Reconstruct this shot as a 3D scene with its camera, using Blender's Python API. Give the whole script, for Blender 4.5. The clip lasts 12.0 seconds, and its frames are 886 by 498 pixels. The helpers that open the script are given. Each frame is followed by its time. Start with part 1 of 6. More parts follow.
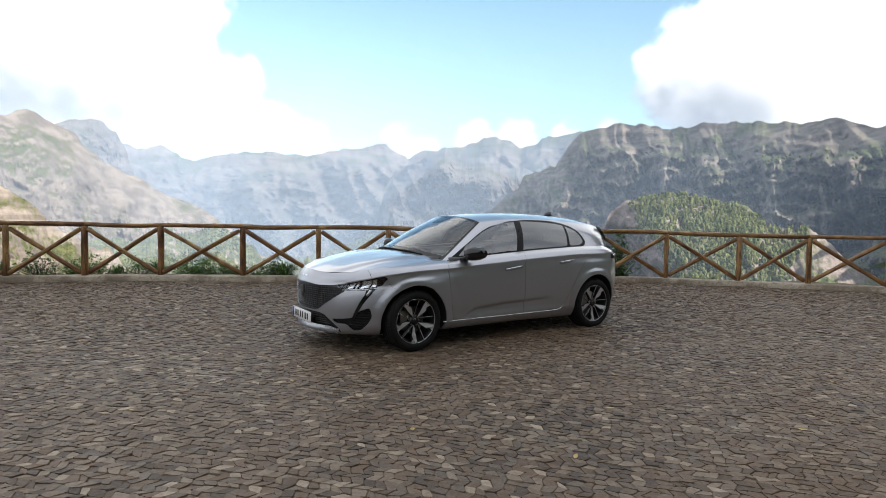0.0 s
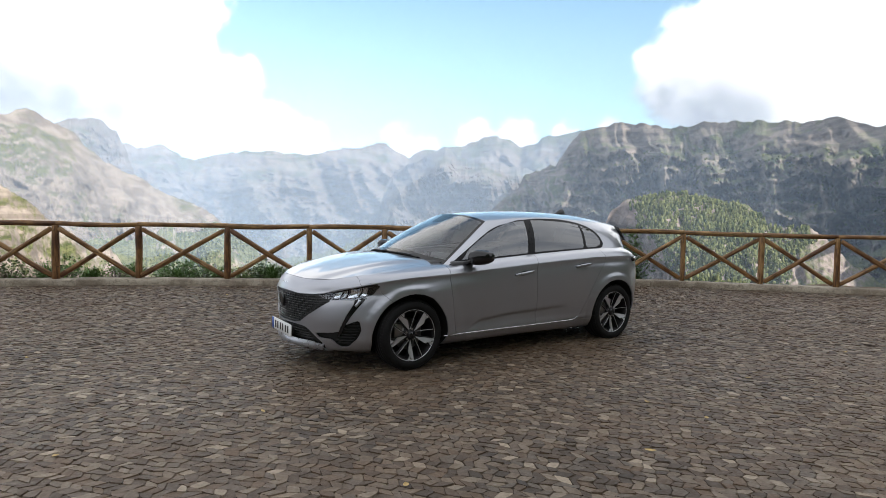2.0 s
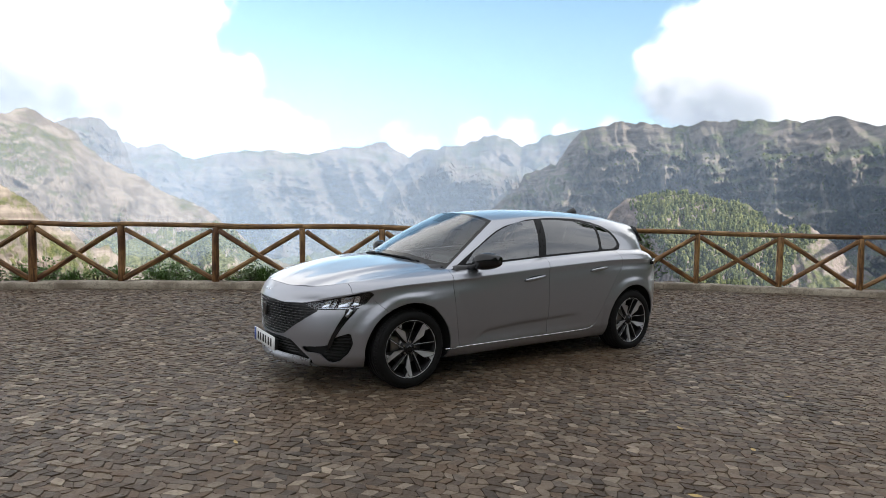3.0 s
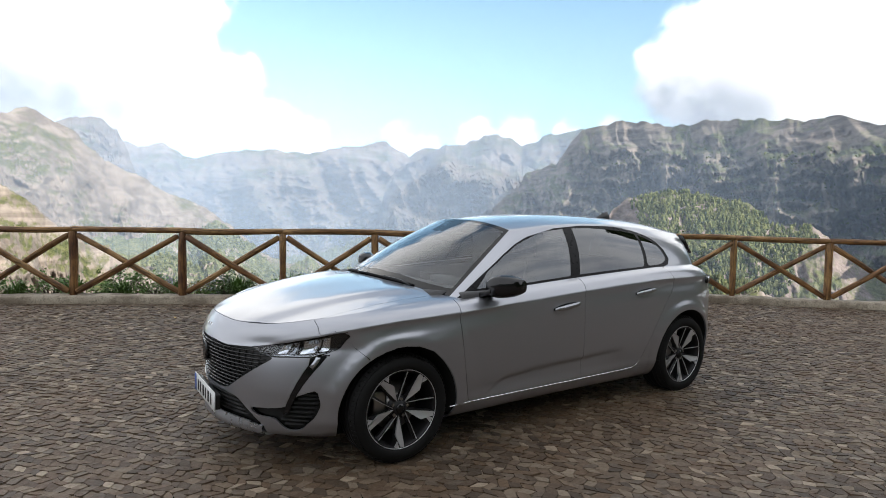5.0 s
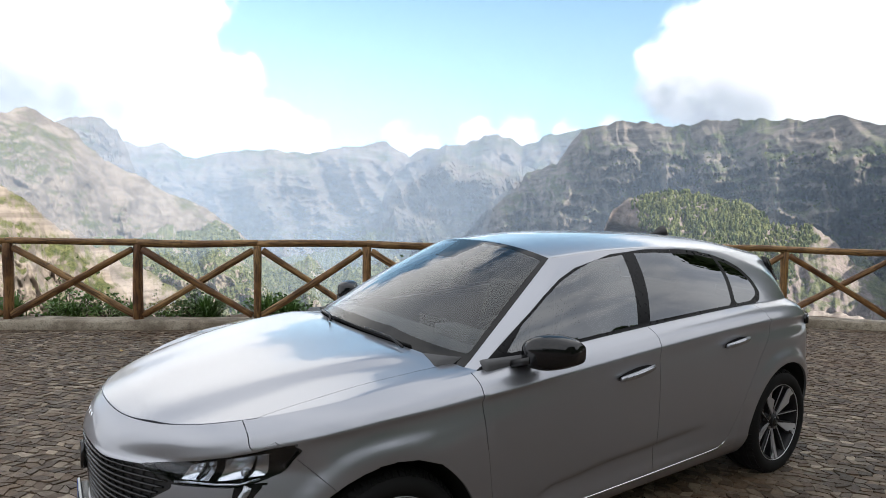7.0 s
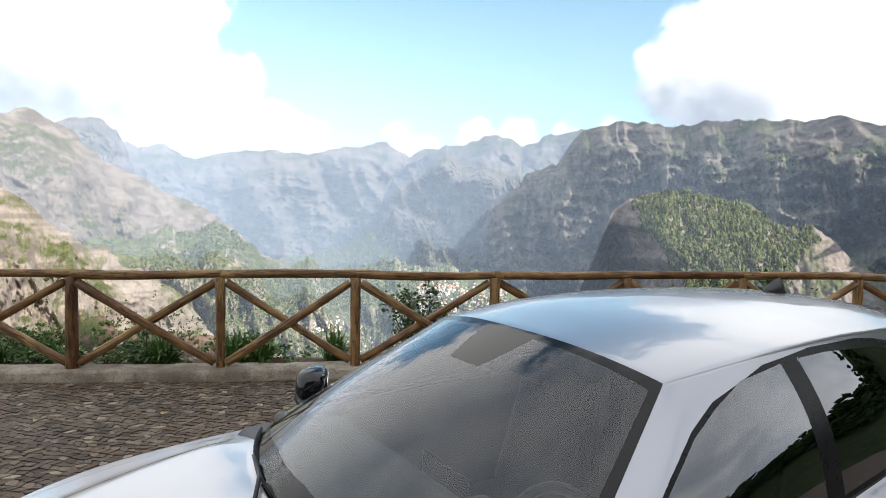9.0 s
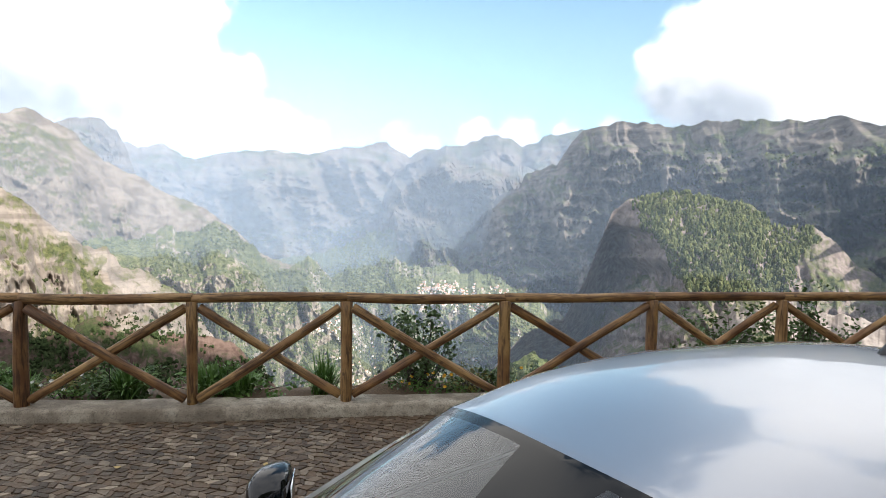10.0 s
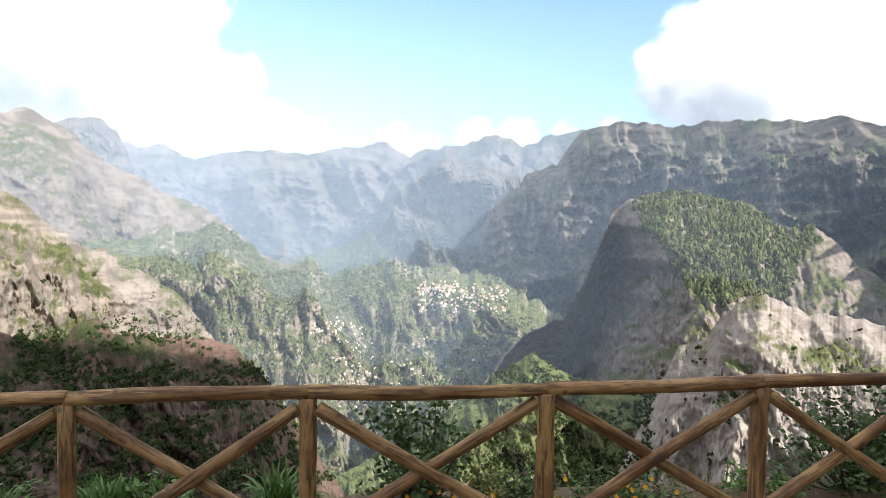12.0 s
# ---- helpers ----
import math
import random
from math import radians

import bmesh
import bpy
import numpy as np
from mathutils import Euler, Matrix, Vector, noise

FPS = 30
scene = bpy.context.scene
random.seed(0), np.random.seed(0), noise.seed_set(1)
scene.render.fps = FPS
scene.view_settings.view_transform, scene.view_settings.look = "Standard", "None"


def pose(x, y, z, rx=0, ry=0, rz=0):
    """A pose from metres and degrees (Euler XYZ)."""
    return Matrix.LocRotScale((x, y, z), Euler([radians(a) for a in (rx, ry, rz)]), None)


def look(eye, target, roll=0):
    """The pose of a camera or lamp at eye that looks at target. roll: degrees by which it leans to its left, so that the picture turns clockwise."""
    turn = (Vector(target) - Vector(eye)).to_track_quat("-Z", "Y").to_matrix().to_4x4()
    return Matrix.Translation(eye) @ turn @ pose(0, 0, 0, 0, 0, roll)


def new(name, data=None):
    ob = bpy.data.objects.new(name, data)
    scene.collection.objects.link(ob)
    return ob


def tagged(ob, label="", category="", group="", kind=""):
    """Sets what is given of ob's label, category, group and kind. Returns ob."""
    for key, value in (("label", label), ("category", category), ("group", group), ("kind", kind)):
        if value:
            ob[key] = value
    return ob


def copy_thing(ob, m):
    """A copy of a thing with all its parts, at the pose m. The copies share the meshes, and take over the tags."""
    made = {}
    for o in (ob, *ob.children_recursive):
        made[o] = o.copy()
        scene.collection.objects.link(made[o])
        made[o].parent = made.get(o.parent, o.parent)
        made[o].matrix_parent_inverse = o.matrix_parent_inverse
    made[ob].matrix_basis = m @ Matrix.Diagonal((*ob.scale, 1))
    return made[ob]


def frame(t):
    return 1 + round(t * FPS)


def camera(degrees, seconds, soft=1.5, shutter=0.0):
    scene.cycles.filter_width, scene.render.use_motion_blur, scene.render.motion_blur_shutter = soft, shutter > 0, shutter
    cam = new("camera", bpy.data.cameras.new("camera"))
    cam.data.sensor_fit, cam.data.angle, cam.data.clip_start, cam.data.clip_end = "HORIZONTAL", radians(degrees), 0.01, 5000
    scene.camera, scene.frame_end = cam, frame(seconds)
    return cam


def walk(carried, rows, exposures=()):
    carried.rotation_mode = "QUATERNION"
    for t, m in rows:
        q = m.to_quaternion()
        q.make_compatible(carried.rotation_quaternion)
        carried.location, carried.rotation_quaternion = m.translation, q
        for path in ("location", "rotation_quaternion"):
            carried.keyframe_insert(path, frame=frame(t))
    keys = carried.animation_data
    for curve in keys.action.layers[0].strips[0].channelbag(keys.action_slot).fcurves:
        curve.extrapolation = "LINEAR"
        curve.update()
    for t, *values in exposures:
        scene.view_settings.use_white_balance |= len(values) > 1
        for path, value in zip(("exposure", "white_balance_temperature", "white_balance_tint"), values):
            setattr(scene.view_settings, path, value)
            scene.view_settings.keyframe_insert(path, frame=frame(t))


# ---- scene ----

# ---------- camera and walk ----------
CAMERA_ROWS = [  # seconds, x, y, z, pitch, yaw
    (0.0, 0.519, 3.185, 1.338, -2.601, -0.110),
    (0.5, 0.515, 3.305, 1.336, -2.601, -0.110),
    (1.0, 0.512, 3.501, 1.329, -2.606, -0.110),
    (1.5, 0.512, 3.740, 1.335, -2.633, -0.099),
    (2.0, 0.513, 3.999, 1.335, -2.677, -0.093),
    (2.5, 0.504, 4.288, 1.339, -2.721, -0.088),
    (3.0, 0.499, 4.581, 1.337, -2.749, -0.077),
    (5.0, 0.483, 5.871, 1.409, -2.820, -0.016),
    (5.5, 0.473, 6.201, 1.424, -2.820, -0.000),
    (6.0, 0.464, 6.535, 1.449, -2.820, -0.000),
    (6.5, 0.445, 6.865, 1.480, -2.820, -0.000),
    (8.5, 0.398, 8.194, 1.706, -2.798, -0.000),
    (9.0, 0.367, 8.555, 1.765, -2.776, -0.000),
    (9.5, 0.345, 8.924, 1.822, -2.765, -0.000),
    (10.0, 0.336, 9.287, 1.902, -2.765, -0.000),
    (10.5, 0.308, 9.705, 1.975, -2.765, -0.000),
    (11.0, 0.289, 10.144, 2.058, -2.765, -0.000),
    (11.5, 0.276, 10.597, 2.141, -2.765, -0.000),
    (12.0, 0.264, 11.092, 2.222, -2.765, -0.000),
]
LEAN = 0.861


def eye_pose(x, y, z, pitch, yaw):
    p, w = radians(pitch), radians(yaw)
    way = Vector((-math.sin(w) * math.cos(p), math.cos(w) * math.cos(p), math.sin(p)))
    return look((x, y, z), Vector((x, y, z)) + way * 10, LEAN)


cam = camera(73.75, 12.0, soft=0.85)
walk(cam, [(r[0], eye_pose(*r[1:])) for r in CAMERA_ROWS],
     exposures=[(0.0, 0.72, 6500, 10), (6.0, 0.72, 6500, 10), (9.0, 0.72, 6500, 10), (12.0, 0.78, 6500, 10)])

# ---------- sky, clouds and sun ----------
SUN_BEARING, SUN_HEIGHT = 134.0, 33.0


def bearing_way(bearing, height):
    b, h = radians(bearing), radians(height)
    return Vector((math.sin(b) * math.cos(h), math.cos(b) * math.cos(h), math.sin(h)))


sun_data = bpy.data.lights.new("sun", "SUN")
sun_data.energy, sun_data.angle, sun_data.color = 5.4, radians(0.53), (1.0, 0.93, 0.82)
sun = new("sun", sun_data)
sun.matrix_world = look(bearing_way(SUN_BEARING, SUN_HEIGHT) * 300, (0, 0, 0))


class Tree:
    """Short hand for building node trees."""

    def __init__(self, tree):
        self.t, self.n, self.l = tree, tree.nodes, tree.links

    def add(self, kind, operation=None):
        node = self.n.new(kind)
        if operation:
            node.operation = operation
        return node

    def put(self, node, socket, value):
        if isinstance(value, bpy.types.NodeSocket):
            self.l.new(value, node.inputs[socket])
        else:
            node.inputs[socket].default_value = value

    def math(self, op, a, b=0.0, c=0.0, clamp=False):
        node = self.add("ShaderNodeMath", op)
        node.use_clamp = clamp
        for i, v in enumerate((a, b, c)):
            self.put(node, i, v)
        return node.outputs[0]

    def vec(self, op, a, b=(0, 0, 0)):
        node = self.add("ShaderNodeVectorMath", operation=op)
        self.put(node, 0, a), self.put(node, 1, b)
        return node.outputs["Value"] if op in ("DISTANCE", "LENGTH", "DOT_PRODUCT") else node.outputs[0]

    def noise(self, vector, scale, detail=4.0, rough=0.55, warp=0.0):
        node = self.add("ShaderNodeTexNoise")
        self.put(node, "Vector", vector)
        for key, v in (("Scale", scale), ("Detail", detail), ("Roughness", rough), ("Distortion", warp)):
            self.put(node, key, v)
        return node.outputs["Fac"]

    def voronoi(self, vector, scale, feature="F1", out="Distance"):
        node = self.add("ShaderNodeTexVoronoi")
        node.feature = feature
        self.put(node, "Vector", vector), self.put(node, "Scale", scale)
        return node.outputs[out]

    def ramp(self, value, lo, hi, a=0.0, b=1.0, smooth=True):
        node = self.add("ShaderNodeMapRange")
        node.interpolation_type = "SMOOTHSTEP" if smooth else "LINEAR"
        for i, v in enumerate((value, lo, hi, a, b)):
            self.put(node, i, v)
        return node.outputs[0]

    def mix(self, f, a, b, mode="MIX"):
        node = self.add("ShaderNodeMix")
        node.data_type, node.blend_type = "RGBA", mode
        self.put(node, 0, f)
        for i, v in ((6, a), (7, b)):
            self.put(node, i, (*v, 1) if isinstance(v, tuple) and len(v) == 3 else v)
        return node.outputs[2]


world = bpy.data.worlds.new("sky")
scene.world = world
world.use_nodes = True
w = Tree(world.node_tree)
w.n.clear()
sky = w.add("ShaderNodeTexSky")
sky.sky_type, sky.sun_disc = "NISHITA", False
sky.sun_elevation, sky.sun_rotation = radians(SUN_HEIGHT), radians(SUN_BEARING)
sky.altitude, sky.air_density, sky.dust_density, sky.ozone_density = 1000, 1.0, 0.6, 1.4
way = w.vec("NORMALIZE", w.add("ShaderNodeTexCoord").outputs["Generated"])
billow = w.noise(way, 5.5, 9.0, 0.55, 0.25)
puffs = w.noise(way, 14.0, 6.0, 0.6)
# banks of cumulus: bearing, height, radius and strength of each
BANKS = [(-40, 26, 0.30, 1.5), (-33, 33, 0.27, 1.45), (-27, 40, 0.30, 1.4), (-31, 17, 0.13, 1.4), (-24.6, 17.6, 0.085, 1.2), (-26.5, 12.5, 0.12, 1.4), (-20.8, 11.2, 0.072, 1.3),
         (-36, 13, 0.11, 1.3), (-16.6, 8.2, 0.055, 1.2), (-12.8, 7.0, 0.040, 1.1), (-5.0, 7.6, 0.050, 0.75), (-1.6, 6.8, 0.035, 0.7), (2.8, 7.6, 0.045, 0.75), (7.0, 7.8, 0.042, 0.7),
         (12.0, 8.0, 0.035, 0.6), (15.6, 8.8, 0.030, 0.8), (22.0, 13.0, 0.082, 1.35), (27.5, 17.5, 0.095, 1.4), (25.2, 14.5, 0.10, 1.4), (33, 17, 0.13, 1.45), (40, 20, 0.20, 1.5),
         (30, 11, 0.09, 1.3), (36, 11, 0.10, 1.3), (40, 42, 0.26, 1.4)]
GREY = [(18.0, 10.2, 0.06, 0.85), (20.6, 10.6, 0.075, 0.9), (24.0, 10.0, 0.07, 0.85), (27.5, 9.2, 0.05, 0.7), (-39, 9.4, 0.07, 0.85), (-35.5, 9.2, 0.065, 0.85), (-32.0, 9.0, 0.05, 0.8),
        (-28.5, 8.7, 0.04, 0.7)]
split = w.add("ShaderNodeSeparateXYZ")
w.put(split, 0, way)
# more cloud overhead and behind the terrace than over the valley
behind = w.ramp(split.outputs[1], 0.72, 0.50, 0.0, 1.0)
cover = w.math("ADD", w.ramp(billow, 0.55, 0.75, 0.0, 0.10), w.math("MULTIPLY", behind, w.ramp(billow, 0.2, 0.5, 1.0, 1.1)))
low = w.math("MULTIPLY", w.ramp(split.outputs[2], 0.19, 0.10), w.ramp(w.noise(way, 9.0, 3.0, 0.5), 0.40, 0.64, 0.0, 0.26))
cover = w.math("MAXIMUM", cover, low)
for b, h, r, s in BANKS:
    d = w.vec("DISTANCE", way, tuple(bearing_way(b, h)))
    cover = w.math("MAXIMUM", cover, w.ramp(d, r * 0.2, r * 1.4, s, 0.0))
fluff = w.noise(way, 42.0, 5.0, 0.6)
edge = w.math("ADD", w.math("MULTIPLY_ADD", billow, 1.9, -0.95), w.math("MULTIPLY_ADD", puffs, 1.5, -0.75))
edge = w.math("ADD", edge, w.math("MULTIPLY_ADD", fluff, 0.5, -0.25))
edge = w.math("MULTIPLY", edge, w.ramp(cover, 0.0, 0.32, 0.0, 1.0))
mask = w.ramp(w.math("ADD", cover, edge), 0.20, 0.62)
inner = w.ramp(w.math("ADD", cover, edge), 0.3, 0.9)
cloud = w.mix(inner, (0.86, 0.91, 1.0), (1.15, 1.14, 1.12))
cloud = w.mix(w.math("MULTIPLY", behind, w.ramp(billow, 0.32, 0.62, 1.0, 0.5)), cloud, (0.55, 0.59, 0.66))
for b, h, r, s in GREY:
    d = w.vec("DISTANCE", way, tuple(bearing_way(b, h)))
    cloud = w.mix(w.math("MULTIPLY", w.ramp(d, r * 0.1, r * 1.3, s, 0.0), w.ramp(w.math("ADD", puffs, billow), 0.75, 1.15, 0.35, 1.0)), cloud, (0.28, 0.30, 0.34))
blue = w.vec("MULTIPLY", sky.outputs[0], (0.172, 0.186, 0.158))
back = w.add("ShaderNodeBackground")
w.put(back, 0, w.mix(mask, blue, cloud))
w.l.new(back.outputs[0], w.add("ShaderNodeOutputWorld").inputs[0])

# ---------- materials ----------
def material(name):
    m = bpy.data.materials.new(name)
    m.use_nodes = True
    t = Tree(m.node_tree)
    bsdf = t.n["Principled BSDF"]
    return m, t, bsdf


def coords(t, kind="Object"):
    return t.add("ShaderNodeTexCoord").outputs[kind]


def relief(t, bsdf, height, strength, distance):
    node = t.add("ShaderNodeBump")
    t.put(node, "Strength", strength), t.put(node, "Distance", distance), t.put(node, "Height", height)
    t.l.new(node.outputs[0], bsdf.inputs["Normal"])


def plain(name, colour, rough=0.5, metal=0.0, grain=0.0, scale=60.0, coat=0.0):
    m, t, b = material(name)
    c = coords(t)
    n = t.noise(c, scale, 5.0, 0.6)
    big = t.noise(c, scale * 0.08, 3.0)
    k = t.math("ADD", t.math("MULTIPLY_ADD", n, grain, 1 - grain / 2), t.math("MULTIPLY_ADD", big, grain, -grain / 2))
    node = t.add("ShaderNodeVectorMath", operation="SCALE")
    t.put(node, 0, colour), t.put(node, "Scale", k)
    t.put(b, "Base Color", node.outputs[0])
    t.put(b, "Roughness", t.ramp(n, 0, 1, rough * 0.85, min(1, rough * 1.15), False))
    t.put(b, "Metallic", metal), t.put(b, "Coat Weight", coat), t.put(b, "Coat Roughness", 0.03)
    return m


def wood_material():
    m, t, b = material("weathered_log")
    c = coords(t)
    info = t.add("ShaderNodeObjectInfo").outputs["Random"]
    stretch = t.add("ShaderNodeMapping")
    t.put(stretch, 0, c), t.put(stretch, "Scale", (1, 1, 0.09))
    t.put(stretch, "Location", (0, 0, 0))
    comb = t.add("ShaderNodeCombineXYZ")
    t.put(comb, 0, t.math("MULTIPLY", info, 31.0)), t.put(comb, 2, t.math("MULTIPLY", info, 17.0))
    g = t.vec("ADD", stretch.outputs[0], comb.outputs[0])
    grain = t.noise(g, 42.0, 6.0, 0.65, 0.6)
    broad = t.noise(t.vec("ADD", c, comb.outputs[0]), 3.2, 4.0, 0.6)
    knots = t.voronoi(t.vec("ADD", c, comb.outputs[0]), 6.5)
    dark = t.ramp(knots, 0.07, 0.16, 1.0, 0.0)
    base = t.mix(t.ramp(broad, 0.35, 0.65), (0.115, 0.046, 0.014), (0.27, 0.135, 0.042))
    base = t.mix(t.ramp(info, 0.15, 0.85), base, t.mix(t.ramp(broad, 0.3, 0.7), (0.185, 0.086, 0.028), (0.37, 0.22, 0.082)))
    base = t.mix(t.ramp(grain, 0.42, 0.64, 0.0, 0.85), base, (0.040, 0.017, 0.007))
    base = t.mix(t.math("MULTIPLY", dark, 0.7), base, (0.05, 0.025, 0.012))
    t.put(b, "Base Color", base)
    t.put(b, "Roughness", t.ramp(grain, 0.2, 0.8, 0.45, 0.75))
    relief(t, b, t.math("ADD", grain, t.math("MULTIPLY", dark, 0.4)), 0.5, 0.006)
    return m


def stone_material():
    m, t, b = material("cobble_stone")
    c = coords(t)
    info = t.add("ShaderNodeObjectInfo").outputs["Random"]
    isle = t.add("ShaderNodeNewGeometry").outputs["Random Per Island"]
    pick = t.math("FRACT", t.math("ADD", isle, t.math("MULTIPLY", info, 7.3)))
    place = t.add("ShaderNodeNewGeometry").outputs["Position"]
    n = t.noise(place, 38.0, 6.0, 0.65)
    stain = t.noise(place, 0.55, 4.0, 0.6)
    ramp = t.add("ShaderNodeValToRGB")
    ramp.color_ramp.interpolation = "LINEAR"
    e = ramp.color_ramp.elements
    e[0].position, e[0].color = 0.0, (0.034, 0.023, 0.014, 1)
    e[1].position, e[1].color = 1.0, (0.33, 0.265, 0.19, 1)
    for pos, col in ((0.22, (0.060, 0.039, 0.023)), (0.42, (0.108, 0.067, 0.037)), (0.62, (0.088, 0.068, 0.050)), (0.82, (0.150, 0.108, 0.071)), (0.955, (0.190, 0.150, 0.108))):
        x = e.new(pos)
        x.color = (*col, 1)
    t.put(ramp, 0, pick)
    base = t.mix(t.ramp(stain, 0.40, 0.68, 0.0, 0.38), ramp.outputs[0], (0.115, 0.064, 0.030))
    base = t.mix(t.ramp(n, 0.35, 0.75, 0.0, 0.35), base, (0.045, 0.030, 0.018))
    t.put(b, "Base Color", base)
    t.put(b, "Roughness", t.ramp(n, 0.2, 0.8, 0.50, 0.78))
    relief(t, b, n, 0.5, 0.008)
    return m


def soil_material():
    m, t, b = material("joint_soil")
    c = coords(t)
    n = t.noise(c, 60.0, 6.0, 0.7)
    big = t.noise(c, 0.6, 4.0)
    base = t.mix(t.ramp(n, 0.3, 0.7), (0.080, 0.052, 0.030), (0.150, 0.098, 0.055))
    base = t.mix(t.ramp(big, 0.45, 0.7, 0, 0.5), base, (0.12, 0.075, 0.043))
    t.put(b, "Base Color", base), t.put(b, "Roughness", 0.9)
    relief(t, b, n, 0.6, 0.01)
    return m


def paved_material():
    """Small hand-cut stones bedded in soil, for the paving out to its edges."""
    m, t, b = material("paved_ground")
    place = t.add("ShaderNodeNewGeometry").outputs["Position"]
    n = t.noise(place, 60.0, 6.0, 0.7)
    cell, gap = t.add("ShaderNodeTexVoronoi"), t.voronoi(place, 15.0, "DISTANCE_TO_EDGE")
    t.put(cell, "Vector", place), t.put(cell, "Scale", 15.0)
    tone = t.add("ShaderNodeSeparateXYZ")
    t.put(tone, 0, cell.outputs["Color"])
    stone = t.mix(tone.outputs[0], (0.056, 0.039, 0.028), (0.138, 0.104, 0.080))
    stone = t.mix(t.ramp(tone.outputs[1], 0.85, 1.0), stone, (0.24, 0.19, 0.14))
    base = t.mix(t.ramp(gap, 0.02, 0.09), t.mix(n, (0.060, 0.041, 0.028), (0.105, 0.073, 0.050)), stone)
    t.put(b, "Base Color", base), t.put(b, "Roughness", 0.8)
    relief(t, b, t.math("ADD", t.ramp(gap, 0.0, 0.12), t.math("MULTIPLY", n, 0.3)), 0.6, 0.008)
    return m


def concrete_material():
    m, t, b = material("kerb_concrete")
    c = coords(t)
    n, big = t.noise(c, 70.0, 6.0, 0.7), t.noise(c, 1.7, 5.0, 0.65)
    pit = t.voronoi(c, 55.0)
    mid = t.noise(c, 11.0, 5.0, 0.7)
    base = t.mix(t.ramp(big, 0.40, 0.60), (0.21, 0.17, 0.125), (0.42, 0.365, 0.285))
    base = t.mix(t.ramp(mid, 0.48, 0.66, 0, 0.7), base, (0.155, 0.125, 0.09))
    base = t.mix(t.ramp(n, 0.48, 0.66, 0, 0.6), base, (0.07, 0.056, 0.043))
    base = t.mix(t.ramp(pit, 0.05, 0.16, 0.5, 0.0), base, (0.06, 0.05, 0.04))
    t.put(b, "Base Color", base), t.put(b, "Roughness", 0.85)
    relief(t, b, t.math("ADD", t.math("ADD", n, mid), t.ramp(pit, 0.0, 0.2)), 0.7, 0.014)
    return m


def mountain_material(name, size, green, rock_a, rock_b, leaf_a, leaf_b, layers=0.12):
    """size: metres of the broad patches; green: share of vegetation."""
    m, t, b = material(name)
    place = t.add("ShaderNodeNewGeometry")
    pos, nor = place.outputs["Position"], place.outputs["Normal"]
    sep = t.add("ShaderNodeSeparateXYZ")
    t.put(sep, 0, nor)
    patch = t.noise(pos, 1.0 / size, 6.0, 0.62, 0.4)
    fine = t.noise(pos, 9.0 / size, 7.0, 0.7)
    speck = t.voronoi(pos, 34.0 / size)
    level = t.add("ShaderNodeMapping")
    t.put(level, 0, pos), t.put(level, "Scale", (layers, layers, 1.0))
    strata = t.noise(level.outputs[0], 7.0 / size, 5.0, 0.6, 0.8)
    rock = t.mix(t.ramp(strata, 0.35, 0.65), rock_a, rock_b)
    rock = t.mix(t.ramp(fine, 0.5, 0.75, 0, 0.55), rock, tuple(v * 0.45 for v in rock_a))
    leaf = t.mix(t.ramp(fine, 0.35, 0.65), leaf_a, leaf_b)
    leaf = t.mix(t.ramp(speck, 0.0, 0.5, 0.6, 0.0), leaf, tuple(v * 0.4 for v in leaf_a))
    share = t.math("ADD", t.math("MULTIPLY_ADD", patch, 1.8, green - 1.4),
                   t.math("ADD", t.math("MULTIPLY", sep.outputs[2], 0.55), t.math("MULTIPLY_ADD", fine, 0.7, -0.35)))
    cover = t.ramp(share, 0.08, 0.42)
    t.put(b, "Base Color", t.mix(cover, rock, leaf))
    t.put(b, "Roughness", 0.95), t.put(b, "Specular IOR Level", 0.1)
    relief(t, b, t.math("ADD", fine, t.math("MULTIPLY", t.ramp(speck, 0, 0.6, 1.0, 0.0), cover)), 0.55, size * 0.022)
    return m


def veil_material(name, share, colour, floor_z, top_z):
    """Sheet that stands in for haze: lets most light through and scatters the rest."""
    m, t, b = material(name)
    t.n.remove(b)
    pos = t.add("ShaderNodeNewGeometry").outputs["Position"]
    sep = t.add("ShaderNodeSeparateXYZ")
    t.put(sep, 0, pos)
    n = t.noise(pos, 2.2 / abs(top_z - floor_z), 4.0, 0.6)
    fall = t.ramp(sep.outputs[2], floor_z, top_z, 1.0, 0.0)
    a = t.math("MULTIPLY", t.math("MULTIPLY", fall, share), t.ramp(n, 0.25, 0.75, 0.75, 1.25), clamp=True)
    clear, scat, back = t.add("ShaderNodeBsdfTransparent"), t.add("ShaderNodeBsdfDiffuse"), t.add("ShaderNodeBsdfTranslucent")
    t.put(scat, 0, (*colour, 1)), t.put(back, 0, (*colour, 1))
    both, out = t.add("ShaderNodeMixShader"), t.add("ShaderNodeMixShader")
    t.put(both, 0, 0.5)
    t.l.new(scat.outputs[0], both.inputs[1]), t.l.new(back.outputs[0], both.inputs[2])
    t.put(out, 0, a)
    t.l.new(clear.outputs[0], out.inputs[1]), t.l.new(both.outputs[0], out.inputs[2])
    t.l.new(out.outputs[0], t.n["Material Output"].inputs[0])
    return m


WOOD, STONE, SOIL, PAVED, CONCRETE = wood_material(), stone_material(), soil_material(), paved_material(), concrete_material()

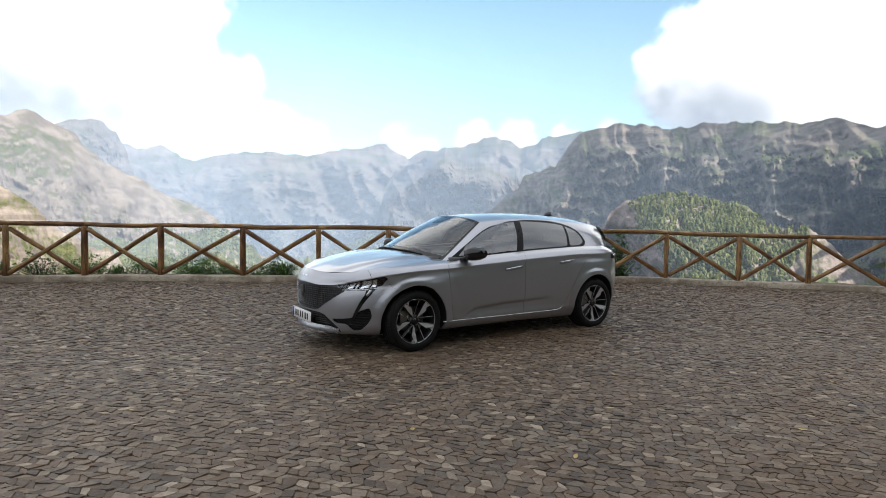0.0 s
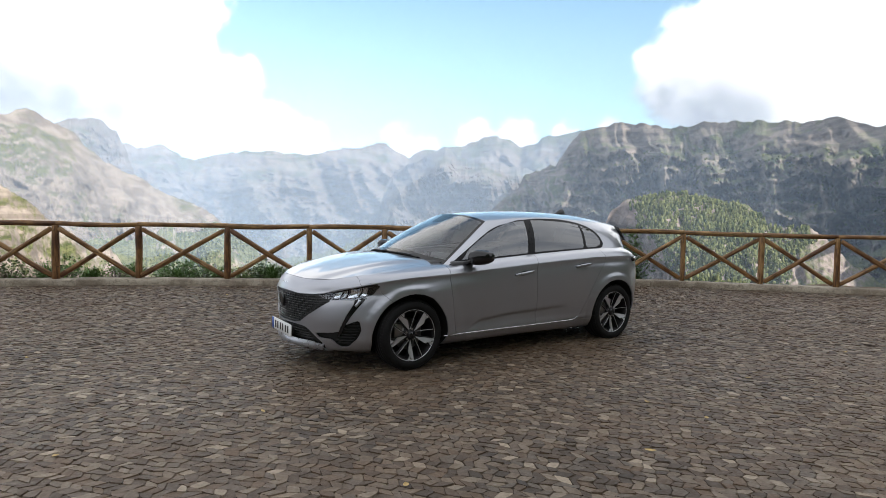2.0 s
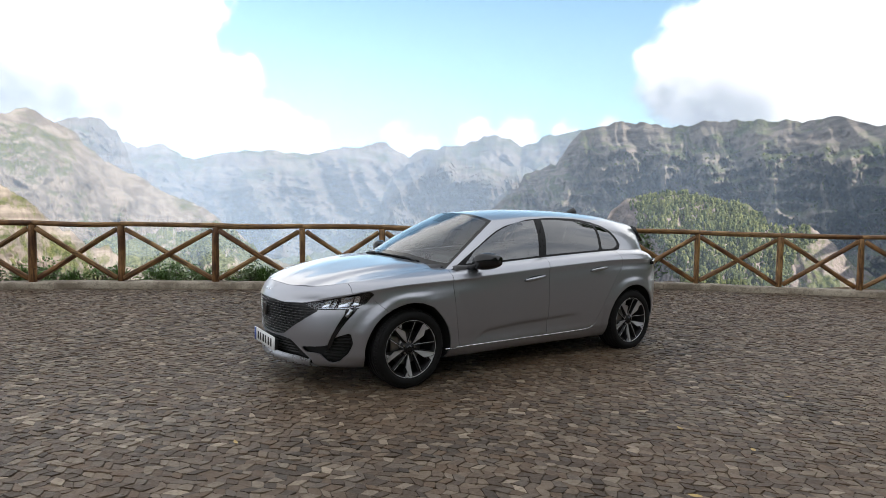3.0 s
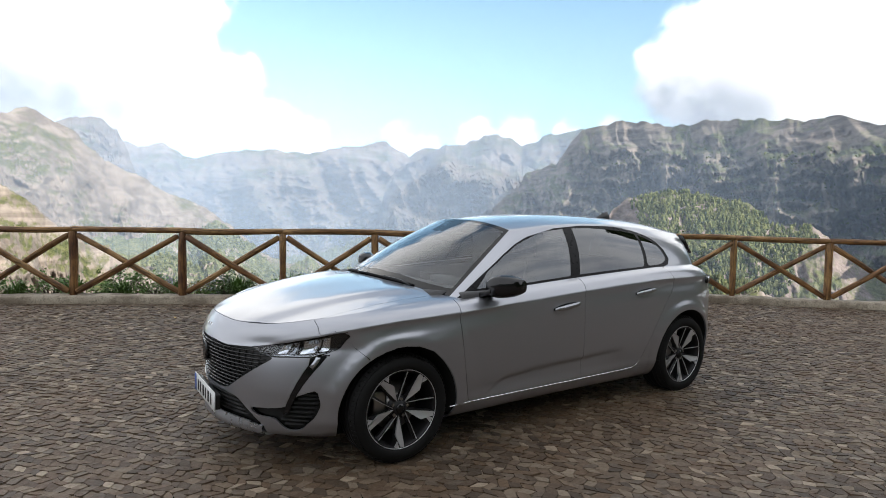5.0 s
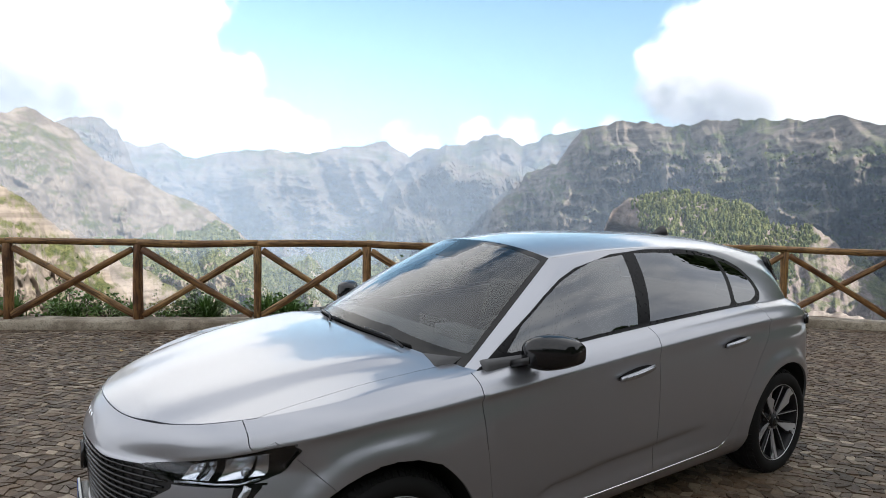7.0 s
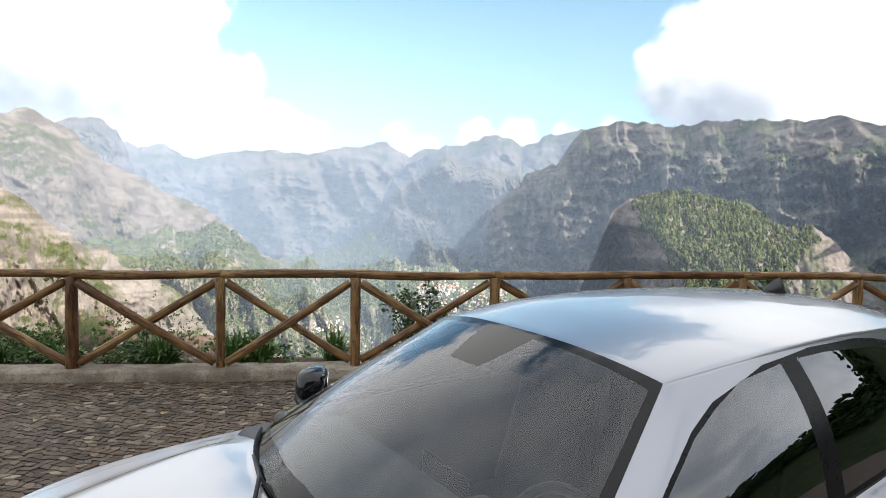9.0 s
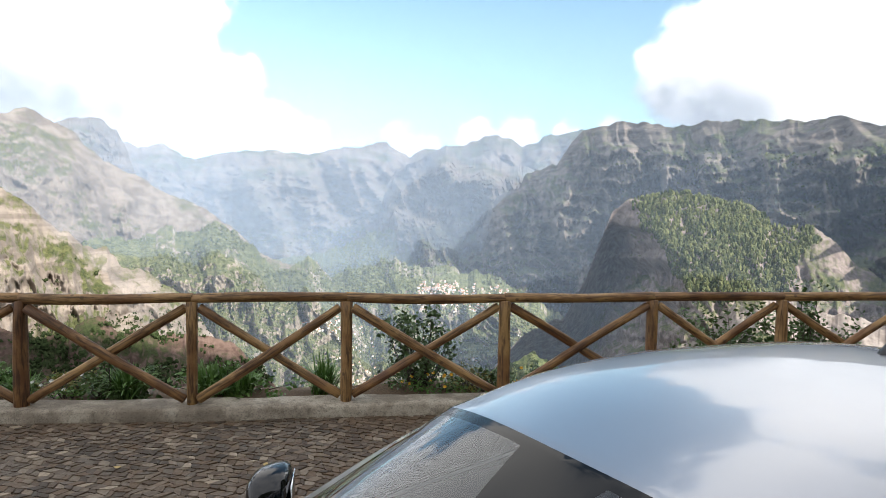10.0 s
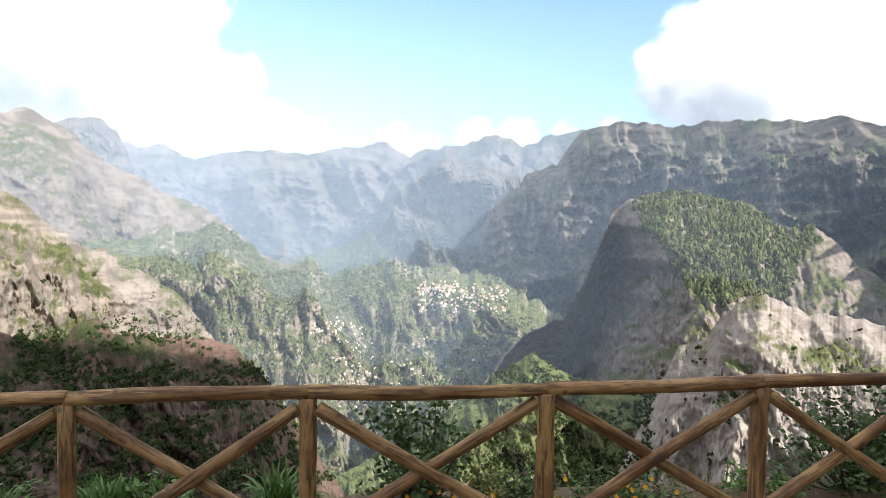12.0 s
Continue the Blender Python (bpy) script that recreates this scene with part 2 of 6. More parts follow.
# ---------- helpers for meshes ----------
def mesh_object(name, verts, faces, mat, smooth=True, parent=None):
    me = bpy.data.meshes.new(name)
    me.from_pydata([tuple(v) for v in verts], [], [tuple(f) for f in faces])
    me.materials.append(mat)
    if smooth:
        me.polygons.foreach_set("use_smooth", [True] * len(me.polygons))
    me.update()
    ob = new(name, me)
    if parent:
        ob.parent = parent
    return ob


def part(name, bm, mat, parent, label="", smooth=True):
    me = bpy.data.meshes.new(name)
    bmesh.ops.recalc_face_normals(bm, faces=bm.faces[:])
    bm.to_mesh(me)
    bm.free()
    me.materials.append(mat)
    if smooth:
        me.polygons.foreach_set("use_smooth", [True] * len(me.polygons))
    ob = new(name, me)
    ob.parent = parent
    return tagged(ob, label) if label else ob


def grid_faces(rows, cols):
    i = np.arange(rows - 1)[:, None] * cols + np.arange(cols - 1)[None, :]
    return np.stack([i, i + 1, i + cols + 1, i + cols], -1).reshape(-1, 4).tolist()


_table = np.random.RandomState(4).rand(64, 64, 64)


def value_noise(p):
    """Smooth random field in 3D, about -1 to 1."""
    i = np.floor(p).astype(int)
    f = p - i
    f = f * f * f * (f * (f * 6 - 15) + 10)
    i &= 63
    j = (i + 1) & 63
    x0, y0, z0, x1, y1, z1 = i[..., 0], i[..., 1], i[..., 2], j[..., 0], j[..., 1], j[..., 2]
    fx, fy, fz = f[..., 0], f[..., 1], f[..., 2]
    a = (_table[x0, y0, z0] * (1 - fx) + _table[x1, y0, z0] * fx) * (1 - fy) + (_table[x0, y1, z0] * (1 - fx) + _table[x1, y1, z0] * fx) * fy
    b = (_table[x0, y0, z1] * (1 - fx) + _table[x1, y0, z1] * fx) * (1 - fy) + (_table[x0, y1, z1] * (1 - fx) + _table[x1, y1, z1] * fx) * fy
    return (a * (1 - fz) + b * fz) * 2 - 1


def fractal(p, octaves=6, gain=0.5, ridged=False):
    total, amp = 0.0, 1.0
    for o in range(octaves):
        n = value_noise(p * 2.0 ** o + 11.7 * o)
        total = total + amp * ((1 - 2 * np.abs(n)) if ridged else n)
        amp *= gain
    return total


# ---------- terrain round the terrace ----------
VIEW = Vector((0.3, 10.0, 2.0))


def key_curve(keys, x):
    k = np.array(keys)
    return np.interp(x, k[:, 0], k[:, 1])


class Ridge:
    """A mountain flank. keys: bearing and height of its crest in degrees; far: metres to the crest; fall: degrees it comes
    down below the crest; run: how much nearer its foot lies, as a share of far; rough: relief as a share of far."""

    def __init__(self, keys, far, fall, run, rough, seed, grain=1.0, arete=None, push=0.0, skew=0.0, steps=1.0):
        self.keys, self.far, self.fall, self.run, self.rough, self.seed, self.grain = keys, far, fall, run, rough, seed, grain
        self.arete, self.push, self.skew, self.steps = arete, push, skew, steps

    def at(self, b, v):
        """Points at bearings b (degrees) and depths v below the crest (0 to 1)."""
        whole = 1 + self.skew * (b - (self.keys[0][0] + self.keys[-1][0]) / 2) / 40.0   # one end of the flank stands nearer
        crest = key_curve(self.keys, b)
        u = np.radians(b) * self.far
        jag = fractal(np.stack([u / self.far * 90, np.full_like(u, self.seed), np.zeros_like(u)], -1), 5, 0.6)
        crest = crest + jag * 0.16 * self.grain * np.clip(1.0 - v * 6, 0, 1)
        e = crest - v * self.fall
        z0 = np.tan(np.radians(e)) * self.far
        q = np.stack([u, z0 * 0.8, np.full_like(u, self.seed * 37.0)], -1) / self.far
        bend = fractal(q * 5 + 3.3, 3)[..., None] * np.array([0.05, 0.02, 0.0]) + fractal(q * 24 + 9.1, 2)[..., None] * np.array([0.008, 0.008, 0.0])
        lean_ = np.stack([q[..., 0] + 0.45 * q[..., 1], q[..., 1], q[..., 2]], -1) + bend
        broad = fractal(lean_ * np.array([8, 6, 1]), 3, 0.55, True)
        ribs = fractal(lean_ * np.array([26, 17, 1]), 5, 0.55, True)
        small = fractal(q * np.array([150, 140, 1]), 4, 0.62)
        shelf = z0 / self.far * 42 + 0.8 * fractal(q * 14, 3)
        ledge = np.abs((shelf % 1.0) * 2 - 1) ** 2.0
        rise = np.clip(v * 5, 0, 1)
        r = self.far * (1 - self.run * v ** 1.15)
        r = r - self.far * self.rough * rise * (broad * 1.0 + ribs * 0.50 + small * 0.08 + ledge * 0.20 * self.steps)
        if self.arete:
            k = np.array(self.arete)
            line = np.interp(-e, -k[:, 1], k[:, 0])
            wob = fractal(np.stack([e * 0.9, np.full_like(e, 2.0), np.zeros_like(e)], -1), 4) * 0.5
            r = r + self.push * self.far * np.clip((line + wob - b) / 10.0, -0.05, 1.2) * np.clip(v * 8, 0, 1)
        br = np.radians(b)
        flat = r * np.cos(np.radians(e))
        raw = np.stack([np.sin(br) * flat, np.cos(br) * flat, r * np.sin(np.radians(e))], -1) / self.far
        crag = fractal(raw * np.array([42, 42, 34]) + self.seed, 5, 0.56, True) * 0.22 + fractal(raw * np.array([170, 170, 120]), 3, 0.55) * 0.05
        r = (r - self.far * self.rough * crag * rise) * whole
        flat = r * np.cos(np.radians(e))
        return np.stack([VIEW.x + np.sin(br) * flat, VIEW.y + np.cos(br) * flat, VIEW.z + r * np.sin(np.radians(e))], -1)

    def build(self, name, mat, label, cols=460, rows=150):
        lo, hi = self.keys[0][0], self.keys[-1][0]
        b, v = np.meshgrid(np.linspace(lo, hi, cols), np.linspace(0, 1, rows) ** 1.15)
        pts = self.at(b, v)
        # the far side falls away behind the crest
        top = pts[0]
        out = top - np.array([VIEW.x, VIEW.y, 0])
        out[:, 2] = 0
        out /= np.linalg.norm(out, axis=1)[:, None]
        rear = [top + out * self.far * s - np.array([0, 0, self.far * d]) for s, d in ((0.22, 0.16), (0.1, 0.06), (0.03, 0.012))]
        full = np.concatenate([np.array(rear), pts])
        ob = mesh_object(name, full.reshape(-1, 3), grid_faces(full.shape[0], cols), mat)
        return tagged(ob, label, "mountain", kind="structure")


FAR_KEYS = [(-43.2, 4.98), (-33.1, 5.91), (-28.2, 6.21), (-26.6, 5.85), (-25.5, 6.26), (-24.4, 5.60), (-22.8, 5.20), (-19.2, 5.99),
            (-16.7, 6.32), (-12.7, 6.08), (-10.1, 6.70), (-7.4, 7.11), (-5.5, 7.48), (-4.7, 6.70), (-3.3, 6.10), (-2.3, 6.76),
            (-0.4, 6.95), (1.5, 7.19), (4.5, 8.27), (6.4, 7.90), (7.5, 7.11), (9.3, 7.89), (11.4, 8.39), (13.0, 8.62), (16.5, 8.54), (40.9, 7.11)]
TOWER_KEYS = [(-36.8, 6.23), (-34.6, 7.10), (-32.7, 7.64), (-30.5, 8.13), (-28.9, 7.27), (-28.2, 5.74), (-27.5, 3.49), (-26.5, 1.60)]
CENTRE_KEYS = [(-12.1, -4.97), (-7.9, -1.17), (-6.5, -0.07), (-5.4, 3.64), (-4.7, 4.83), (-2.3, 5.69), (-1.4, 6.51), (0.2, 7.17),
               (1.8, 6.02), (3.5, 6.14), (5.6, 5.62), (7.5, 5.20), (11.5, 4.46)]
CLIFF_KEYS = [(-0.2, -7.09), (2.0, -3.77), (3.7, -1.12), (4.5, 1.62), (5.4, 2.55), (7.3, 3.38), (7.8, 4.56), (9.4, 4.99), (10.7, 5.52),
              (12.0, 7.35), (13.0, 8.52), (14.5, 8.89), (17.0, 9.33), (20.4, 8.65), (23.0, 8.79), (23.7, 9.14), (27.2, 8.93),
              (31.3, 8.56), (33.6, 8.91), (35.1, 8.35), (36.5, 7.81), (41.5, 7.66)]
LEFT_KEYS = [(-43.1, 7.12), (-36.7, 7.72), (-35.1, 8.34), (-34.2, 7.88), (-32.0, 6.82), (-31.2, 5.84), (-29.8, 4.55), (-27.5, 3.49),
             (-25.7, 2.36), (-23.5, 1.44), (-21.9, 0.82), (-20.4, -0.53), (-19.2, -1.29), (-17.7, -2.84), (-16.2, -3.90),
             (-14.2, -4.43), (-12.1, -4.06), (-10.5, -6.05), (-8.4, -8.22), (-7.3, -10.10), (-6.4, -11.97)]
VALLEY_KEYS = [(-21.2, -4.88), (-10.0, -2.82), (-7.9, -1.61), (-4.6, -0.86), (-0.8, -1.90), (4.1, -1.27), (8.5, -3.10), (14.3, -4.01)]
WOODED_KEYS = [(-37.5, -2.4), (-34.7, -2.2), (-32.0, -2.4), (-29.2, -1.5), (-27.2, -2.0), (-25.2, -0.9), (-23.0, -1.5), (-21.0, -0.7), (-19.5, -1.4), (-18.2, -2.22), (-17.3, -3.11), (-16.5, -4.31), (-15.0, -4.96),
               (-12.9, -3.69), (-11.3, -5.51), (-8.9, -8.21), (-7.2, -10.37), (-5.0, -13.57), (-3.0, -16.71), (-0.5, -20.74)]
HAMLET_KEYS = [(-14.2, -6.55), (-12.1, -6.04), (-10.0, -5.3), (-7.8, -4.6), (-6.0, -4.9), (-4.6, -3.9), (-2.4, -4.6), (-0.2, -4.2), (1.7, -4.9), (3.6, -4.6), (5.3, -5.4), (7.5, -6.6),
               (9.7, -7.9), (12.4, -9.4), (15.0, -12.0)]
SPUR_KEYS = [(3.9, -16.08), (5.5, -13.41), (8.1, -10.66), (11.8, -8.89), (13.8, -5.09), (15.0, -1.34), (16.0, 1.05), (17.5, 2.26),
             (19.7, 2.63), (22.5, 2.87), (24.8, 2.12), (27.5, 1.63), (29.2, -0.03), (32.1, -0.21), (33.7, -1.32), (35.2, -3.06),
             (37.0, -4.28), (42.1, -6.33)]
NEAR_LEFT_KEYS = [(-43.2, 4.6), (-36.8, 2.13), (-35.1, 0.65), (-33.2, -1.13), (-32.1, -1.82), (-31.5, -2.53), (-29.7, -2.78), (-28.6, -4.24), (-27.1, -4.76), (-24.9, -6.2),
                  (-23.8, -7.09), (-22.6, -8.89), (-21.7, -10.44), (-20.5, -11.51), (-19.2, -13.09), (-16.2, -16.2), (-12.0, -19.9)]
DARK_KEYS = [(-43.4, -7.6), (-37.0, -8.8), (-34.9, -9.67), (-32.6, -9.75), (-31.4, -8.83), (-30.5, -8.43), (-29.7, -9.19), (-28.9, -9.96), (-24.9, -10.34), (-22.1, -10.91),
             (-20.2, -11.02), (-18.3, -12.64), (-16.7, -14.5), (-15.7, -15.81), (-14.2, -18.39), (-12.0, -21.45), (-9.3, -24.91)]
GORGE_KEYS = [(-18.3, -26.42), (-12.0, -24.29), (-7.7, -22.62), (-4.4, -21.24), (-1.1, -19.25), (2.8, -16.63), (5.5, -14.46),
              (8.7, -12.48), (12.0, -14.13), (15.2, -14.92), (18.7, -15.09), (23.6, -15.04)]
ROCK_KEYS = [(15.5, -25.45), (18.8, -18.51), (19.8, -16.46), (21.6, -11.83), (22.0, -10.89), (24.3, -10.08), (25.6, -7.51), (28.2, -5.85),
             (29.9, -6.20), (31.9, -7.20), (34.6, -7.16), (37.1, -7.55), (42.1, -7.54)]

FAR_STONE = mountain_material("far_slopes", 330.0, 0.24, (0.105, 0.092, 0.086), (0.180, 0.158, 0.146), (0.045, 0.057, 0.038), (0.095, 0.105, 0.07))
VALLEY = mountain_material("valley_terraces", 120.0, 0.62, (0.17, 0.15, 0.135), (0.27, 0.24, 0.215), (0.055, 0.072, 0.042), (0.145, 0.155, 0.092))
MID_STONE = mountain_material("grassy_slopes", 150.0, 0.32, (0.135, 0.114, 0.102), (0.225, 0.195, 0.172), (0.045, 0.058, 0.027), (0.11, 0.115, 0.057), 0.4)
NEAR_STONE = mountain_material("rocky_slopes", 55.0, 0.34, (0.165, 0.142, 0.126), (0.28, 0.243, 0.215), (0.045, 0.06, 0.026), (0.125, 0.13, 0.062))
FOREST = mountain_material("wooded_slopes", 60.0, 0.85, (0.20, 0.17, 0.14), (0.33, 0.28, 0.23), (0.045, 0.065, 0.028), (0.15, 0.165, 0.072))

CLIFF = mountain_material("basalt_cliff", 150.0, 0.30, (0.105, 0.093, 0.087), (0.195, 0.170, 0.152), (0.045, 0.058, 0.034), (0.110, 0.120, 0.068), 0.2)
SPUR = mountain_material("spur_rock", 60.0, 0.36, (0.135, 0.112, 0.106), (0.235, 0.198, 0.185), (0.045, 0.06, 0.026), (0.12, 0.125, 0.06), 0.8)
ROCK = mountain_material("pale_rock", 45.0, 0.22, (0.19, 0.165, 0.152), (0.31, 0.275, 0.255), (0.05, 0.065, 0.03), (0.13, 0.14, 0.065), 0.6)
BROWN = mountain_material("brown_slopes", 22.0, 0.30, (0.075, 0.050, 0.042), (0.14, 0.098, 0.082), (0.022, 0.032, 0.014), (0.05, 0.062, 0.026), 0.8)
WOODED = mountain_material("mixed_woods", 85.0, 0.60, (0.22, 0.19, 0.16), (0.36, 0.315, 0.27), (0.050, 0.067, 0.033), (0.165, 0.172, 0.088), 0.6)
HAMLET = mountain_material("green_terraces", 75.0, 0.62, (0.21, 0.18, 0.155), (0.33, 0.29, 0.25), (0.054, 0.073, 0.037), (0.19, 0.198, 0.10), 0.35)
ridges = {}
for key, args, mat, label in (
        ("mountain_far", (FAR_KEYS, 4250, 15, 0.30, 0.060, 1), FAR_STONE, "hazy jagged grey mountain range far across the valley"),
        ("mountain_tower", (TOWER_KEYS, 2700, 12, 0.20, 0.035, 2), FAR_STONE, "dark rocky shoulder behind a pale hillside"),
        ("mountain_centre", (CENTRE_KEYS, 3100, 13, 0.30, 0.070, 3, 1.0, [(-0.6, 7.2), (-1.6, 5.0), (-4.4, 3.4), (-4.9, 1.0), (-5.6, -0.5), (-9.5, -3.0)], 0.45), FAR_STONE, "steep pale rock massif in the middle of the valley"),
        ("valley_floor", (VALLEY_KEYS, 2500, 17, 0.50, 0.035, 4), VALLEY, "pale terraced slopes at the head of the valley"),
        ("mountain_cliff", (CLIFF_KEYS, 1750, 22, 0.30, 0.085, 5, 0.8, None, 0.0, -0.85, 1.8), CLIFF, "broad layered cliff under a low cloud"),
        ("mountain_slope", (LEFT_KEYS, 1350, 22, 0.42, 0.030, 6, 0.7, None, 0.0, 0.35, 0.5), MID_STONE, "sunlit bare hillside falling to wooded slopes"),
        ("mountain_hamlet", (HAMLET_KEYS, 1320, 18, 0.45, 0.050, 12, 2.0, None, 0.0, 0.0, 0.3), HAMLET, "green valley floor with terraces and scattered houses"),
        ("mountain_woods", (WOODED_KEYS, 980, 22, 0.40, 0.055, 13, 2.2, None, 0.0, 0.2, 0.2), WOODED, "wooded slopes with rocky clearings"),
        ("mountain_spur", (SPUR_KEYS, 760, 26, 0.40, 0.030, 7, 1.0, [(17.6, 2.26), (18.27, -0.22), (19.8, -2.26), (21.8, -4.74), (22.73, -7.22), (22.22, -10.27), (21.57, -12.33), (18.8, -17.54)], 0.42, 0.0, 0.0),
         SPUR, "wooded spur with a sheer shaded rock face"),
        ("hill_crag", (NEAR_LEFT_KEYS, 470, 26, 0.40, 0.040, 8, 1.0, None, 0.0, 0.3, 0.3), NEAR_STONE, "sunlit crag with grass and bare rock"),
        ("hill_gorge", (GORGE_KEYS, 520, 20, 0.35, 0.03, 9), FOREST, "shaded wooded gorge below the terrace"),
        ("hill_rock", (ROCK_KEYS, 430, 28, 0.40, 0.030, 10, 1.0, None, 0.0, 0.0, 0.0), ROCK, "pale weathered rock buttress with shrubs"),
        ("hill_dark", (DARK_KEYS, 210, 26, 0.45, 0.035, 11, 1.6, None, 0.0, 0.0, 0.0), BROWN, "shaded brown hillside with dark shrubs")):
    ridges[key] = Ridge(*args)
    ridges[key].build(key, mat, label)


# haze is imitated by upright see-through sheets curved round the view
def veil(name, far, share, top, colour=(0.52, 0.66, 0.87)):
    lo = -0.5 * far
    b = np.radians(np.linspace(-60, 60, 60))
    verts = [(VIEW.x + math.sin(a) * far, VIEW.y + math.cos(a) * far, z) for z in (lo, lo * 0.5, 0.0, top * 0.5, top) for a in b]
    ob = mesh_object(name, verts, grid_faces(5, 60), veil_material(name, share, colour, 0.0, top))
    return tagged(ob, "see-through bluish sheet standing in for valley haze", "mist", kind="structure")


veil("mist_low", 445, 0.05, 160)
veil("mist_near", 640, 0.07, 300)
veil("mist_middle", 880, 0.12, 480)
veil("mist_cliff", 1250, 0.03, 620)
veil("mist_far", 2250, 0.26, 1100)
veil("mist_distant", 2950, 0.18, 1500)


def first_slope(b, e):
    """The nearest flank met at the bearings b and heights e (degrees): names, places and distances."""
    b, e = np.asarray(b, float), np.asarray(e, float)
    name, place, far = np.full(len(b), "", dtype=object), np.zeros((len(b), 3)), np.full(len(b), 1e9)
    for key, rg in ridges.items():
        v = (key_curve(rg.keys, b) - e) / rg.fall
        ok = (b >= rg.keys[0][0]) & (b <= rg.keys[-1][0]) & (v >= 0) & (v <= 1)
        if ok.any():
            p = rg.at(b[ok], v[ok])
            d = np.hypot(p[:, 0] - VIEW.x, p[:, 1] - VIEW.y)
            i = np.where(ok)[0][d < far[ok]]
            name[i], place[i], far[i] = key, p[d < far[ok]], d[d < far[ok]]
    return name, place, far


def build_village():
    """White houses with tiled roofs, too far off and too many to tell apart."""
    rnd = np.random.RandomState(12)
    verts, faces, slots = [], [], []
    for b0, b1, e0, e1, n in ((-2.2, 6.2, -8.8, -6.2, 210), (-2.0, 1.0, -7.0, -6.2, 60), (-13.5, -7.8, -10.9, -9.6, 55), (-10.4, -6.0, -15.6, -11.3, 40), (-5.0, 5.0, -15.8, -11.2, 60),
                              (6.6, 9.6, -11.0, -10.4, 14), (-9.8, -3.4, -19.0, -16.0, 25)):
        found = first_slope(rnd.uniform(b0, b1, n) + rnd.normal(0, 0.3, n), rnd.uniform(e0, e1, n) + rnd.normal(0, 0.15, n))
        for met in zip(*found):
            if met[0] not in ("valley_floor", "mountain_hamlet", "mountain_woods", "mountain_slope"):
                continue
            c = met[1]
            k = max(met[2], 700.0) / 1350.0
            l_, w_, h = rnd.uniform(4, 7.5) * k, rnd.uniform(3, 5) * k, rnd.uniform(1.5, 2.6) * k
            a = rnd.rand() * 3.14
            ux, uy = np.array([math.cos(a), math.sin(a), 0]) * l_ / 2, np.array([-math.sin(a), math.cos(a), 0]) * w_ / 2
            up = np.array([0, 0, 1.0])
            o = len(verts)
            verts += [c - ux - uy - up * h, c + ux - uy - up * h, c + ux + uy - up * h, c - ux + uy - up * h]
            verts += [c - ux - uy + up * h, c + ux - uy + up * h, c + ux + uy + up * h, c - ux + uy + up * h]
            verts += [c - ux + up * (h + 1.5 * k), c + ux + up * (h + 1.5 * k)]
            faces += [(o, o + 1, o + 5, o + 4), (o + 1, o + 2, o + 6, o + 9, o + 5), (o + 2, o + 3, o + 7, o + 6), (o + 3, o, o + 4, o + 8, o + 7), (o + 4, o + 5, o + 9, o + 8), (o + 6, o + 7, o + 8, o + 9)]
            slots += [0, 0, 0, 0, 1, 1]
    ob = mesh_object("village", verts, faces, plain("white_render", (0.60, 0.58, 0.55), 0.8, 0.0, 0.5, 0.05), False)
    ob.data.materials.append(plain("roof_tiles", (0.40, 0.20, 0.13), 0.8, 0.0, 0.4, 0.05))
    ob.data.polygons.foreach_set("material_index", slots)
    tagged(ob, "white village houses with tiled roofs in the valley", "village", kind="stuff")


build_village()

# ---------- terrace: ground, kerb, fence ----------
POSTS = [(-9.6, 12.9), (-8.3, 13.2), (-7.1, 13.5), (-5.9, 13.8), (-4.69, 14.12), (-3.19, 14.19), (-1.81, 14.32), (-0.51, 14.49), (0.91, 14.66), (2.34, 14.89),
         (3.67, 15.05), (5.13, 15.30), (6.53, 15.11), (7.73, 14.76), (8.95, 14.3), (10.15, 13.8)]
POST_FOOT, POST_TOP = 0.286, 1.17
_px, _py = [p[0] for p in POSTS], [p[1] for p in POSTS]


def edge_y(x):
    return np.interp(x, _px, _py)


def edge_drop(x):
    """The far end of the terrace lies a little lower."""
    t = np.clip((np.asarray(x, float) - 4.2) / 2.2, 0, 1)
    return -0.045 * t * t * (3 - 2 * t)


def ground_z(x, y):
    """The paving rises a little towards the kerb."""
    d = edge_y(x) - 0.15 - np.asarray(y, float)
    return (0.180 + edge_drop(x)) * np.clip(1 - d / 5.0, 0, 1) ** 1.26


def build_ground():
    xs = np.concatenate([[-60, -30], np.linspace(-14, 14, 57), [30, 60]])
    rows = []
    for k in np.concatenate([[-60, -25], np.linspace(-6, 0, 30)]):
        y = np.array([edge_y(x) for x in xs]) + 0.2 + k * 1.0 * (16.0 / 6.0 if k > -7 else 1)
        rows.append(np.stack([xs, y, ground_z(xs, y) - 0.005], -1))
    g = np.array(rows)
    ob = mesh_object("ground", g.reshape(-1, 3), grid_faces(g.shape[0], len(xs)), PAVED)
    tagged(ob, "terrace of small brown-grey stones bedded in soil", "ground", kind="structure")


build_ground()


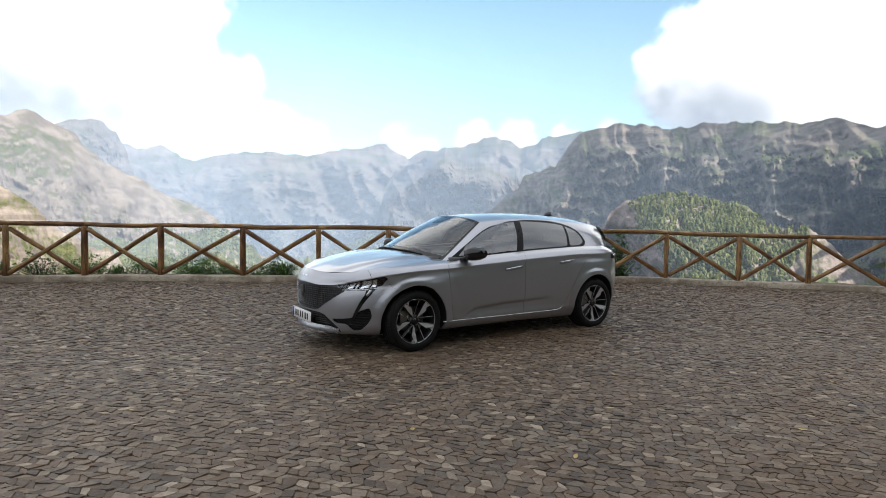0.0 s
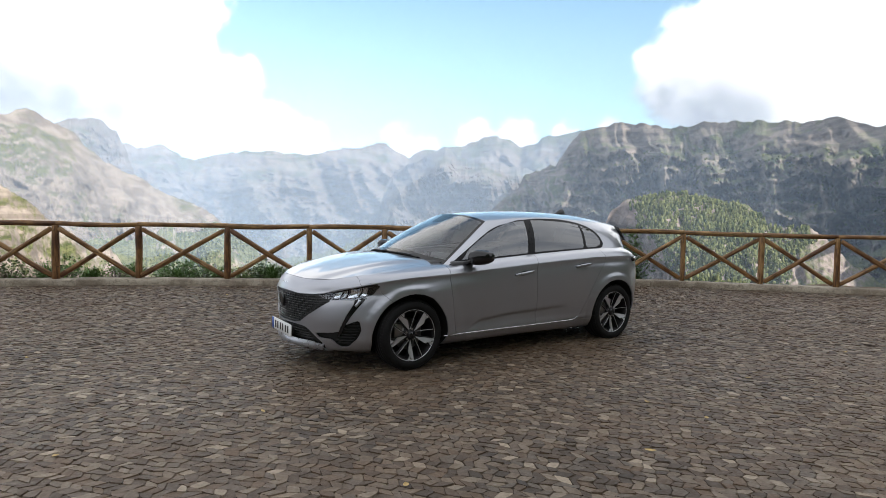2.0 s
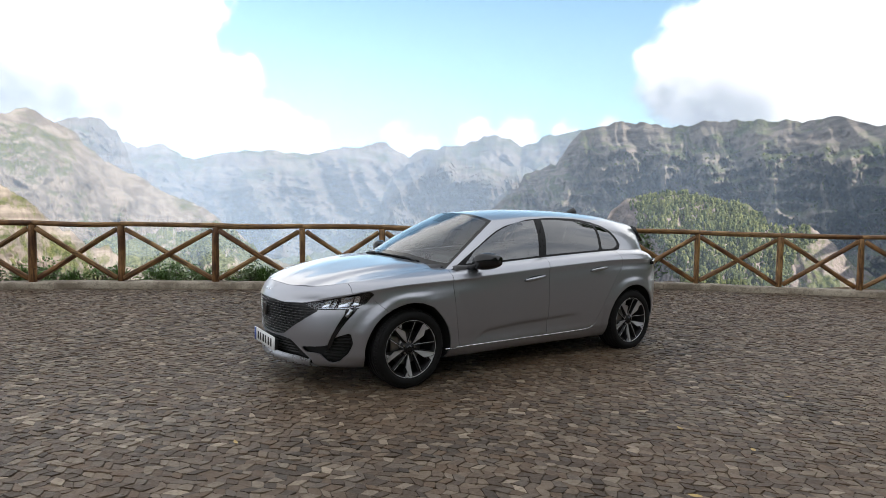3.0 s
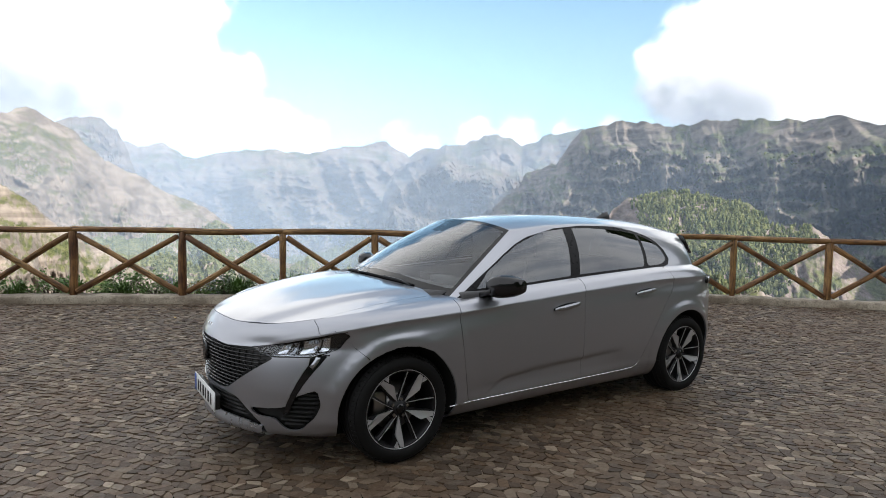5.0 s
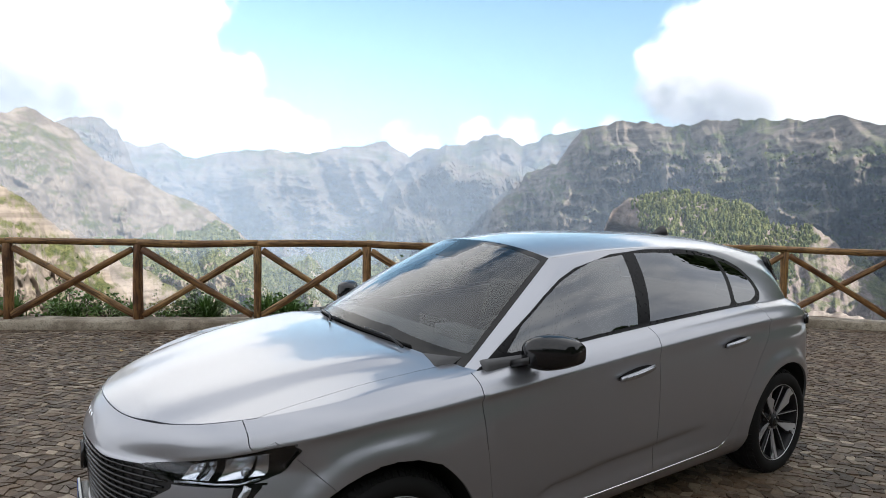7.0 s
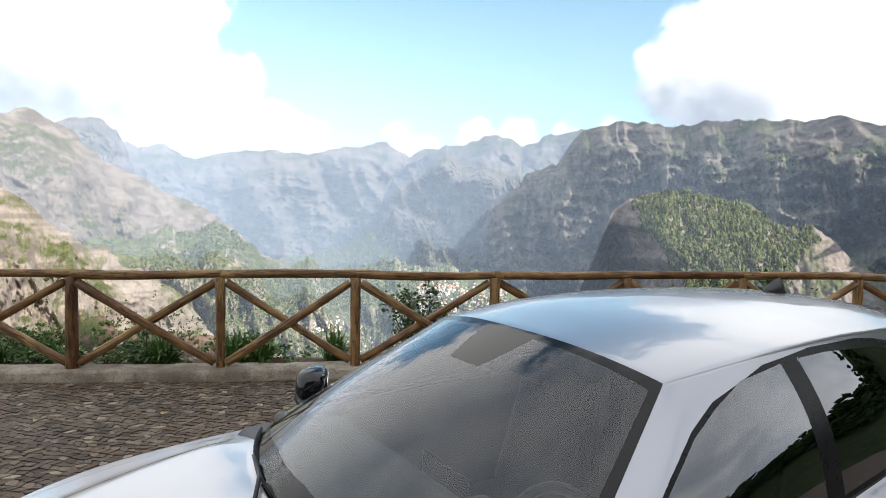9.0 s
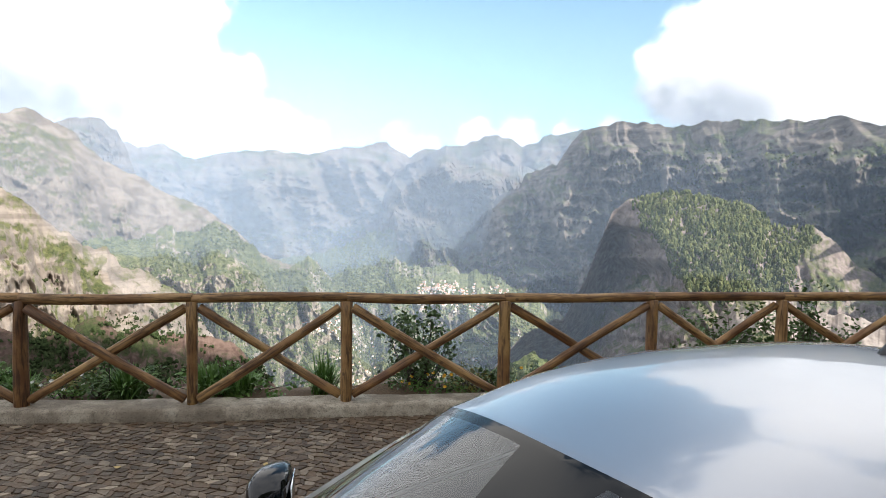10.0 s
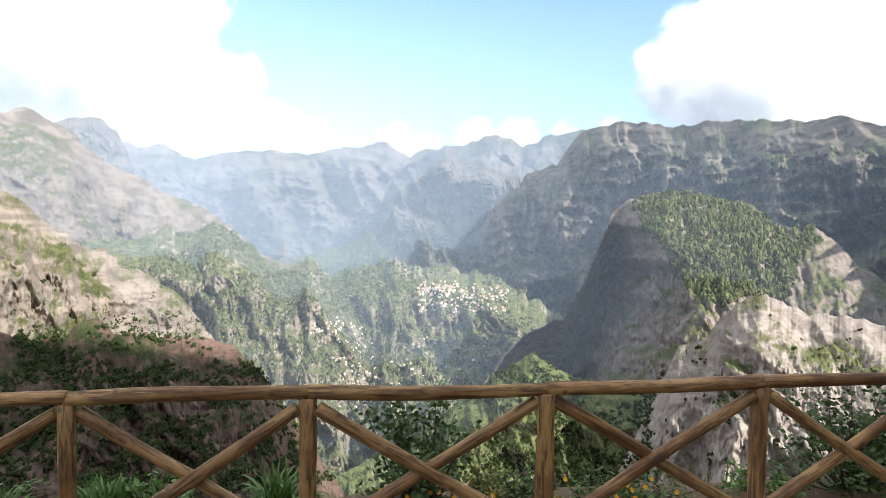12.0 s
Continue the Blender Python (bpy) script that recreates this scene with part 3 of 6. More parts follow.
def tube(path, radii, sides=14, seed=0, wob=0.06):
    """A log along a path, with an uneven surface and rounded sawn ends."""
    rnd = np.random.RandomState(seed)
    pts = [Vector(p) for p in path]
    bm = bmesh.new()
    ph = rnd.rand(4) * 6.28
    rings = []
    up = Vector((0, 0, 1)) if abs((pts[-1] - pts[0]).normalized().z) < 0.9 else Vector((1, 0, 0))
    for i, p in enumerate(pts):
        d = (pts[min(i + 1, len(pts) - 1)] - pts[max(i - 1, 0)]).normalized()
        a = d.cross(up).normalized()
        b = a.cross(d)
        ring = []
        for k in range(sides):
            t = 6.28318 * k / sides
            r = radii[i] * (1 + wob * math.sin(t * 2 + ph[0] + i * 0.4) + wob * 0.6 * math.sin(t * 3 + ph[1] - i * 0.7))
            ring.append(bm.verts.new(p + (a * math.cos(t) + b * math.sin(t)) * r))
        rings.append(ring)
    for r0, r1 in zip(rings, rings[1:]):
        for k in range(sides):
            bm.faces.new((r0[k], r0[(k + 1) % sides], r1[(k + 1) % sides], r1[k]))
    for ring, flip in ((rings[0], True), (rings[-1], False)):
        bm.faces.new(ring[::-1] if flip else ring)
    return bm


def log(name, a, b, radius, parent, seed, taper=0.92, n=9, bend=0.012):
    rnd = np.random.RandomState(seed)
    a, b = Vector(a), Vector(b)
    off = Vector(rnd.randn(3)) * bend
    path, radii = [], []
    for i in range(n):
        f = i / (n - 1)
        path.append(a.lerp(b, f) + off * math.sin(f * 3.14159) + Vector(rnd.randn(3)) * bend * 0.12)
        radii.append(radius * (1 + (taper - 1) * f) * (1 + 0.025 * rnd.randn()))
    d = (b - a).normalized() * radius * 0.16
    path = [path[0] - d] + path + [path[-1] + d]
    radii = [radii[0] * 0.86] + radii + [radii[-1] * 0.86]
    # local axis along the log, so that the grain follows it
    m = (b - a).to_track_quat("Z", "Y").to_matrix().to_4x4()
    m.translation = a
    inv = m.inverted()
    bm = tube([inv @ p for p in path], radii, seed=seed)
    ob = part(name, bm, WOOD, parent)
    ob.matrix_basis = m
    return ob


def build_fence():
    fence = tagged(new("fence"), "rustic fence of brown round logs with crossed braces", "fence")
    fence.location = (0, 0, 0)
    rnd = random.Random(5)
    for i, (x, y) in enumerate(POSTS):
        low = float(edge_drop(x))
        log("post", (x, y, POST_FOOT - 0.02 + low), (x, y, POST_TOP + low), 0.052 + rnd.uniform(-0.004, 0.005), fence, 10 + i, 0.97, 7, 0.006)
    for i in range(len(POSTS) - 1):
        (x0, y0), (x1, y1) = POSTS[i], POSTS[i + 1]
        j = rnd.uniform(-0.006, 0.006)
        d0, d1 = float(edge_drop(x0)), float(edge_drop(x1))
        log("top_rail", (x0, y0, POST_TOP + 0.036 + j + d0), (x1, y1, POST_TOP + 0.036 - j + d1), 0.042 + rnd.uniform(-0.003, 0.003), fence, 50 + i, 0.94 if i % 2 else 1.06, 9, 0.008)
        d = Vector((x1 - x0, y1 - y0, 0)).normalized()
        n = Vector((d.y, -d.x, 0))
        lo, hi = POST_FOOT + 0.05, POST_TOP - 0.05
        p0, p1 = Vector((x0, y0, 0)) + d * 0.06, Vector((x1, y1, 0)) - d * 0.06
        mid = (p0 + p1) / 2
        flip = i % 2
        a, b = (p0 + Vector((0, 0, lo + d0)), p1 + Vector((0, 0, hi + d1)))
        c, e = (p0 + Vector((0, 0, hi + d0)), p1 + Vector((0, 0, lo + d1)))
        if flip:
            a, b, c, e = c, e, a, b
        s = 0.018
        log("brace", a - n * 0.0 + n * s, b + n * s, 0.042, fence, 100 + i, 0.95, 9, 0.01)
        m0 = c.lerp(e, 0.5)
        w = (e - c).normalized() * 0.03
        log("brace", c - n * s, m0 + w - n * s, 0.040, fence, 150 + i, 0.97, 6, 0.006)
        log("brace", e - n * s, m0 - w - n * s, 0.040, fence, 200 + i, 0.97, 6, 0.006)


build_fence()


def build_kerb():
    """A low concrete kerb that carries the fence; worn arris and uneven face."""
    xs = np.linspace(-12, 12, 480)
    ys = np.array([edge_y(x) for x in xs])
    ys = np.convolve(np.pad(ys, 12, mode="edge"), np.ones(25) / 25, "valid")
    prof = [(-0.152, -0.05), (-0.150, 0.06), (-0.143, 0.130), (-0.130, 0.148), (-0.09, 0.155), (0.0, 0.151), (0.16, 0.15), (0.19, 0.13), (0.2, -0.4)]
    rows = []
    for k, (dy, dz) in enumerate(prof):
        n = fractal(np.stack([xs * 2.3, np.full_like(xs, k * 0.31), np.zeros_like(xs)], -1), 4)
        n2 = fractal(np.stack([xs * 9, np.full_like(xs, k * 0.7), np.ones_like(xs)], -1), 3)
        rows.append(np.stack([xs, ys + dy + 0.006 * n, 0.135 + edge_drop(xs) + dz + (0.004 * n + 0.003 * n2) * (1 if 0 < k < 7 else 0)], -1))
    g = np.array(rows)
    ob = mesh_object("kerb", g.reshape(-1, 3), grid_faces(len(prof), len(xs)), CONCRETE)
    tagged(ob, "weathered low concrete kerb under the log fence", "kerb", kind="structure")


build_kerb()

# ---------- verge and slopes beyond the kerb, wooded hill behind the terrace ----------
def build_verge():
    xs = np.linspace(-12, 12, 97)
    ys = edge_y(xs) + 0.19
    low = edge_drop(xs)
    rows = []
    for d, z in ((0, 0.20), (0.3, 0.24), (0.6, 0.20), (0.9, 0.02), (2.0, -1.2), (8, -7), (45, -48), (160, -150)):
        n = fractal(np.stack([xs * 1.3, np.full_like(xs, d), np.zeros_like(xs)], -1), 4)
        rows.append(np.stack([xs * (1 + d * 0.03), ys + d, low + z + 0.05 * n * (d > 0) * (1 + d * 0.1)], -1))
    g = np.array(rows)
    tagged(mesh_object("verge", g.reshape(-1, 3), grid_faces(len(rows), len(xs)), SOIL), "earth verge behind the kerb falling into the valley", "ground", kind="structure")


build_verge()


def build_base():
    """The land under everything, out to the horizon."""
    n = 72
    rows = [[(r * math.sin(6.28318 * k / n), 10 + r * math.cos(6.28318 * k / n), z) for k in range(n + 1)] for r, z in ((170, -160), (600, -420), (1500, -560), (4900, -620))]
    g = np.array(rows)
    tagged(mesh_object("valley_ground", g.reshape(-1, 3), grid_faces(4, n + 1), FOREST), "wooded ground deep in the valley", "ground", kind="structure")


build_base()

# low parts mirror in the car windows; 116-163 is unseen, raised to block sun
HILL_KEYS = [(44, 0.0), (49, 26.0), (55, 38.0), (61, 36.0), (67, 24.0), (74, 13.0), (84, 10.0), (92, 10.0), (103, 13.0), (109, 24.0), (116, 40.0), (135, 46.0), (150, 44.0), (163, 33.0), (176, 15.0),
             (195, 9.0), (215, 5.0), (240, 3.0), (268, 0.0)]
# the 330 m part is stretched so that its shadow reaches hill_dark
HILL_REACH = [(44, 100), (104, 110), (116, 330), (165, 330), (185, 100), (268, 100)]
HILL_GREEN = mountain_material("hill_scrub", 14.0, 1.0, (0.10, 0.08, 0.06), (0.16, 0.13, 0.10), (0.02, 0.035, 0.012), (0.05, 0.065, 0.025))


def hill_point(b, v):
    e = np.radians(key_curve(HILL_KEYS, b))
    reach = key_curve(HILL_REACH, b)
    far = 26 + (reach - 26) * v
    top = np.tan(e) * reach
    n = fractal(np.stack([b / 9.0, v * 4, np.zeros_like(b)], -1), 4)
    z = top * v ** 1.15 + n * 3.0 * v
    br = np.radians(b)
    return np.stack([1.0 + np.sin(br) * far, 10.0 + np.cos(br) * far, z - 0.3], -1)


b, v = np.meshgrid(np.linspace(44, 268, 200), np.linspace(0, 1, 60))
hill_grid = hill_point(b, v)
tagged(mesh_object("hill_behind", hill_grid.reshape(-1, 3), grid_faces(60, 200), HILL_GREEN), "steep dark wooded hillside beside the terrace", "hill", kind="structure")

LEAF = plain("leaf_green", (0.058, 0.105, 0.026), 0.55, 0.0, 0.7, 9.0)
LEAF_LIGHT = plain("leaf_fresh_green", (0.095, 0.185, 0.038), 0.5, 0.0, 0.6, 9.0)
LEAF_DRY = plain("leaf_yellow_green", (0.20, 0.19, 0.05), 0.6, 0.0, 0.6, 9.0)
TREE_GREEN = plain("tree_green", (0.03, 0.05, 0.016), 0.8, 0.0, 0.8, 1.2)
BARK = plain("bark", (0.06, 0.045, 0.035), 0.9, 0.0, 0.5, 12.0)
PETAL = plain("petal_orange", (0.72, 0.38, 0.012), 0.5, 0.0, 0.3, 30.0)
PETAL_WHITE = plain("petal_white", (0.75, 0.75, 0.72), 0.5, 0.0, 0.1, 30.0)

_ico = bmesh.new()
bmesh.ops.create_icosphere(_ico, subdivisions=1, radius=1.0)
ICO_V = np.array([v.co for v in _ico.verts])
ICO_F = np.array([[v.index for v in f.verts] for f in _ico.faces])
_ico.free()


def clump_mesh(name, centres, sizes, mat, seed, label, category, squash=1.0):
    """Many uneven leafy clumps in one mesh."""
    rnd = np.random.RandomState(seed)
    k = len(ICO_V)
    jit = 1 + 0.30 * rnd.randn(len(centres), k, 1)
    v = centres[:, None, :] + ICO_V[None] * jit * sizes[:, None, :]
    f = ICO_F[None] + (np.arange(len(centres)) * k)[:, None, None]
    ob = mesh_object(name, v.reshape(-1, 3), f.reshape(-1, 3).tolist(), mat, False)
    return tagged(ob, label, category, kind="stuff")


def hill_trees():
    rnd = np.random.RandomState(8)
    cs, ss = [], []
    for k in range(760):
        b_, v_ = (rnd.uniform(50, 112) if k % 2 == 0 else rnd.uniform(108, 225)), rnd.uniform(0.15, 1.0) ** 0.45
        p = hill_point(np.array(b_), np.array(v_))
        h = rnd.uniform(2.5, 6.5)
        for j in range(6):
            cs.append(p + np.array([rnd.randn() * h * 0.20, rnd.randn() * h * 0.20, h * rnd.uniform(0.25, 1.0)]))
            ss.append(np.array([1, 1, 0.8]) * h * rnd.uniform(0.12, 0.24))
    clump_mesh("hill_wood", np.array(cs), np.array(ss), TREE_GREEN, 3, "dark trees and shrubs covering the hillside", "trees")


hill_trees()


def slope_woods():
    """Trees on the flanks across the valley."""
    rnd = np.random.RandomState(31)
    sets = {"spur_wood": ([], [], "pine trees covering the sunny side of the spur"), "slope_wood": ([], [], "dark woods on the far slopes"), "near_wood": ([], [], "dark shrubs on the near slopes")}
    for name, b0, b1, e0, e1, n, size in (("spur_wood", 17.5, 37, -9.5, 3.0, 8000, 2.9), ("slope_wood", -32, -5, -14, -1.0, 7500, 4.6), ("slope_wood", -12, 9, -16, -4, 2600, 5.0),
                                         ("slope_wood", 16, 40, -3, 6.5, 1600, 4.0), ("near_wood", -40, -9, -24, -8.3, 4600, 1.25), ("near_wood", -4, 20, -26, -13, 3000, 2.6), ("near_wood", -38, -18, -10, 1.5, 200, 1.7), ("near_wood", 20, 40, -24, -6, 170, 2.0)):
        b, e = rnd.uniform(b0, b1, n), rnd.uniform(e0, e1, n)
        thick = fractal(np.stack([b * 0.35, e * 0.5, np.full(n, 4.0)], -1), 3)
        for bi, ei, ti, *met in zip(b, e, thick, *first_slope(b, e)):
            if met[0] == "" or (ti < -0.12 + 0.25 * rnd.randn() and name != "spur_wood"):
                continue
            if name == "spur_wood" and met[0] != "mountain_spur":
                continue
            if name == "spur_wood" and SPUR_EDGE(np.array([[bi, ei]]))[0] > 0.25 * ti:
                continue
            if name == "slope_wood" and met[0] in ("mountain_spur", "hill_crag", "hill_rock", "hill_dark", "mountain_slope"):
                continue
            if name == "near_wood" and met[0] in ("valley_floor", "mountain_cliff", "mountain_slope", "mountain_hamlet", "mountain_woods", "mountain_spur"):
                continue
            s = size * rnd.uniform(0.6, 1.3)
            if name == "slope_wood":
                s *= met[2] / 1500.0
            for _ in range(4 if name == "near_wood" else 2):
                sets[name][0].append(met[1] + np.array([0, 0, s * 0.4]) + rnd.randn(3) * s * np.array([0.45, 0.45, 0.25]))
                sets[name][1].append(np.array([0.75, 0.75, rnd.uniform(0.7, 1.2) + (0.5 if name == "spur_wood" else 0.0)]) * s * (0.42 if name == "near_wood" else 0.62))
    for name, (cs, ss, label) in sets.items():
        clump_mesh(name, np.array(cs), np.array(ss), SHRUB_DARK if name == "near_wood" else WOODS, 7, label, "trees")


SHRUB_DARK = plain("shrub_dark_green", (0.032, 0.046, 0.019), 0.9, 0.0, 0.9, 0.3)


def woods_material():
    m, t, b = material("woods_green")
    isle = t.add("ShaderNodeNewGeometry").outputs["Random Per Island"]
    t.put(b, "Base Color", t.mix(t.ramp(isle, 0.0, 1.0, 0.0, 1.0, False), (0.034, 0.049, 0.022), (0.14, 0.15, 0.066)))
    t.put(b, "Roughness", 0.9), t.put(b, "Specular IOR Level", 0.1)
    return m


def outline(corners):
    """Signed distance to an outline in bearing and height, negative inside."""
    c = np.array(corners, float)

    def at(q):
        d, inside = np.full(len(q), 1e9), np.zeros(len(q), bool)
        for u, v in zip(c, np.roll(c, -1, 0)):
            s = np.clip(((q - u) @ (v - u)) / ((v - u) @ (v - u)), 0, 1)
            d = np.minimum(d, np.linalg.norm(q - u - s[:, None] * (v - u), axis=1))
            if u[1] != v[1]:
                inside ^= ((u[1] > q[:, 1]) != (v[1] > q[:, 1])) & (q[:, 0] < (v[0] - u[0]) * (q[:, 1] - u[1]) / (v[1] - u[1]) + u[0])
        return np.where(inside, -d, d)
    return at


SPUR_EDGE = outline([(17.5, 2.4), (22.3, 3.4), (25.6, 2.1), (29.4, 0.4), (32.2, -0.1), (32.8, -1.3), (31.0, -2.9), (30.3, -6.7), (28.0, -5.6), (25.3, -7.3), (22.9, -6.3), (21.6, -4.5), (19.8, -1.6), (18.3, 0.1)])
WOODS = woods_material()
for dull in (SHRUB_DARK, TREE_GREEN):
    dull.node_tree.nodes["Principled BSDF"].inputs["Specular IOR Level"].default_value = 0.05
slope_woods()

# ---------- car ----------
from mathutils.kdtree import KDTree


def car_paint():
    m, t, b = material("grey_metallic_paint")
    c = coords(t)
    dust = t.noise(c, 3.0, 5.0, 0.6)
    base = t.mix(t.ramp(dust, 0.35, 0.75, 0.0, 0.15), (0.355, 0.365, 0.40), (0.355, 0.358, 0.382))
    t.put(b, "Base Color", base)
    t.put(b, "Metallic", 0.80)
    t.put(b, "Roughness", t.ramp(dust, 0.3, 0.8, 0.32, 0.36))
    t.put(b, "Coat Weight", 1.0), t.put(b, "Coat Roughness", 0.015), t.put(b, "Coat IOR", 1.58)
    return m


def pane_material(name, tint, gloss=1.0, haze=0.0):
    """Thin car glass: tinted see-through with a mirror sheen."""
    m, t, b = material(name)
    t.n.remove(b)
    clear, shine, out = t.add("ShaderNodeBsdfTransparent"), t.add("ShaderNodeBsdfGlossy"), t.add("ShaderNodeMixShader")
    t.put(clear, 0, (*tint, 1)), t.put(shine, 0, (0.95, 0.97, 1.0, 1)), t.put(shine, "Roughness", haze)
    f = t.add("ShaderNodeFresnel")
    t.put(f, 0, 1.52)
    smear = t.noise(coords(t), 5.0, 4.0, 0.6)
    t.put(out, 0, t.math("MULTIPLY", t.math("MULTIPLY_ADD", f.outputs[0], 2.1 * gloss, 0.03 * gloss, clamp=True), t.ramp(smear, 0.3, 0.7, 0.92, 1.0), clamp=True))
    t.l.new(clear.outputs[0], out.inputs[1]), t.l.new(shine.outputs[0], out.inputs[2])
    t.l.new(out.outputs[0], t.n["Material Output"].inputs[0])
    return m


PAINT = car_paint()
GLOSS_BLACK = plain("gloss_black", (0.006, 0.006, 0.007), 0.10, 0.0, 0.1, 8.0, 0.0)
SATIN_BLACK = plain("satin_black_plastic", (0.012, 0.012, 0.013), 0.45, 0.0, 0.2, 90.0)
MATT_BLACK = plain("matt_black", (0.007, 0.007, 0.007), 0.85, 0.0, 0.2, 40.0)
RUBBER = plain("tyre_rubber", (0.008, 0.008, 0.008), 0.7, 0.0, 0.5, 45.0)
RUBBER.node_tree.nodes["Principled BSDF"].inputs["Specular IOR Level"].default_value = 0.18
CHROME = plain("chrome", (0.75, 0.76, 0.78), 0.12, 1.0, 0.05, 20.0)
SATIN_SILVER = plain("satin_silver", (0.42, 0.44, 0.48), 0.28, 0.9, 0.08, 20.0)
ALLOY = plain("machined_alloy", (0.56, 0.56, 0.58), 0.34, 0.6, 0.12, 160.0)
DARK_ALLOY = plain("black_alloy", (0.008, 0.008, 0.009), 0.42, 0.0, 0.2, 60.0)
DARK_ALLOY.node_tree.nodes["Principled BSDF"].inputs["Specular IOR Level"].default_value = 0.3
STEEL = plain("brake_steel", (0.30, 0.29, 0.28), 0.35, 1.0, 0.2, 70.0)
TRIM = plain("cabin_grey_trim", (0.085, 0.085, 0.088), 0.75, 0.0, 0.25, 120.0)
CLOTH = plain("seat_cloth", (0.03, 0.03, 0.033), 0.9, 0.0, 0.4, 300.0)
HEADLINER = plain("headliner", (0.35, 0.34, 0.33), 0.95, 0.0, 0.15, 200.0)
PLATE = plain("plate_white", (0.72, 0.73, 0.72), 0.35, 0.0, 0.05, 30.0)
PLATE_BLUE = plain("plate_blue", (0.02, 0.08, 0.36), 0.35, 0.0, 0.05, 30.0)
LAMP_GLASS = pane_material("lamp_glass", (0.9, 0.92, 0.95), 0.4)
WINDSCREEN = pane_material("windscreen_glass", (0.78, 0.84, 0.82), 0.62, 0.0)
FRONT_GLASS = pane_material("door_glass", (0.50, 0.55, 0.53), 1.15)
PRIVACY = pane_material("tinted_glass", (0.06, 0.065, 0.065))
REFLECTOR = plain("lamp_reflector", (0.85, 0.87, 0.9), 0.18, 1.0, 0.05, 30.0)
FRAME_BLACK = plain("window_frame_black", (0.010, 0.010, 0.011), 0.28, 0.0, 0.1, 30.0)
FRAME_BLACK.node_tree.nodes["Principled BSDF"].inputs["Specular IOR Level"].default_value = 0.12
FRIT = plain("black_glass_edge", (0.003, 0.003, 0.003), 0.06, 0.0, 0.05, 30.0)
FRIT.node_tree.nodes["Principled BSDF"].inputs["Specular IOR Level"].default_value = 0.35
TAIL_RED = plain("tail_lamp_red", (0.20, 0.008, 0.01), 0.15, 0.0, 0.1, 20.0, 0.8)

WHEEL_X, WHEEL_Z, WHEEL_R, ARCH_R = 1.3375, 0.317, 0.318, 0.374
tilt = Matrix.Translation((WHEEL_X, 0.8, 0)) @ Matrix.Rotation(radians(-1.2), 4, "X") @ Matrix.Rotation(radians(0.3), 4, "Y") @ Matrix.Translation((-WHEEL_X, -0.8, 0))
CAR = Matrix.Translation((0.873, 10.709, 0.002)) @ Matrix.Rotation(radians(-145.94), 4, "Z") @ tilt


def curve(keys):
    """A smooth function through (x, value) keys."""
    k = np.array(sorted(keys), float)
    xs, ys = k[:, 0], k[:, 1]
    d = np.diff(ys) / np.diff(xs)
    m = np.concatenate([[d[0]], (d[1:] + d[:-1]) / 2, [d[-1]]])
    flat = np.concatenate([[False], d[1:] * d[:-1] <= 0, [False]])
    m[flat] = 0

    def at(x):
        x = np.clip(np.asarray(x, float), xs[0], xs[-1])
        i = np.clip(np.searchsorted(xs, x) - 1, 0, len(xs) - 2)
        h = xs[i + 1] - xs[i]
        t = (x - xs[i]) / h
        return ((2 * t ** 3 - 3 * t ** 2 + 1) * ys[i] + (t ** 3 - 2 * t ** 2 + t) * h * m[i]
                + (-2 * t ** 3 + 3 * t ** 2) * ys[i + 1] + (t ** 3 - t ** 2) * h * m[i + 1])
    return at


crease_z = curve([(2.21, 0.69), (2.1, 0.684), (2.0, 0.717), (1.9, 0.746), (1.76, 0.778), (1.70, 0.79), (1.376, 0.829), (0.949, 0.845),
                  (0.37, 0.885), (-0.18, 0.918), (-1.13, 0.953), (-1.52, 0.951), (-1.95, 0.935), (-2.15, 0.925)])
belt_z = curve([(2.16, 0.812), (2.10, 0.797), (2.02, 0.800), (1.93, 0.815), (1.835, 0.835), (1.5, 0.884), (1.2, 0.905), (0.92, 0.918),
                (0.37, 0.966), (-0.18, 1.0), (-0.8, 1.03), (-1.16, 1.042), (-1.5, 1.04), (-1.85, 1.015), (-2.0, 0.99)])
# levels of the flank: half width, front end, rear end, height (numbers or a curve of x)
LEVELS = [(0.70, 2.10, -1.98, curve([(2.1, 0.188), (1.6, 0.168), (0, 0.17), (-1.6, 0.19), (-2.1, 0.25)])),
          (0.815, 2.182, -2.07, curve([(2.2, 0.196), (1.6, 0.185), (0, 0.19), (-1.6, 0.20), (-2.1, 0.265)])),
          (0.874, 2.195, -2.115, curve([(2.2, 0.265), (0, 0.272), (-2.1, 0.33)])),
          (0.884, 2.20, -2.13, 0.355),
          (0.896, 2.205, -2.14, 0.45),
          (0.905, 2.213, -2.15, 0.60),
          (0.905, 2.212, -2.14, curve([(2.21, 0.66), (1.7, 0.70), (0, 0.76), (-2.1, 0.80)])),
          (0.897, 2.203, -2.10, crease_z),
          (0.862, 2.178, -2.05, None),
          (0.795, 2.145, -1.99, belt_z)]
NF, NS, NR, NV = 64, 170, 44, 112


def plan(level, kind, c):
    w_, xf, xr = level[:3]
    if kind == "front":      # c: 90 degrees at the nose, 0 where the flank begins
        return 0.9 + (xf - 0.9) * np.sin(c) ** 0.5, w_ * np.maximum(np.cos(c), 0) ** (2 / 1.8)
    if kind == "rear":
        return -0.9 + (xr + 0.9) * np.sin(c) ** 0.4, w_ * np.maximum(np.cos(c), 0)
    return c, np.full_like(c, w_)


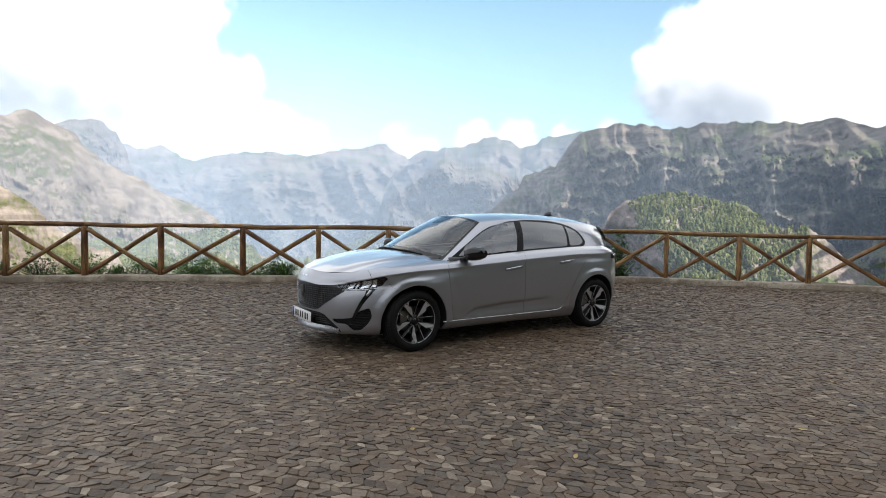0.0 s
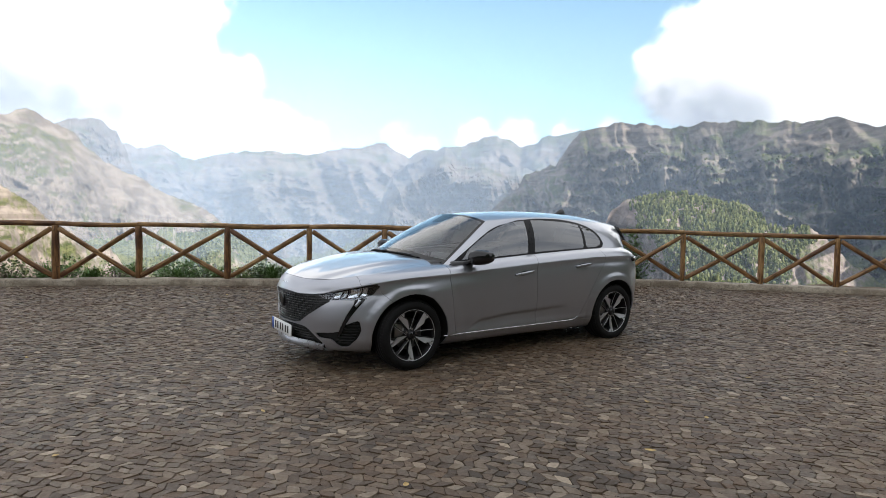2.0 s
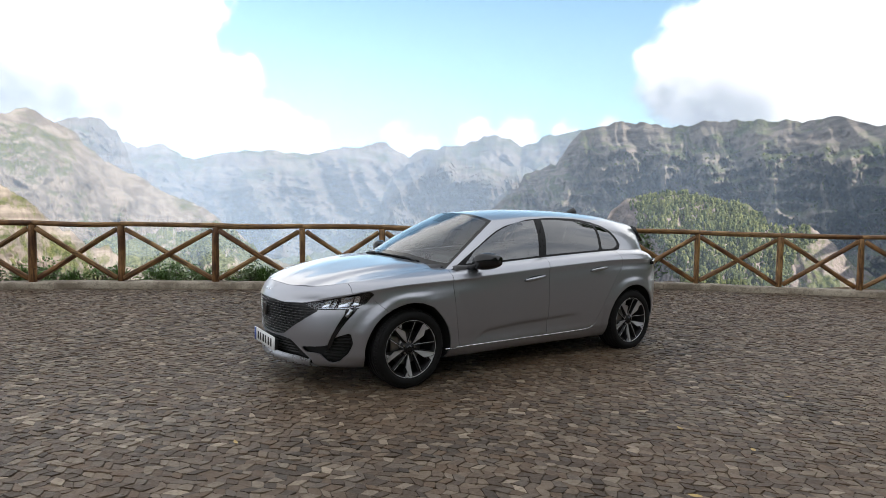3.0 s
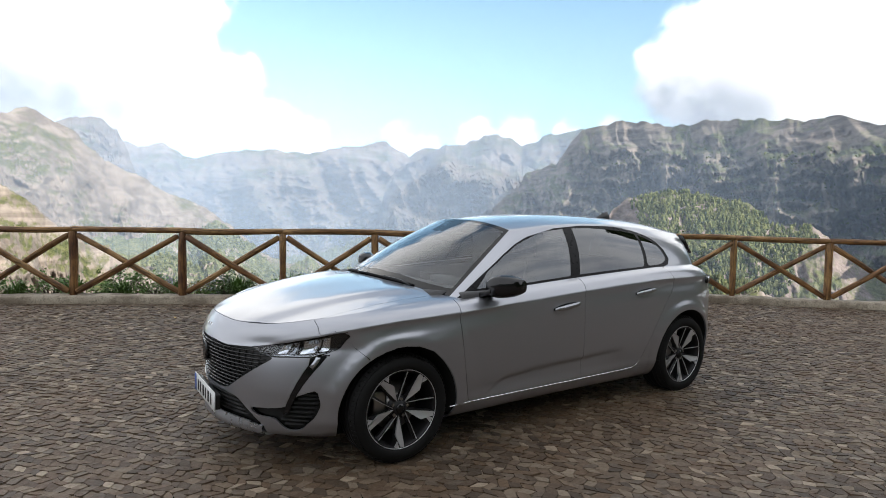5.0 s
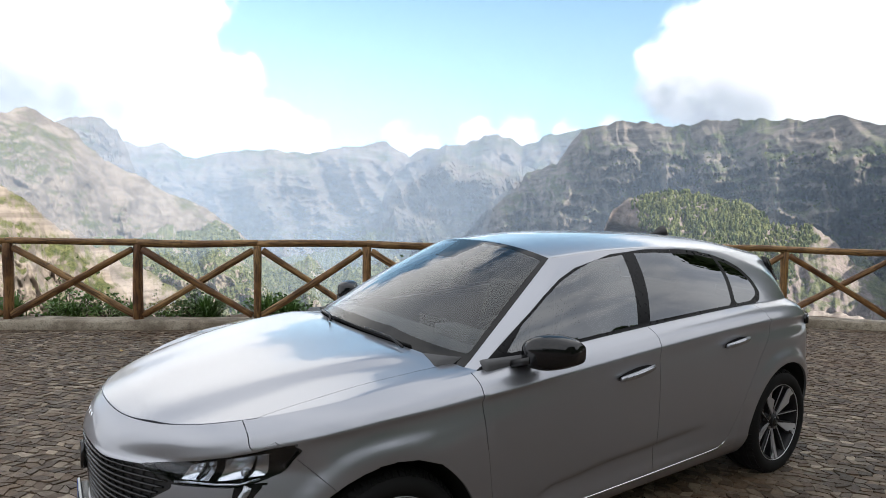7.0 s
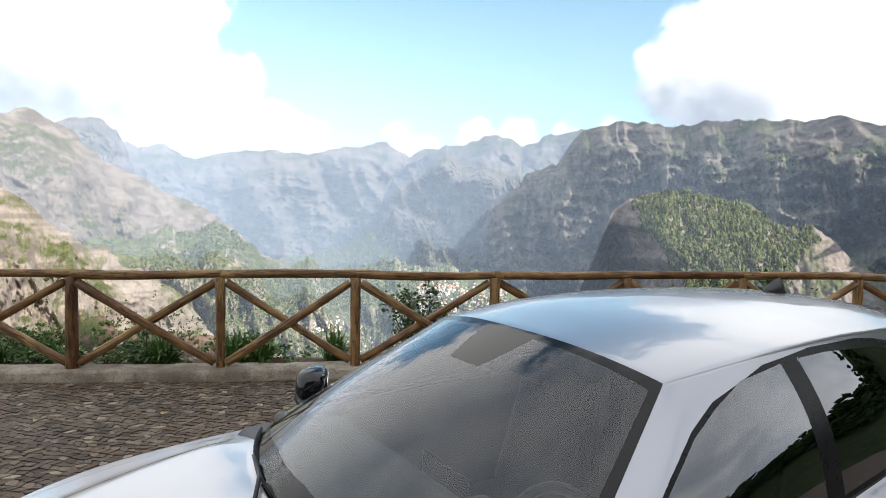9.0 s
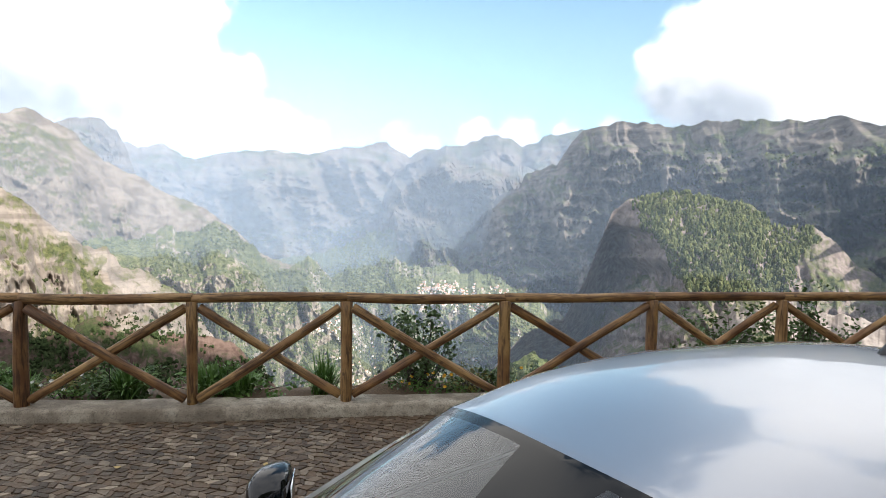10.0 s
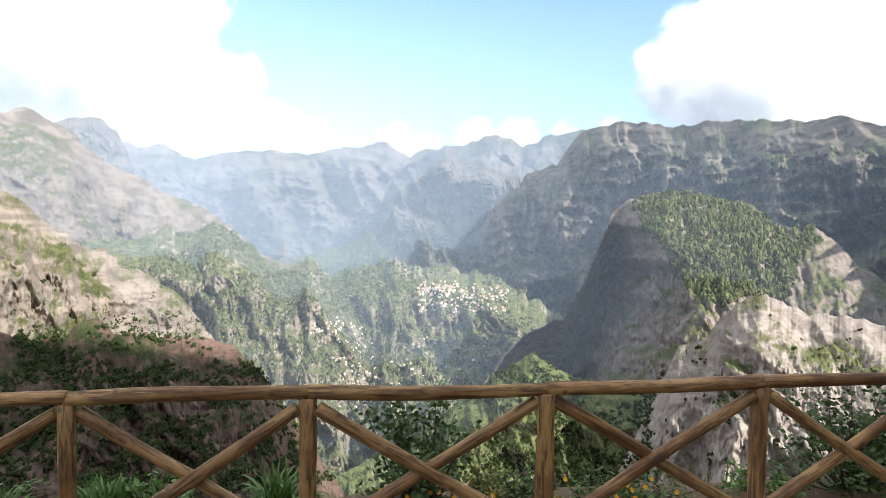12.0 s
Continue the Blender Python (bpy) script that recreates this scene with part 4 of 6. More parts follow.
def flank_columns():
    cols = []
    h = math.pi / 2
    for kind, c in (("front", h * (1 - np.linspace(0, 1, NF) ** 1.5)), ("side", np.linspace(0.9, -0.9, NS)[1:-1]), ("rear", h * np.linspace(0, 1, NR) ** 2.2)):
        pts = []
        for lv in LEVELS:
            x, y = plan(lv, kind, c)
            z = None if lv[3] is None else (lv[3](x) if callable(lv[3]) else np.full_like(x, lv[3]))
            pts.append([x, y, z])
        pts[8][2] = pts[7][2] * 0.42 + pts[9][2] * 0.58
        cols.append(np.array(pts))
    return np.concatenate(cols, 2).transpose(0, 2, 1)     # level, column, xyz


def blend_levels(keys, n, knots=None):
    """Smooth rows through the key rows."""
    k = keys.shape[0]
    s = np.linspace(0, k - 1, n)
    out = []
    for v in s:
        i = min(int(v), k - 2)
        f = v - i
        p0, p1, p2, p3 = keys[max(i - 1, 0)], keys[i], keys[i + 1], keys[min(i + 2, k - 1)]
        m1, m2 = (p2 - p0) / 2, (p3 - p1) / 2
        if i == 6:
            m2 = (p2 - p1) * 0.8
        if i == 7:
            m1 = (p2 - p1) * 0.9
        out.append((2 * f ** 3 - 3 * f ** 2 + 1) * p1 + (f ** 3 - 2 * f ** 2 + f) * m1 + (-2 * f ** 3 + 3 * f ** 2) * p2 + (f ** 3 - f ** 2) * m2)
    return np.array(out)


def step(x, lo, hi):
    t = np.clip((x - lo) / (hi - lo), 0, 1)
    return t * t * (3 - 2 * t)


flank = blend_levels(flank_columns(), NV)
_x, _y, _z = flank[..., 0], flank[..., 1], flank[..., 2]
for wx in (WHEEL_X, -WHEEL_X):       # flared arches
    d = np.hypot(_x - wx, _z - WHEEL_Z)
    flank[..., 1] += (0.020 * (1 - step(d, 0.425, 0.452)) + 0.006 * (1 - step(d, 0.45, 0.60))) * (_y > 0.5) * step(_z, 0.15, 0.3)
line = curve([(0.76, 0.29), (0.66, 0.35), (0.594, 0.389), (0.45, 0.407), (0.155, 0.430), (-0.104, 0.437), (-0.55, 0.456)])(_x)
hollow = step(line - _z, -0.006, 0.022) * np.clip((_z - 0.275) / np.maximum(line - 0.275, 0.01), 0, 1) * step(_x, -0.62, -0.3) * (1 - step(_x, 0.62, 0.78))
flank[..., 1] -= 0.022 * hollow
swell = np.exp(-((_z - crease_z(_x) + 0.055) / 0.04) ** 2) * step(_x, -2.0, -1.2) * (1 - step(_x, -0.6, 0.3))
flank[..., 1] -= 0.006 * swell
# undercut below the shoulder crease: along the wing into the door, and again over the rear wheel
drop = crease_z(_x) - _z
under = step(drop, 0.0, 0.020) * (1 - step(drop, 0.020, 0.12))
flank[..., 1] -= 0.012 * under * (step(_x, 0.35, 0.9) * (1 - step(_x, 1.55, 1.70)) + 0.55 * step(-_x, 0.75, 1.1) * (1 - step(-_x, 1.9, 2.05)))
# the nose leans back above the bumper
lean_in = step(_x, 1.45, 1.75) * np.clip((_z - 0.44) / 0.25, 0, 1.0) ** 1.4 * np.clip((0.86 - _z) / 0.16, 0, 1)
outer = step(_y, 0.25, 0.6)
flank[..., 0] -= (0.040 * outer - 0.012 * (1 - outer)) * lean_in
flank[..., 1] -= 0.028 * lean_in * outer
top_ring = flank[-1]                 # nose to tail
N_SIDE0, N_REAR0 = NF - 1, NF + NS - 2

# bonnet: from the ring back to the foot of the windscreen
SCREEN_FOOT, SCREEN_CORNER = Vector((1.13, 0, 0.99)), Vector((0.93, 0.745, 0.925))


def screen_foot(f):
    f = np.asarray(f, float)
    return np.stack([SCREEN_FOOT.x + (SCREEN_CORNER.x - SCREEN_FOOT.x) * f ** 2.0, SCREEN_CORNER.y * f,
                     SCREEN_FOOT.z + (SCREEN_CORNER.z - SCREEN_FOOT.z) * f ** 2.2], -1)


ring = top_ring[:NF]
foot = screen_foot(ring[:, 1] / ring[:, 1].max())
rr = np.linspace(0, 1, 52)[:, None] ** 1.4
bonnet = np.stack([ring[None, :, 0] + (foot[None, :, 0] - ring[None, :, 0]) * rr, ring[None, :, 1] + (foot[None, :, 1] - ring[None, :, 1]) * rr,
                   ring[None, :, 2] + (foot[None, :, 2] - ring[None, :, 2]) * (1 - (1 - rr) ** 1.9)], -1)
ridge_y = curve([(2.15, 0.34), (1.9, 0.42), (1.5, 0.50), (1.0, 0.60)])(bonnet[..., 0])
side_d = bonnet[..., 1] - ridge_y
bonnet[..., 2] += 0.016 * np.exp(-(np.clip(side_d, 0, 1) / 0.05) ** 2) * np.exp(-(np.clip(-side_d, 0, 1) / 0.16) ** 2) * step(bonnet[..., 0], 1.0, 1.2) * (1 - step(bonnet[..., 0], 1.95, 2.1))

# greenhouse
roof_x = curve([(0, 0.270), (0.2, -0.1), (0.45, -0.55), (0.7, -1.05), (0.85, -1.40), (1, -1.78)])
roof_y = curve([(0, 0.525), (0.2, 0.568), (0.45, 0.580), (0.7, 0.560), (0.85, 0.54), (1, 0.47)])
roof_z = curve([(0, 1.330), (0.2, 1.364), (0.45, 1.374), (0.7, 1.350), (0.85, 1.322), (1, 1.285)])
mid_z = curve([(0, 1.392), (0.2, 1.428), (0.45, 1.440), (0.7, 1.425), (0.85, 1.396), (1, 1.335)])
HEAD_X, TAIL_X = 0.335, -1.86


def roof_edge(i, f):
    """Roof surface: i along from the windscreen (0) to the tail (1), f across from the middle (0) to the edge (1)."""
    i, f = np.broadcast_arrays(np.asarray(i, float), np.asarray(f, float))
    mid_x = HEAD_X + (TAIL_X - HEAD_X) * (0.270 - roof_x(i)) / (0.270 + 1.78)
    return np.stack([mid_x + (roof_x(i) - mid_x) * f ** 2.2, roof_y(i) * f, mid_z(i) + (roof_z(i) - mid_z(i)) * f ** 2.6], -1)


CORNER = NF + NS - 2 + 30            # column of the flank where the tail begins
base_side = np.concatenate([[tuple(SCREEN_CORNER)], top_ring[N_SIDE0:CORNER + 1]])
span = np.concatenate([[0], np.cumsum(np.linalg.norm(np.diff(base_side, axis=0), axis=1))])
i_side = np.clip(span / span[-1], 0, 1)
ff = np.linspace(0, 1, 40)
screen_rows = np.linspace(0, 1, 44)[:, None, None]


def ruled(a, b, bulge, way):
    return a[None] + (b - a)[None] * screen_rows + np.asarray(way)[None] * (bulge * np.sin(np.pi * screen_rows))


screen = ruled(screen_foot(ff), roof_edge(0, ff), 0.022, np.array([[0.5, 0, 0.85]]) * (1 - ff ** 6)[:, None])
side_top = roof_edge(i_side, np.ones_like(i_side))
side_way = np.stack([np.zeros_like(i_side), np.full_like(i_side, 0.9), np.full_like(i_side, 0.4)], -1)
side_way = side_way * step(span, 0.0, 0.16)[:, None]
cabin_side = ruled(base_side, side_top, 0.030, side_way)
tail_base = top_ring[CORNER:]
f_tail = np.clip(tail_base[:, 1] / tail_base[0, 1], 0, 1)
tail_face = ruled(tail_base, roof_edge(1, f_tail), 0.02, np.array([[-0.8, 0, 0.4]]))
roof = np.stack([roof_edge(i_side, np.full_like(i_side, f)) for f in np.linspace(1, 0, 26)])


def smooth_normals():
    """Where the car's surfaces lie and which way they face, evened out over a centimetre."""
    places, ways = [], []
    for grid in (flank, bonnet, screen, cabin_side, tail_face, roof):
        du, dv = np.gradient(grid, axis=0), np.gradient(grid, axis=1)
        n = np.cross(du, dv)
        n /= np.maximum(np.linalg.norm(n, axis=2), 1e-12)[..., None]
        out = grid - np.array([0, 0, 0.55])
        out[..., 0] *= 0.25
        n *= np.where((n * out).sum(2) < 0, -1, 1)[..., None]
        for _ in range(2):
            p = np.pad(n, ((1, 1), (1, 1), (0, 0)), mode="edge")
            n = (p[1:-1, 1:-1] * 2 + p[:-2, 1:-1] + p[2:, 1:-1] + p[1:-1, :-2] + p[1:-1, 2:]) / 6
        n /= np.maximum(np.linalg.norm(n, axis=2), 1e-12)[..., None]
        places.append(grid.reshape(-1, 3)), ways.append(n.reshape(-1, 3))
    places, ways = np.concatenate(places), np.concatenate(ways)
    tree = KDTree(len(places))
    for i, p in enumerate(places):
        tree.insert(p, i)
    tree.balance()
    return tree, ways


SHADE_TREE, SHADE_WAYS = smooth_normals()


def shade_evenly(me):
    """Give a body panel the even normals of the surface that it was cut from; turned-in edges keep their own."""
    me.update()
    known = {}
    for v in me.vertices:
        co = Vector((v.co.x, abs(v.co.y), v.co.z))
        total = Vector((0, 0, 0))
        for _, i, d in SHADE_TREE.find_n(co, 4):
            total += Vector(SHADE_WAYS[i]) / (d + 0.002)
        if v.co.y < 0:
            total.y = -total.y
        known[v.index] = total.normalized() if total.length > 1e-6 else None
    rows = [None] * len(me.loops)
    for poly in me.polygons:
        for li in poly.loop_indices:
            n = known[me.loops[li].vertex_index]
            d = n.dot(poly.normal) if n else 0
            if abs(d) < 0.6:
                rows[li] = tuple(me.corner_normals[li].vector)
            else:
                rows[li] = tuple(n if d > 0 else -n)
    me.normals_split_custom_set(rows)


class Skin:
    """A surface that can be cut along curves into named panels."""

    def __init__(self, grid):
        self.bm = bmesh.new()
        vs = [self.bm.verts.new(p) for p in grid.reshape(-1, 3)]
        for f in grid_faces(grid.shape[0], grid.shape[1]):
            self.bm.faces.new([vs[i] for i in f])
        bmesh.ops.remove_doubles(self.bm, verts=self.bm.verts[:], dist=1e-5)

    def cut(self, fn):
        bm = self.bm
        bm.verts.ensure_lookup_table()
        co = np.array([v.co for v in bm.verts])
        val = fn(co)
        val[np.abs(val) < 2e-4] = 0
        bm.verts.index_update()
        marks = [v for v in bm.verts if val[v.index] == 0]
        for e in bm.edges[:]:
            a, b = val[e.verts[0].index], val[e.verts[1].index]
            if a * b < 0:
                v = bmesh.utils.edge_split(e, e.verts[0], a / (a - b))[1]
                marks.append(v)
        if marks:
            bmesh.ops.connect_verts(bm, verts=marks)

    def take(self, fn):
        """Lift out the faces where fn is negative, as (points, faces)."""
        bm = self.bm
        faces = bm.faces[:]
        if not faces:
            return [], []
        mid = np.array([f.calc_center_median() for f in faces])
        val = fn(mid)
        pick = [f for f, v in zip(faces, val) if v < 0]
        index, pts, out = {}, [], []
        for f in pick:
            row = []
            for v in f.verts:
                if v not in index:
                    index[v] = len(pts)
                    pts.append(tuple(v.co))
                row.append(index[v])
            out.append(row)
        bmesh.ops.delete(bm, geom=pick, context="FACES")
        return pts, out

    def rest(self):
        return self.take(lambda p: -np.ones(len(p)))


def polygon(corners, a, b, where=None):
    """Signed distance to a polygon in the axes a, b (negative inside), kept to where() < 0."""
    c = np.array(corners, float)

    def at(p):
        q = p[:, [a, b]]
        d = np.full(len(q), 1e9)
        inside = np.zeros(len(q), bool)
        for i in range(len(c)):
            u, v = c[i], c[(i + 1) % len(c)]
            e = v - u
            t = np.clip(((q - u) @ e) / (e @ e), 0, 1)
            d = np.minimum(d, np.linalg.norm(q - u - t[:, None] * e, axis=1))
            cross = ((u[1] > q[:, 1]) != (v[1] > q[:, 1]))
            with np.errstate(divide="ignore", invalid="ignore"):
                xc = (v[0] - u[0]) * (q[:, 1] - u[1]) / (v[1] - u[1]) + u[0]
            inside ^= cross & (q[:, 0] < xc)
        d = np.where(inside, -d, d)
        return d if where is None else np.maximum(d, where(p))
    return at


def smooth_loop(corners, n=6):
    """Round the corners of a closed outline."""
    c = [np.array(p, float) for p in corners]
    out = []
    for i in range(len(c)):
        a, b, d = c[i - 1], c[i], c[(i + 1) % len(c)]
        p, q = b + (a - b) * min(0.3, 0.02 / max(np.linalg.norm(a - b), 1e-6)), b + (d - b) * min(0.3, 0.02 / max(np.linalg.norm(d - b), 1e-6))
        for t in np.linspace(0, 1, n):
            out.append(tuple((1 - t) ** 2 * p + 2 * t * (1 - t) * b + t * t * q))
    return out


def join(*parts):
    pts, faces = [], []
    for p, f in parts:
        k = len(pts)
        pts += list(p)
        faces += [[i + k for i in r] for r in f]
    return pts, faces


def mirrored(part_):
    p, f = part_
    return [(x, -y, z) for x, y, z in p], [r[::-1] for r in f]


def panel(name, data, mat, parent, lip=0.012, gap=0.0018, label="", push=0.0):
    """A sheet panel with its edges turned in, a narrow gap all round."""
    bm = bmesh.new()
    vs = [bm.verts.new(p) for p in data[0]]
    for r in data[1]:
        try:
            bm.faces.new([vs[i] for i in r])
        except ValueError:
            pass
    bmesh.ops.remove_doubles(bm, verts=bm.verts[:], dist=4e-4)
    bmesh.ops.dissolve_degenerate(bm, dist=2e-4, edges=bm.edges[:])
    bm.normal_update()
    out = sum((f.normal.y * (1 if f.calc_center_median().y > 0 else -1) + f.normal.z * 0.5) * f.calc_area() for f in bm.faces)
    if push:
        for v in bm.verts:
            v.co += v.normal * push
    rim = [e for e in bm.edges if e.is_boundary]
    if lip and rim:
        edge_verts = {v for e in rim for v in e.verts}
        moves = {}
        for v in edge_verts:
            inner = [e.other_vert(v).co for e in v.link_edges if e.other_vert(v) not in edge_verts]
            if inner:
                d = sum(inner, Vector()) / len(inner) - v.co
                d -= v.normal * d.dot(v.normal)
                if d.length > 1e-6:
                    moves[v] = d.normalized() * gap
        normals = {v: v.normal.copy() for v in edge_verts}
        for v, d in moves.items():
            v.co += d
        made = bmesh.ops.extrude_edge_only(bm, edges=rim)["geom"]
        link = {}
        for g in made:
            if isinstance(g, bmesh.types.BMVert):
                near = [e.other_vert(g) for e in g.link_edges if e.other_vert(g) in normals]
                if near:
                    link[g] = normals[near[0]]
        for v, n in link.items():
            v.co -= n * lip
    me = bpy.data.meshes.new(name)
    bm.to_mesh(me)
    bm.free()
    me.materials.append(mat)
    me.polygons.foreach_set("use_smooth", [True] * len(me.polygons))
    me.set_sharp_from_angle(angle=radians(48))
    if mat in (PAINT, WINDSCREEN, FRIT, FRONT_GLASS, PRIVACY, FRAME_BLACK):
        shade_evenly(me)
    ob = new(name, me)
    ob.parent = parent
    if mat in (WINDSCREEN, FRONT_GLASS, PRIVACY):
        ob.visible_shadow = False
    return tagged(ob, label) if label else ob


car = tagged(new("car"), "silver-grey metallic hatchback parked on cobbles", "car")
car.matrix_world = CAR

# --- flank: arches, doors, bumpers and the openings of the face ---
DOOR_F = smooth_loop([(0.862, 0.283), (0.905, 0.50), (0.937, 0.709), (0.945, 0.80), (0.935, 0.93), (0.92, 1.2), (-0.16, 1.2), (-0.16, 0.994), (-0.133, 0.86), (-0.132, 0.77), (-0.140, 0.5), (-0.146, 0.283)])
DOOR_R = smooth_loop([(-0.146, 0.283), (-0.140, 0.5), (-0.132, 0.77), (-0.133, 0.86), (-0.16, 0.994), (-0.16, 1.2), (-1.10, 1.2), (-1.135, 1.03), (-1.172, 0.947), (-1.16, 0.88), (-1.057, 0.771), (-0.945, 0.60), (-0.848, 0.437), (-0.785, 0.325), (-0.725, 0.283)])
left_side = lambda p: 0.55 - p[:, 1]
face = lambda p: 1.60 - p[:, 0]
door_f, door_r = polygon(DOOR_F, 0, 2, left_side), polygon(DOOR_R, 0, 2, left_side)
HEADLAMP = [(0.455, 0.678), (0.61, 0.712), (0.71, 0.742), (0.792, 0.774), (0.818, 0.785), (0.828, 0.760), (0.794, 0.69), (0.748, 0.645), (0.645, 0.641), (0.556, 0.631), (0.50, 0.655)]
GRILLE = [(-0.2, 0.685), (0.16, 0.680), (0.32, 0.670), (0.455, 0.676), (0.555, 0.690), (0.575, 0.622), (0.46, 0.533), (0.29, 0.418), (0.2, 0.403), (-0.2, 0.398)]
FANG = [(0.728, 0.652), (0.778, 0.660), (0.765, 0.605), (0.715, 0.46), (0.668, 0.34), (0.635, 0.312), (0.652, 0.36), (0.690, 0.46), (0.732, 0.605)]
INLET = smooth_loop([(0.690, 0.422), (0.776, 0.472), (0.781, 0.39), (0.752, 0.30), (0.695, 0.232), (0.645, 0.228), (0.605, 0.296), (0.50, 0.30), (0.46, 0.335), (0.61, 0.352), (0.665, 0.37)])
MOUTH = smooth_loop([(-0.2, 0.385), (0.27, 0.385), (0.365, 0.375), (0.47, 0.30), (0.535, 0.240), (0.42, 0.258), (-0.2, 0.258)])
SPLIT = [(-0.2, 0.258), (0.42, 0.258), (0.535, 0.240), (0.53, 0.175), (0.40, 0.14), (-0.2, 0.14)]
head_cut, grille_cut, fang_cut = polygon(HEADLAMP, 1, 2, face), polygon(GRILLE, 1, 2, face), polygon(FANG, 1, 2, face)
inlet_cut, mouth_cut = polygon(INLET, 1, 2, face), polygon(MOUTH, 1, 2, face)
split_cut = polygon(SPLIT, 1, 2, lambda p: 1.9 - p[:, 0])
arch_f = lambda p: np.maximum(np.hypot(p[:, 0] - WHEEL_X, p[:, 2] - WHEEL_Z) - ARCH_R, 0.45 - p[:, 1])
arch_r = lambda p: np.maximum(np.hypot(p[:, 0] + WHEEL_X, p[:, 2] - WHEEL_Z) - ARCH_R, 0.45 - p[:, 1])
bumper_f = polygon([(1.718, 0.793), (1.545, 0.628), (1.50, 0.5), (1.4, 0.1), (2.5, 0.1), (2.5, 1.0), (1.79, 1.0), (1.79, 0.757)], 0, 2)
bumper_r = polygon([(-1.690, 0.884), (-1.735, 0.78), (-1.700, 0.66), (-1.60, 0.50), (-1.5, 0.1), (-2.5, 0.1), (-2.5, 0.884)], 0, 2)
tail_cut = polygon([(-1.735, 0.905), (-1.80, 0.945), (-2.4, 0.955), (-2.4, 0.872), (-1.80, 0.885)], 0, 2)
sill_cut = polygon([(0.99, 0.10), (0.99, 0.276), (-0.99, 0.276), (-0.99, 0.10)], 0, 2, left_side)

skin = Skin(flank)
for fn in (arch_f, arch_r, head_cut, grille_cut, fang_cut, inlet_cut, mouth_cut, split_cut, door_f, door_r, tail_cut, bumper_f, bumper_r, sill_cut):
    skin.cut(fn)
skin.take(arch_f), skin.take(arch_r)
got = {}
for key, fn in (("headlamp", head_cut), ("grille", grille_cut), ("fang", fang_cut), ("inlet", inlet_cut), ("mouth", mouth_cut), ("splitter", split_cut),
                ("door_f", door_f), ("door_r", door_r), ("tail", tail_cut), ("bumper_f", bumper_f), ("bumper_r", bumper_r), ("sill", sill_cut)):
    got[key] = skin.take(fn)
got["wing"] = skin.take(lambda p: -p[:, 0])
got["quarter"] = skin.rest()

# --- bonnet, its seam and the cowl ---
BONNET = smooth_loop([(2.150, -0.3), (2.150, 0.0), (2.137, 0.28), (2.099, 0.425), (2.022, 0.555), (1.93, 0.628), (1.835, 0.683), (1.55, 0.705), (1.2, 0.712), (1.03, 0.705), (0.99, 0.68), (1.02, 0.5), (1.06, 0.0), (1.06, -0.3)])
bonnet_cut = polygon(BONNET, 0, 1)
cowl_cut = polygon([(1.075, -0.8), (1.06, 0.25), (1.025, 0.5), (0.985, 0.69), (0.90, 0.70), (0.90, -0.3)], 0, 1)
skin = Skin(bonnet)
for fn in (bonnet_cut, cowl_cut, bumper_f):
    skin.cut(fn)
got["cowl"] = skin.take(cowl_cut)
got["bonnet"] = skin.take(bonnet_cut)
got["bumper_f"] = join(got["bumper_f"], skin.take(bumper_f))
got["wing"] = join(got["wing"], skin.rest())

# --- cabin side: glass, trims, pillars ---
DLO = [(0.955, 0.905), (0.90, 0.918), (0.37, 0.964), (-0.18, 0.998), (-0.8, 1.026), (-1.16, 1.040), (-1.225, 1.055), (-1.262, 1.10), (-1.245, 1.17), (-1.20, 1.240), (-1.12, 1.287),
       (-1.0, 1.322), (-0.85, 1.346), (-0.69, 1.360), (-0.386, 1.365), (-0.106, 1.345), (0.171, 1.286), (0.30, 1.240), (0.443, 1.172), (0.62, 1.075), (0.78, 0.985), (0.87, 0.935)]
PANE_F = [(0.742, 0.966), (0.30, 0.986), (-0.095, 1.012), (-0.188, 1.342), (0.02, 1.320), (0.17, 1.276), (0.305, 1.228), (0.450, 1.158), (0.62, 1.066)]
PANE_R = [(-0.192, 1.019), (-0.6, 1.038), (-0.925, 1.050), (-0.985, 1.298), (-0.85, 1.322), (-0.69, 1.334), (-0.45, 1.347), (-0.284, 1.346)]
PANE_Q = smooth_loop([(-0.965, 1.053), (-1.13, 1.060), (-1.205, 1.088), (-1.222, 1.12), (-1.20, 1.18), (-1.165, 1.225), (-1.10, 1.262), (-1.022, 1.288)])
pillar_y = lambda p: np.interp(p[:, 0], [0.270, 0.95], [0.535, 0.70]) - p[:, 1]
dlo, pane_f, pane_r, pane_q = (polygon(c, 0, 2, pillar_y) for c in (DLO, PANE_F, PANE_R, PANE_Q))
skin = Skin(cabin_side)
for fn in (dlo, pane_f, pane_r, pane_q):
    skin.cut(fn)
got["pane_f"], got["pane_r"], got["pane_q"] = skin.take(pane_f), skin.take(pane_r), skin.take(pane_q)
got["frame"] = skin.take(dlo)
got["pillar"] = skin.rest()

# --- windscreen with its dark border, tail, roof ---
def screen_border(p):
    t = (p[:, 2] - 0.93) / (1.33 - 0.93)
    side_y = 0.745 + (0.526 - 0.745) * t
    low = p[:, 2] - np.interp(np.abs(p[:, 1]), [0, 0.3, 0.75], [1.035, 1.025, 0.958])
    high = 1.380 - 0.067 * np.minimum(np.abs(p[:, 1]) / 0.525, 1.2) ** 2.6 - p[:, 2]
    hump = np.maximum(np.abs(p[:, 1]) - 0.075 - 0.6 * (p[:, 2] - 1.30), 1.305 - p[:, 2])
    return -np.minimum(np.minimum(side_y - 0.020 - p[:, 1], np.minimum(low, high)), hump + 0.0)


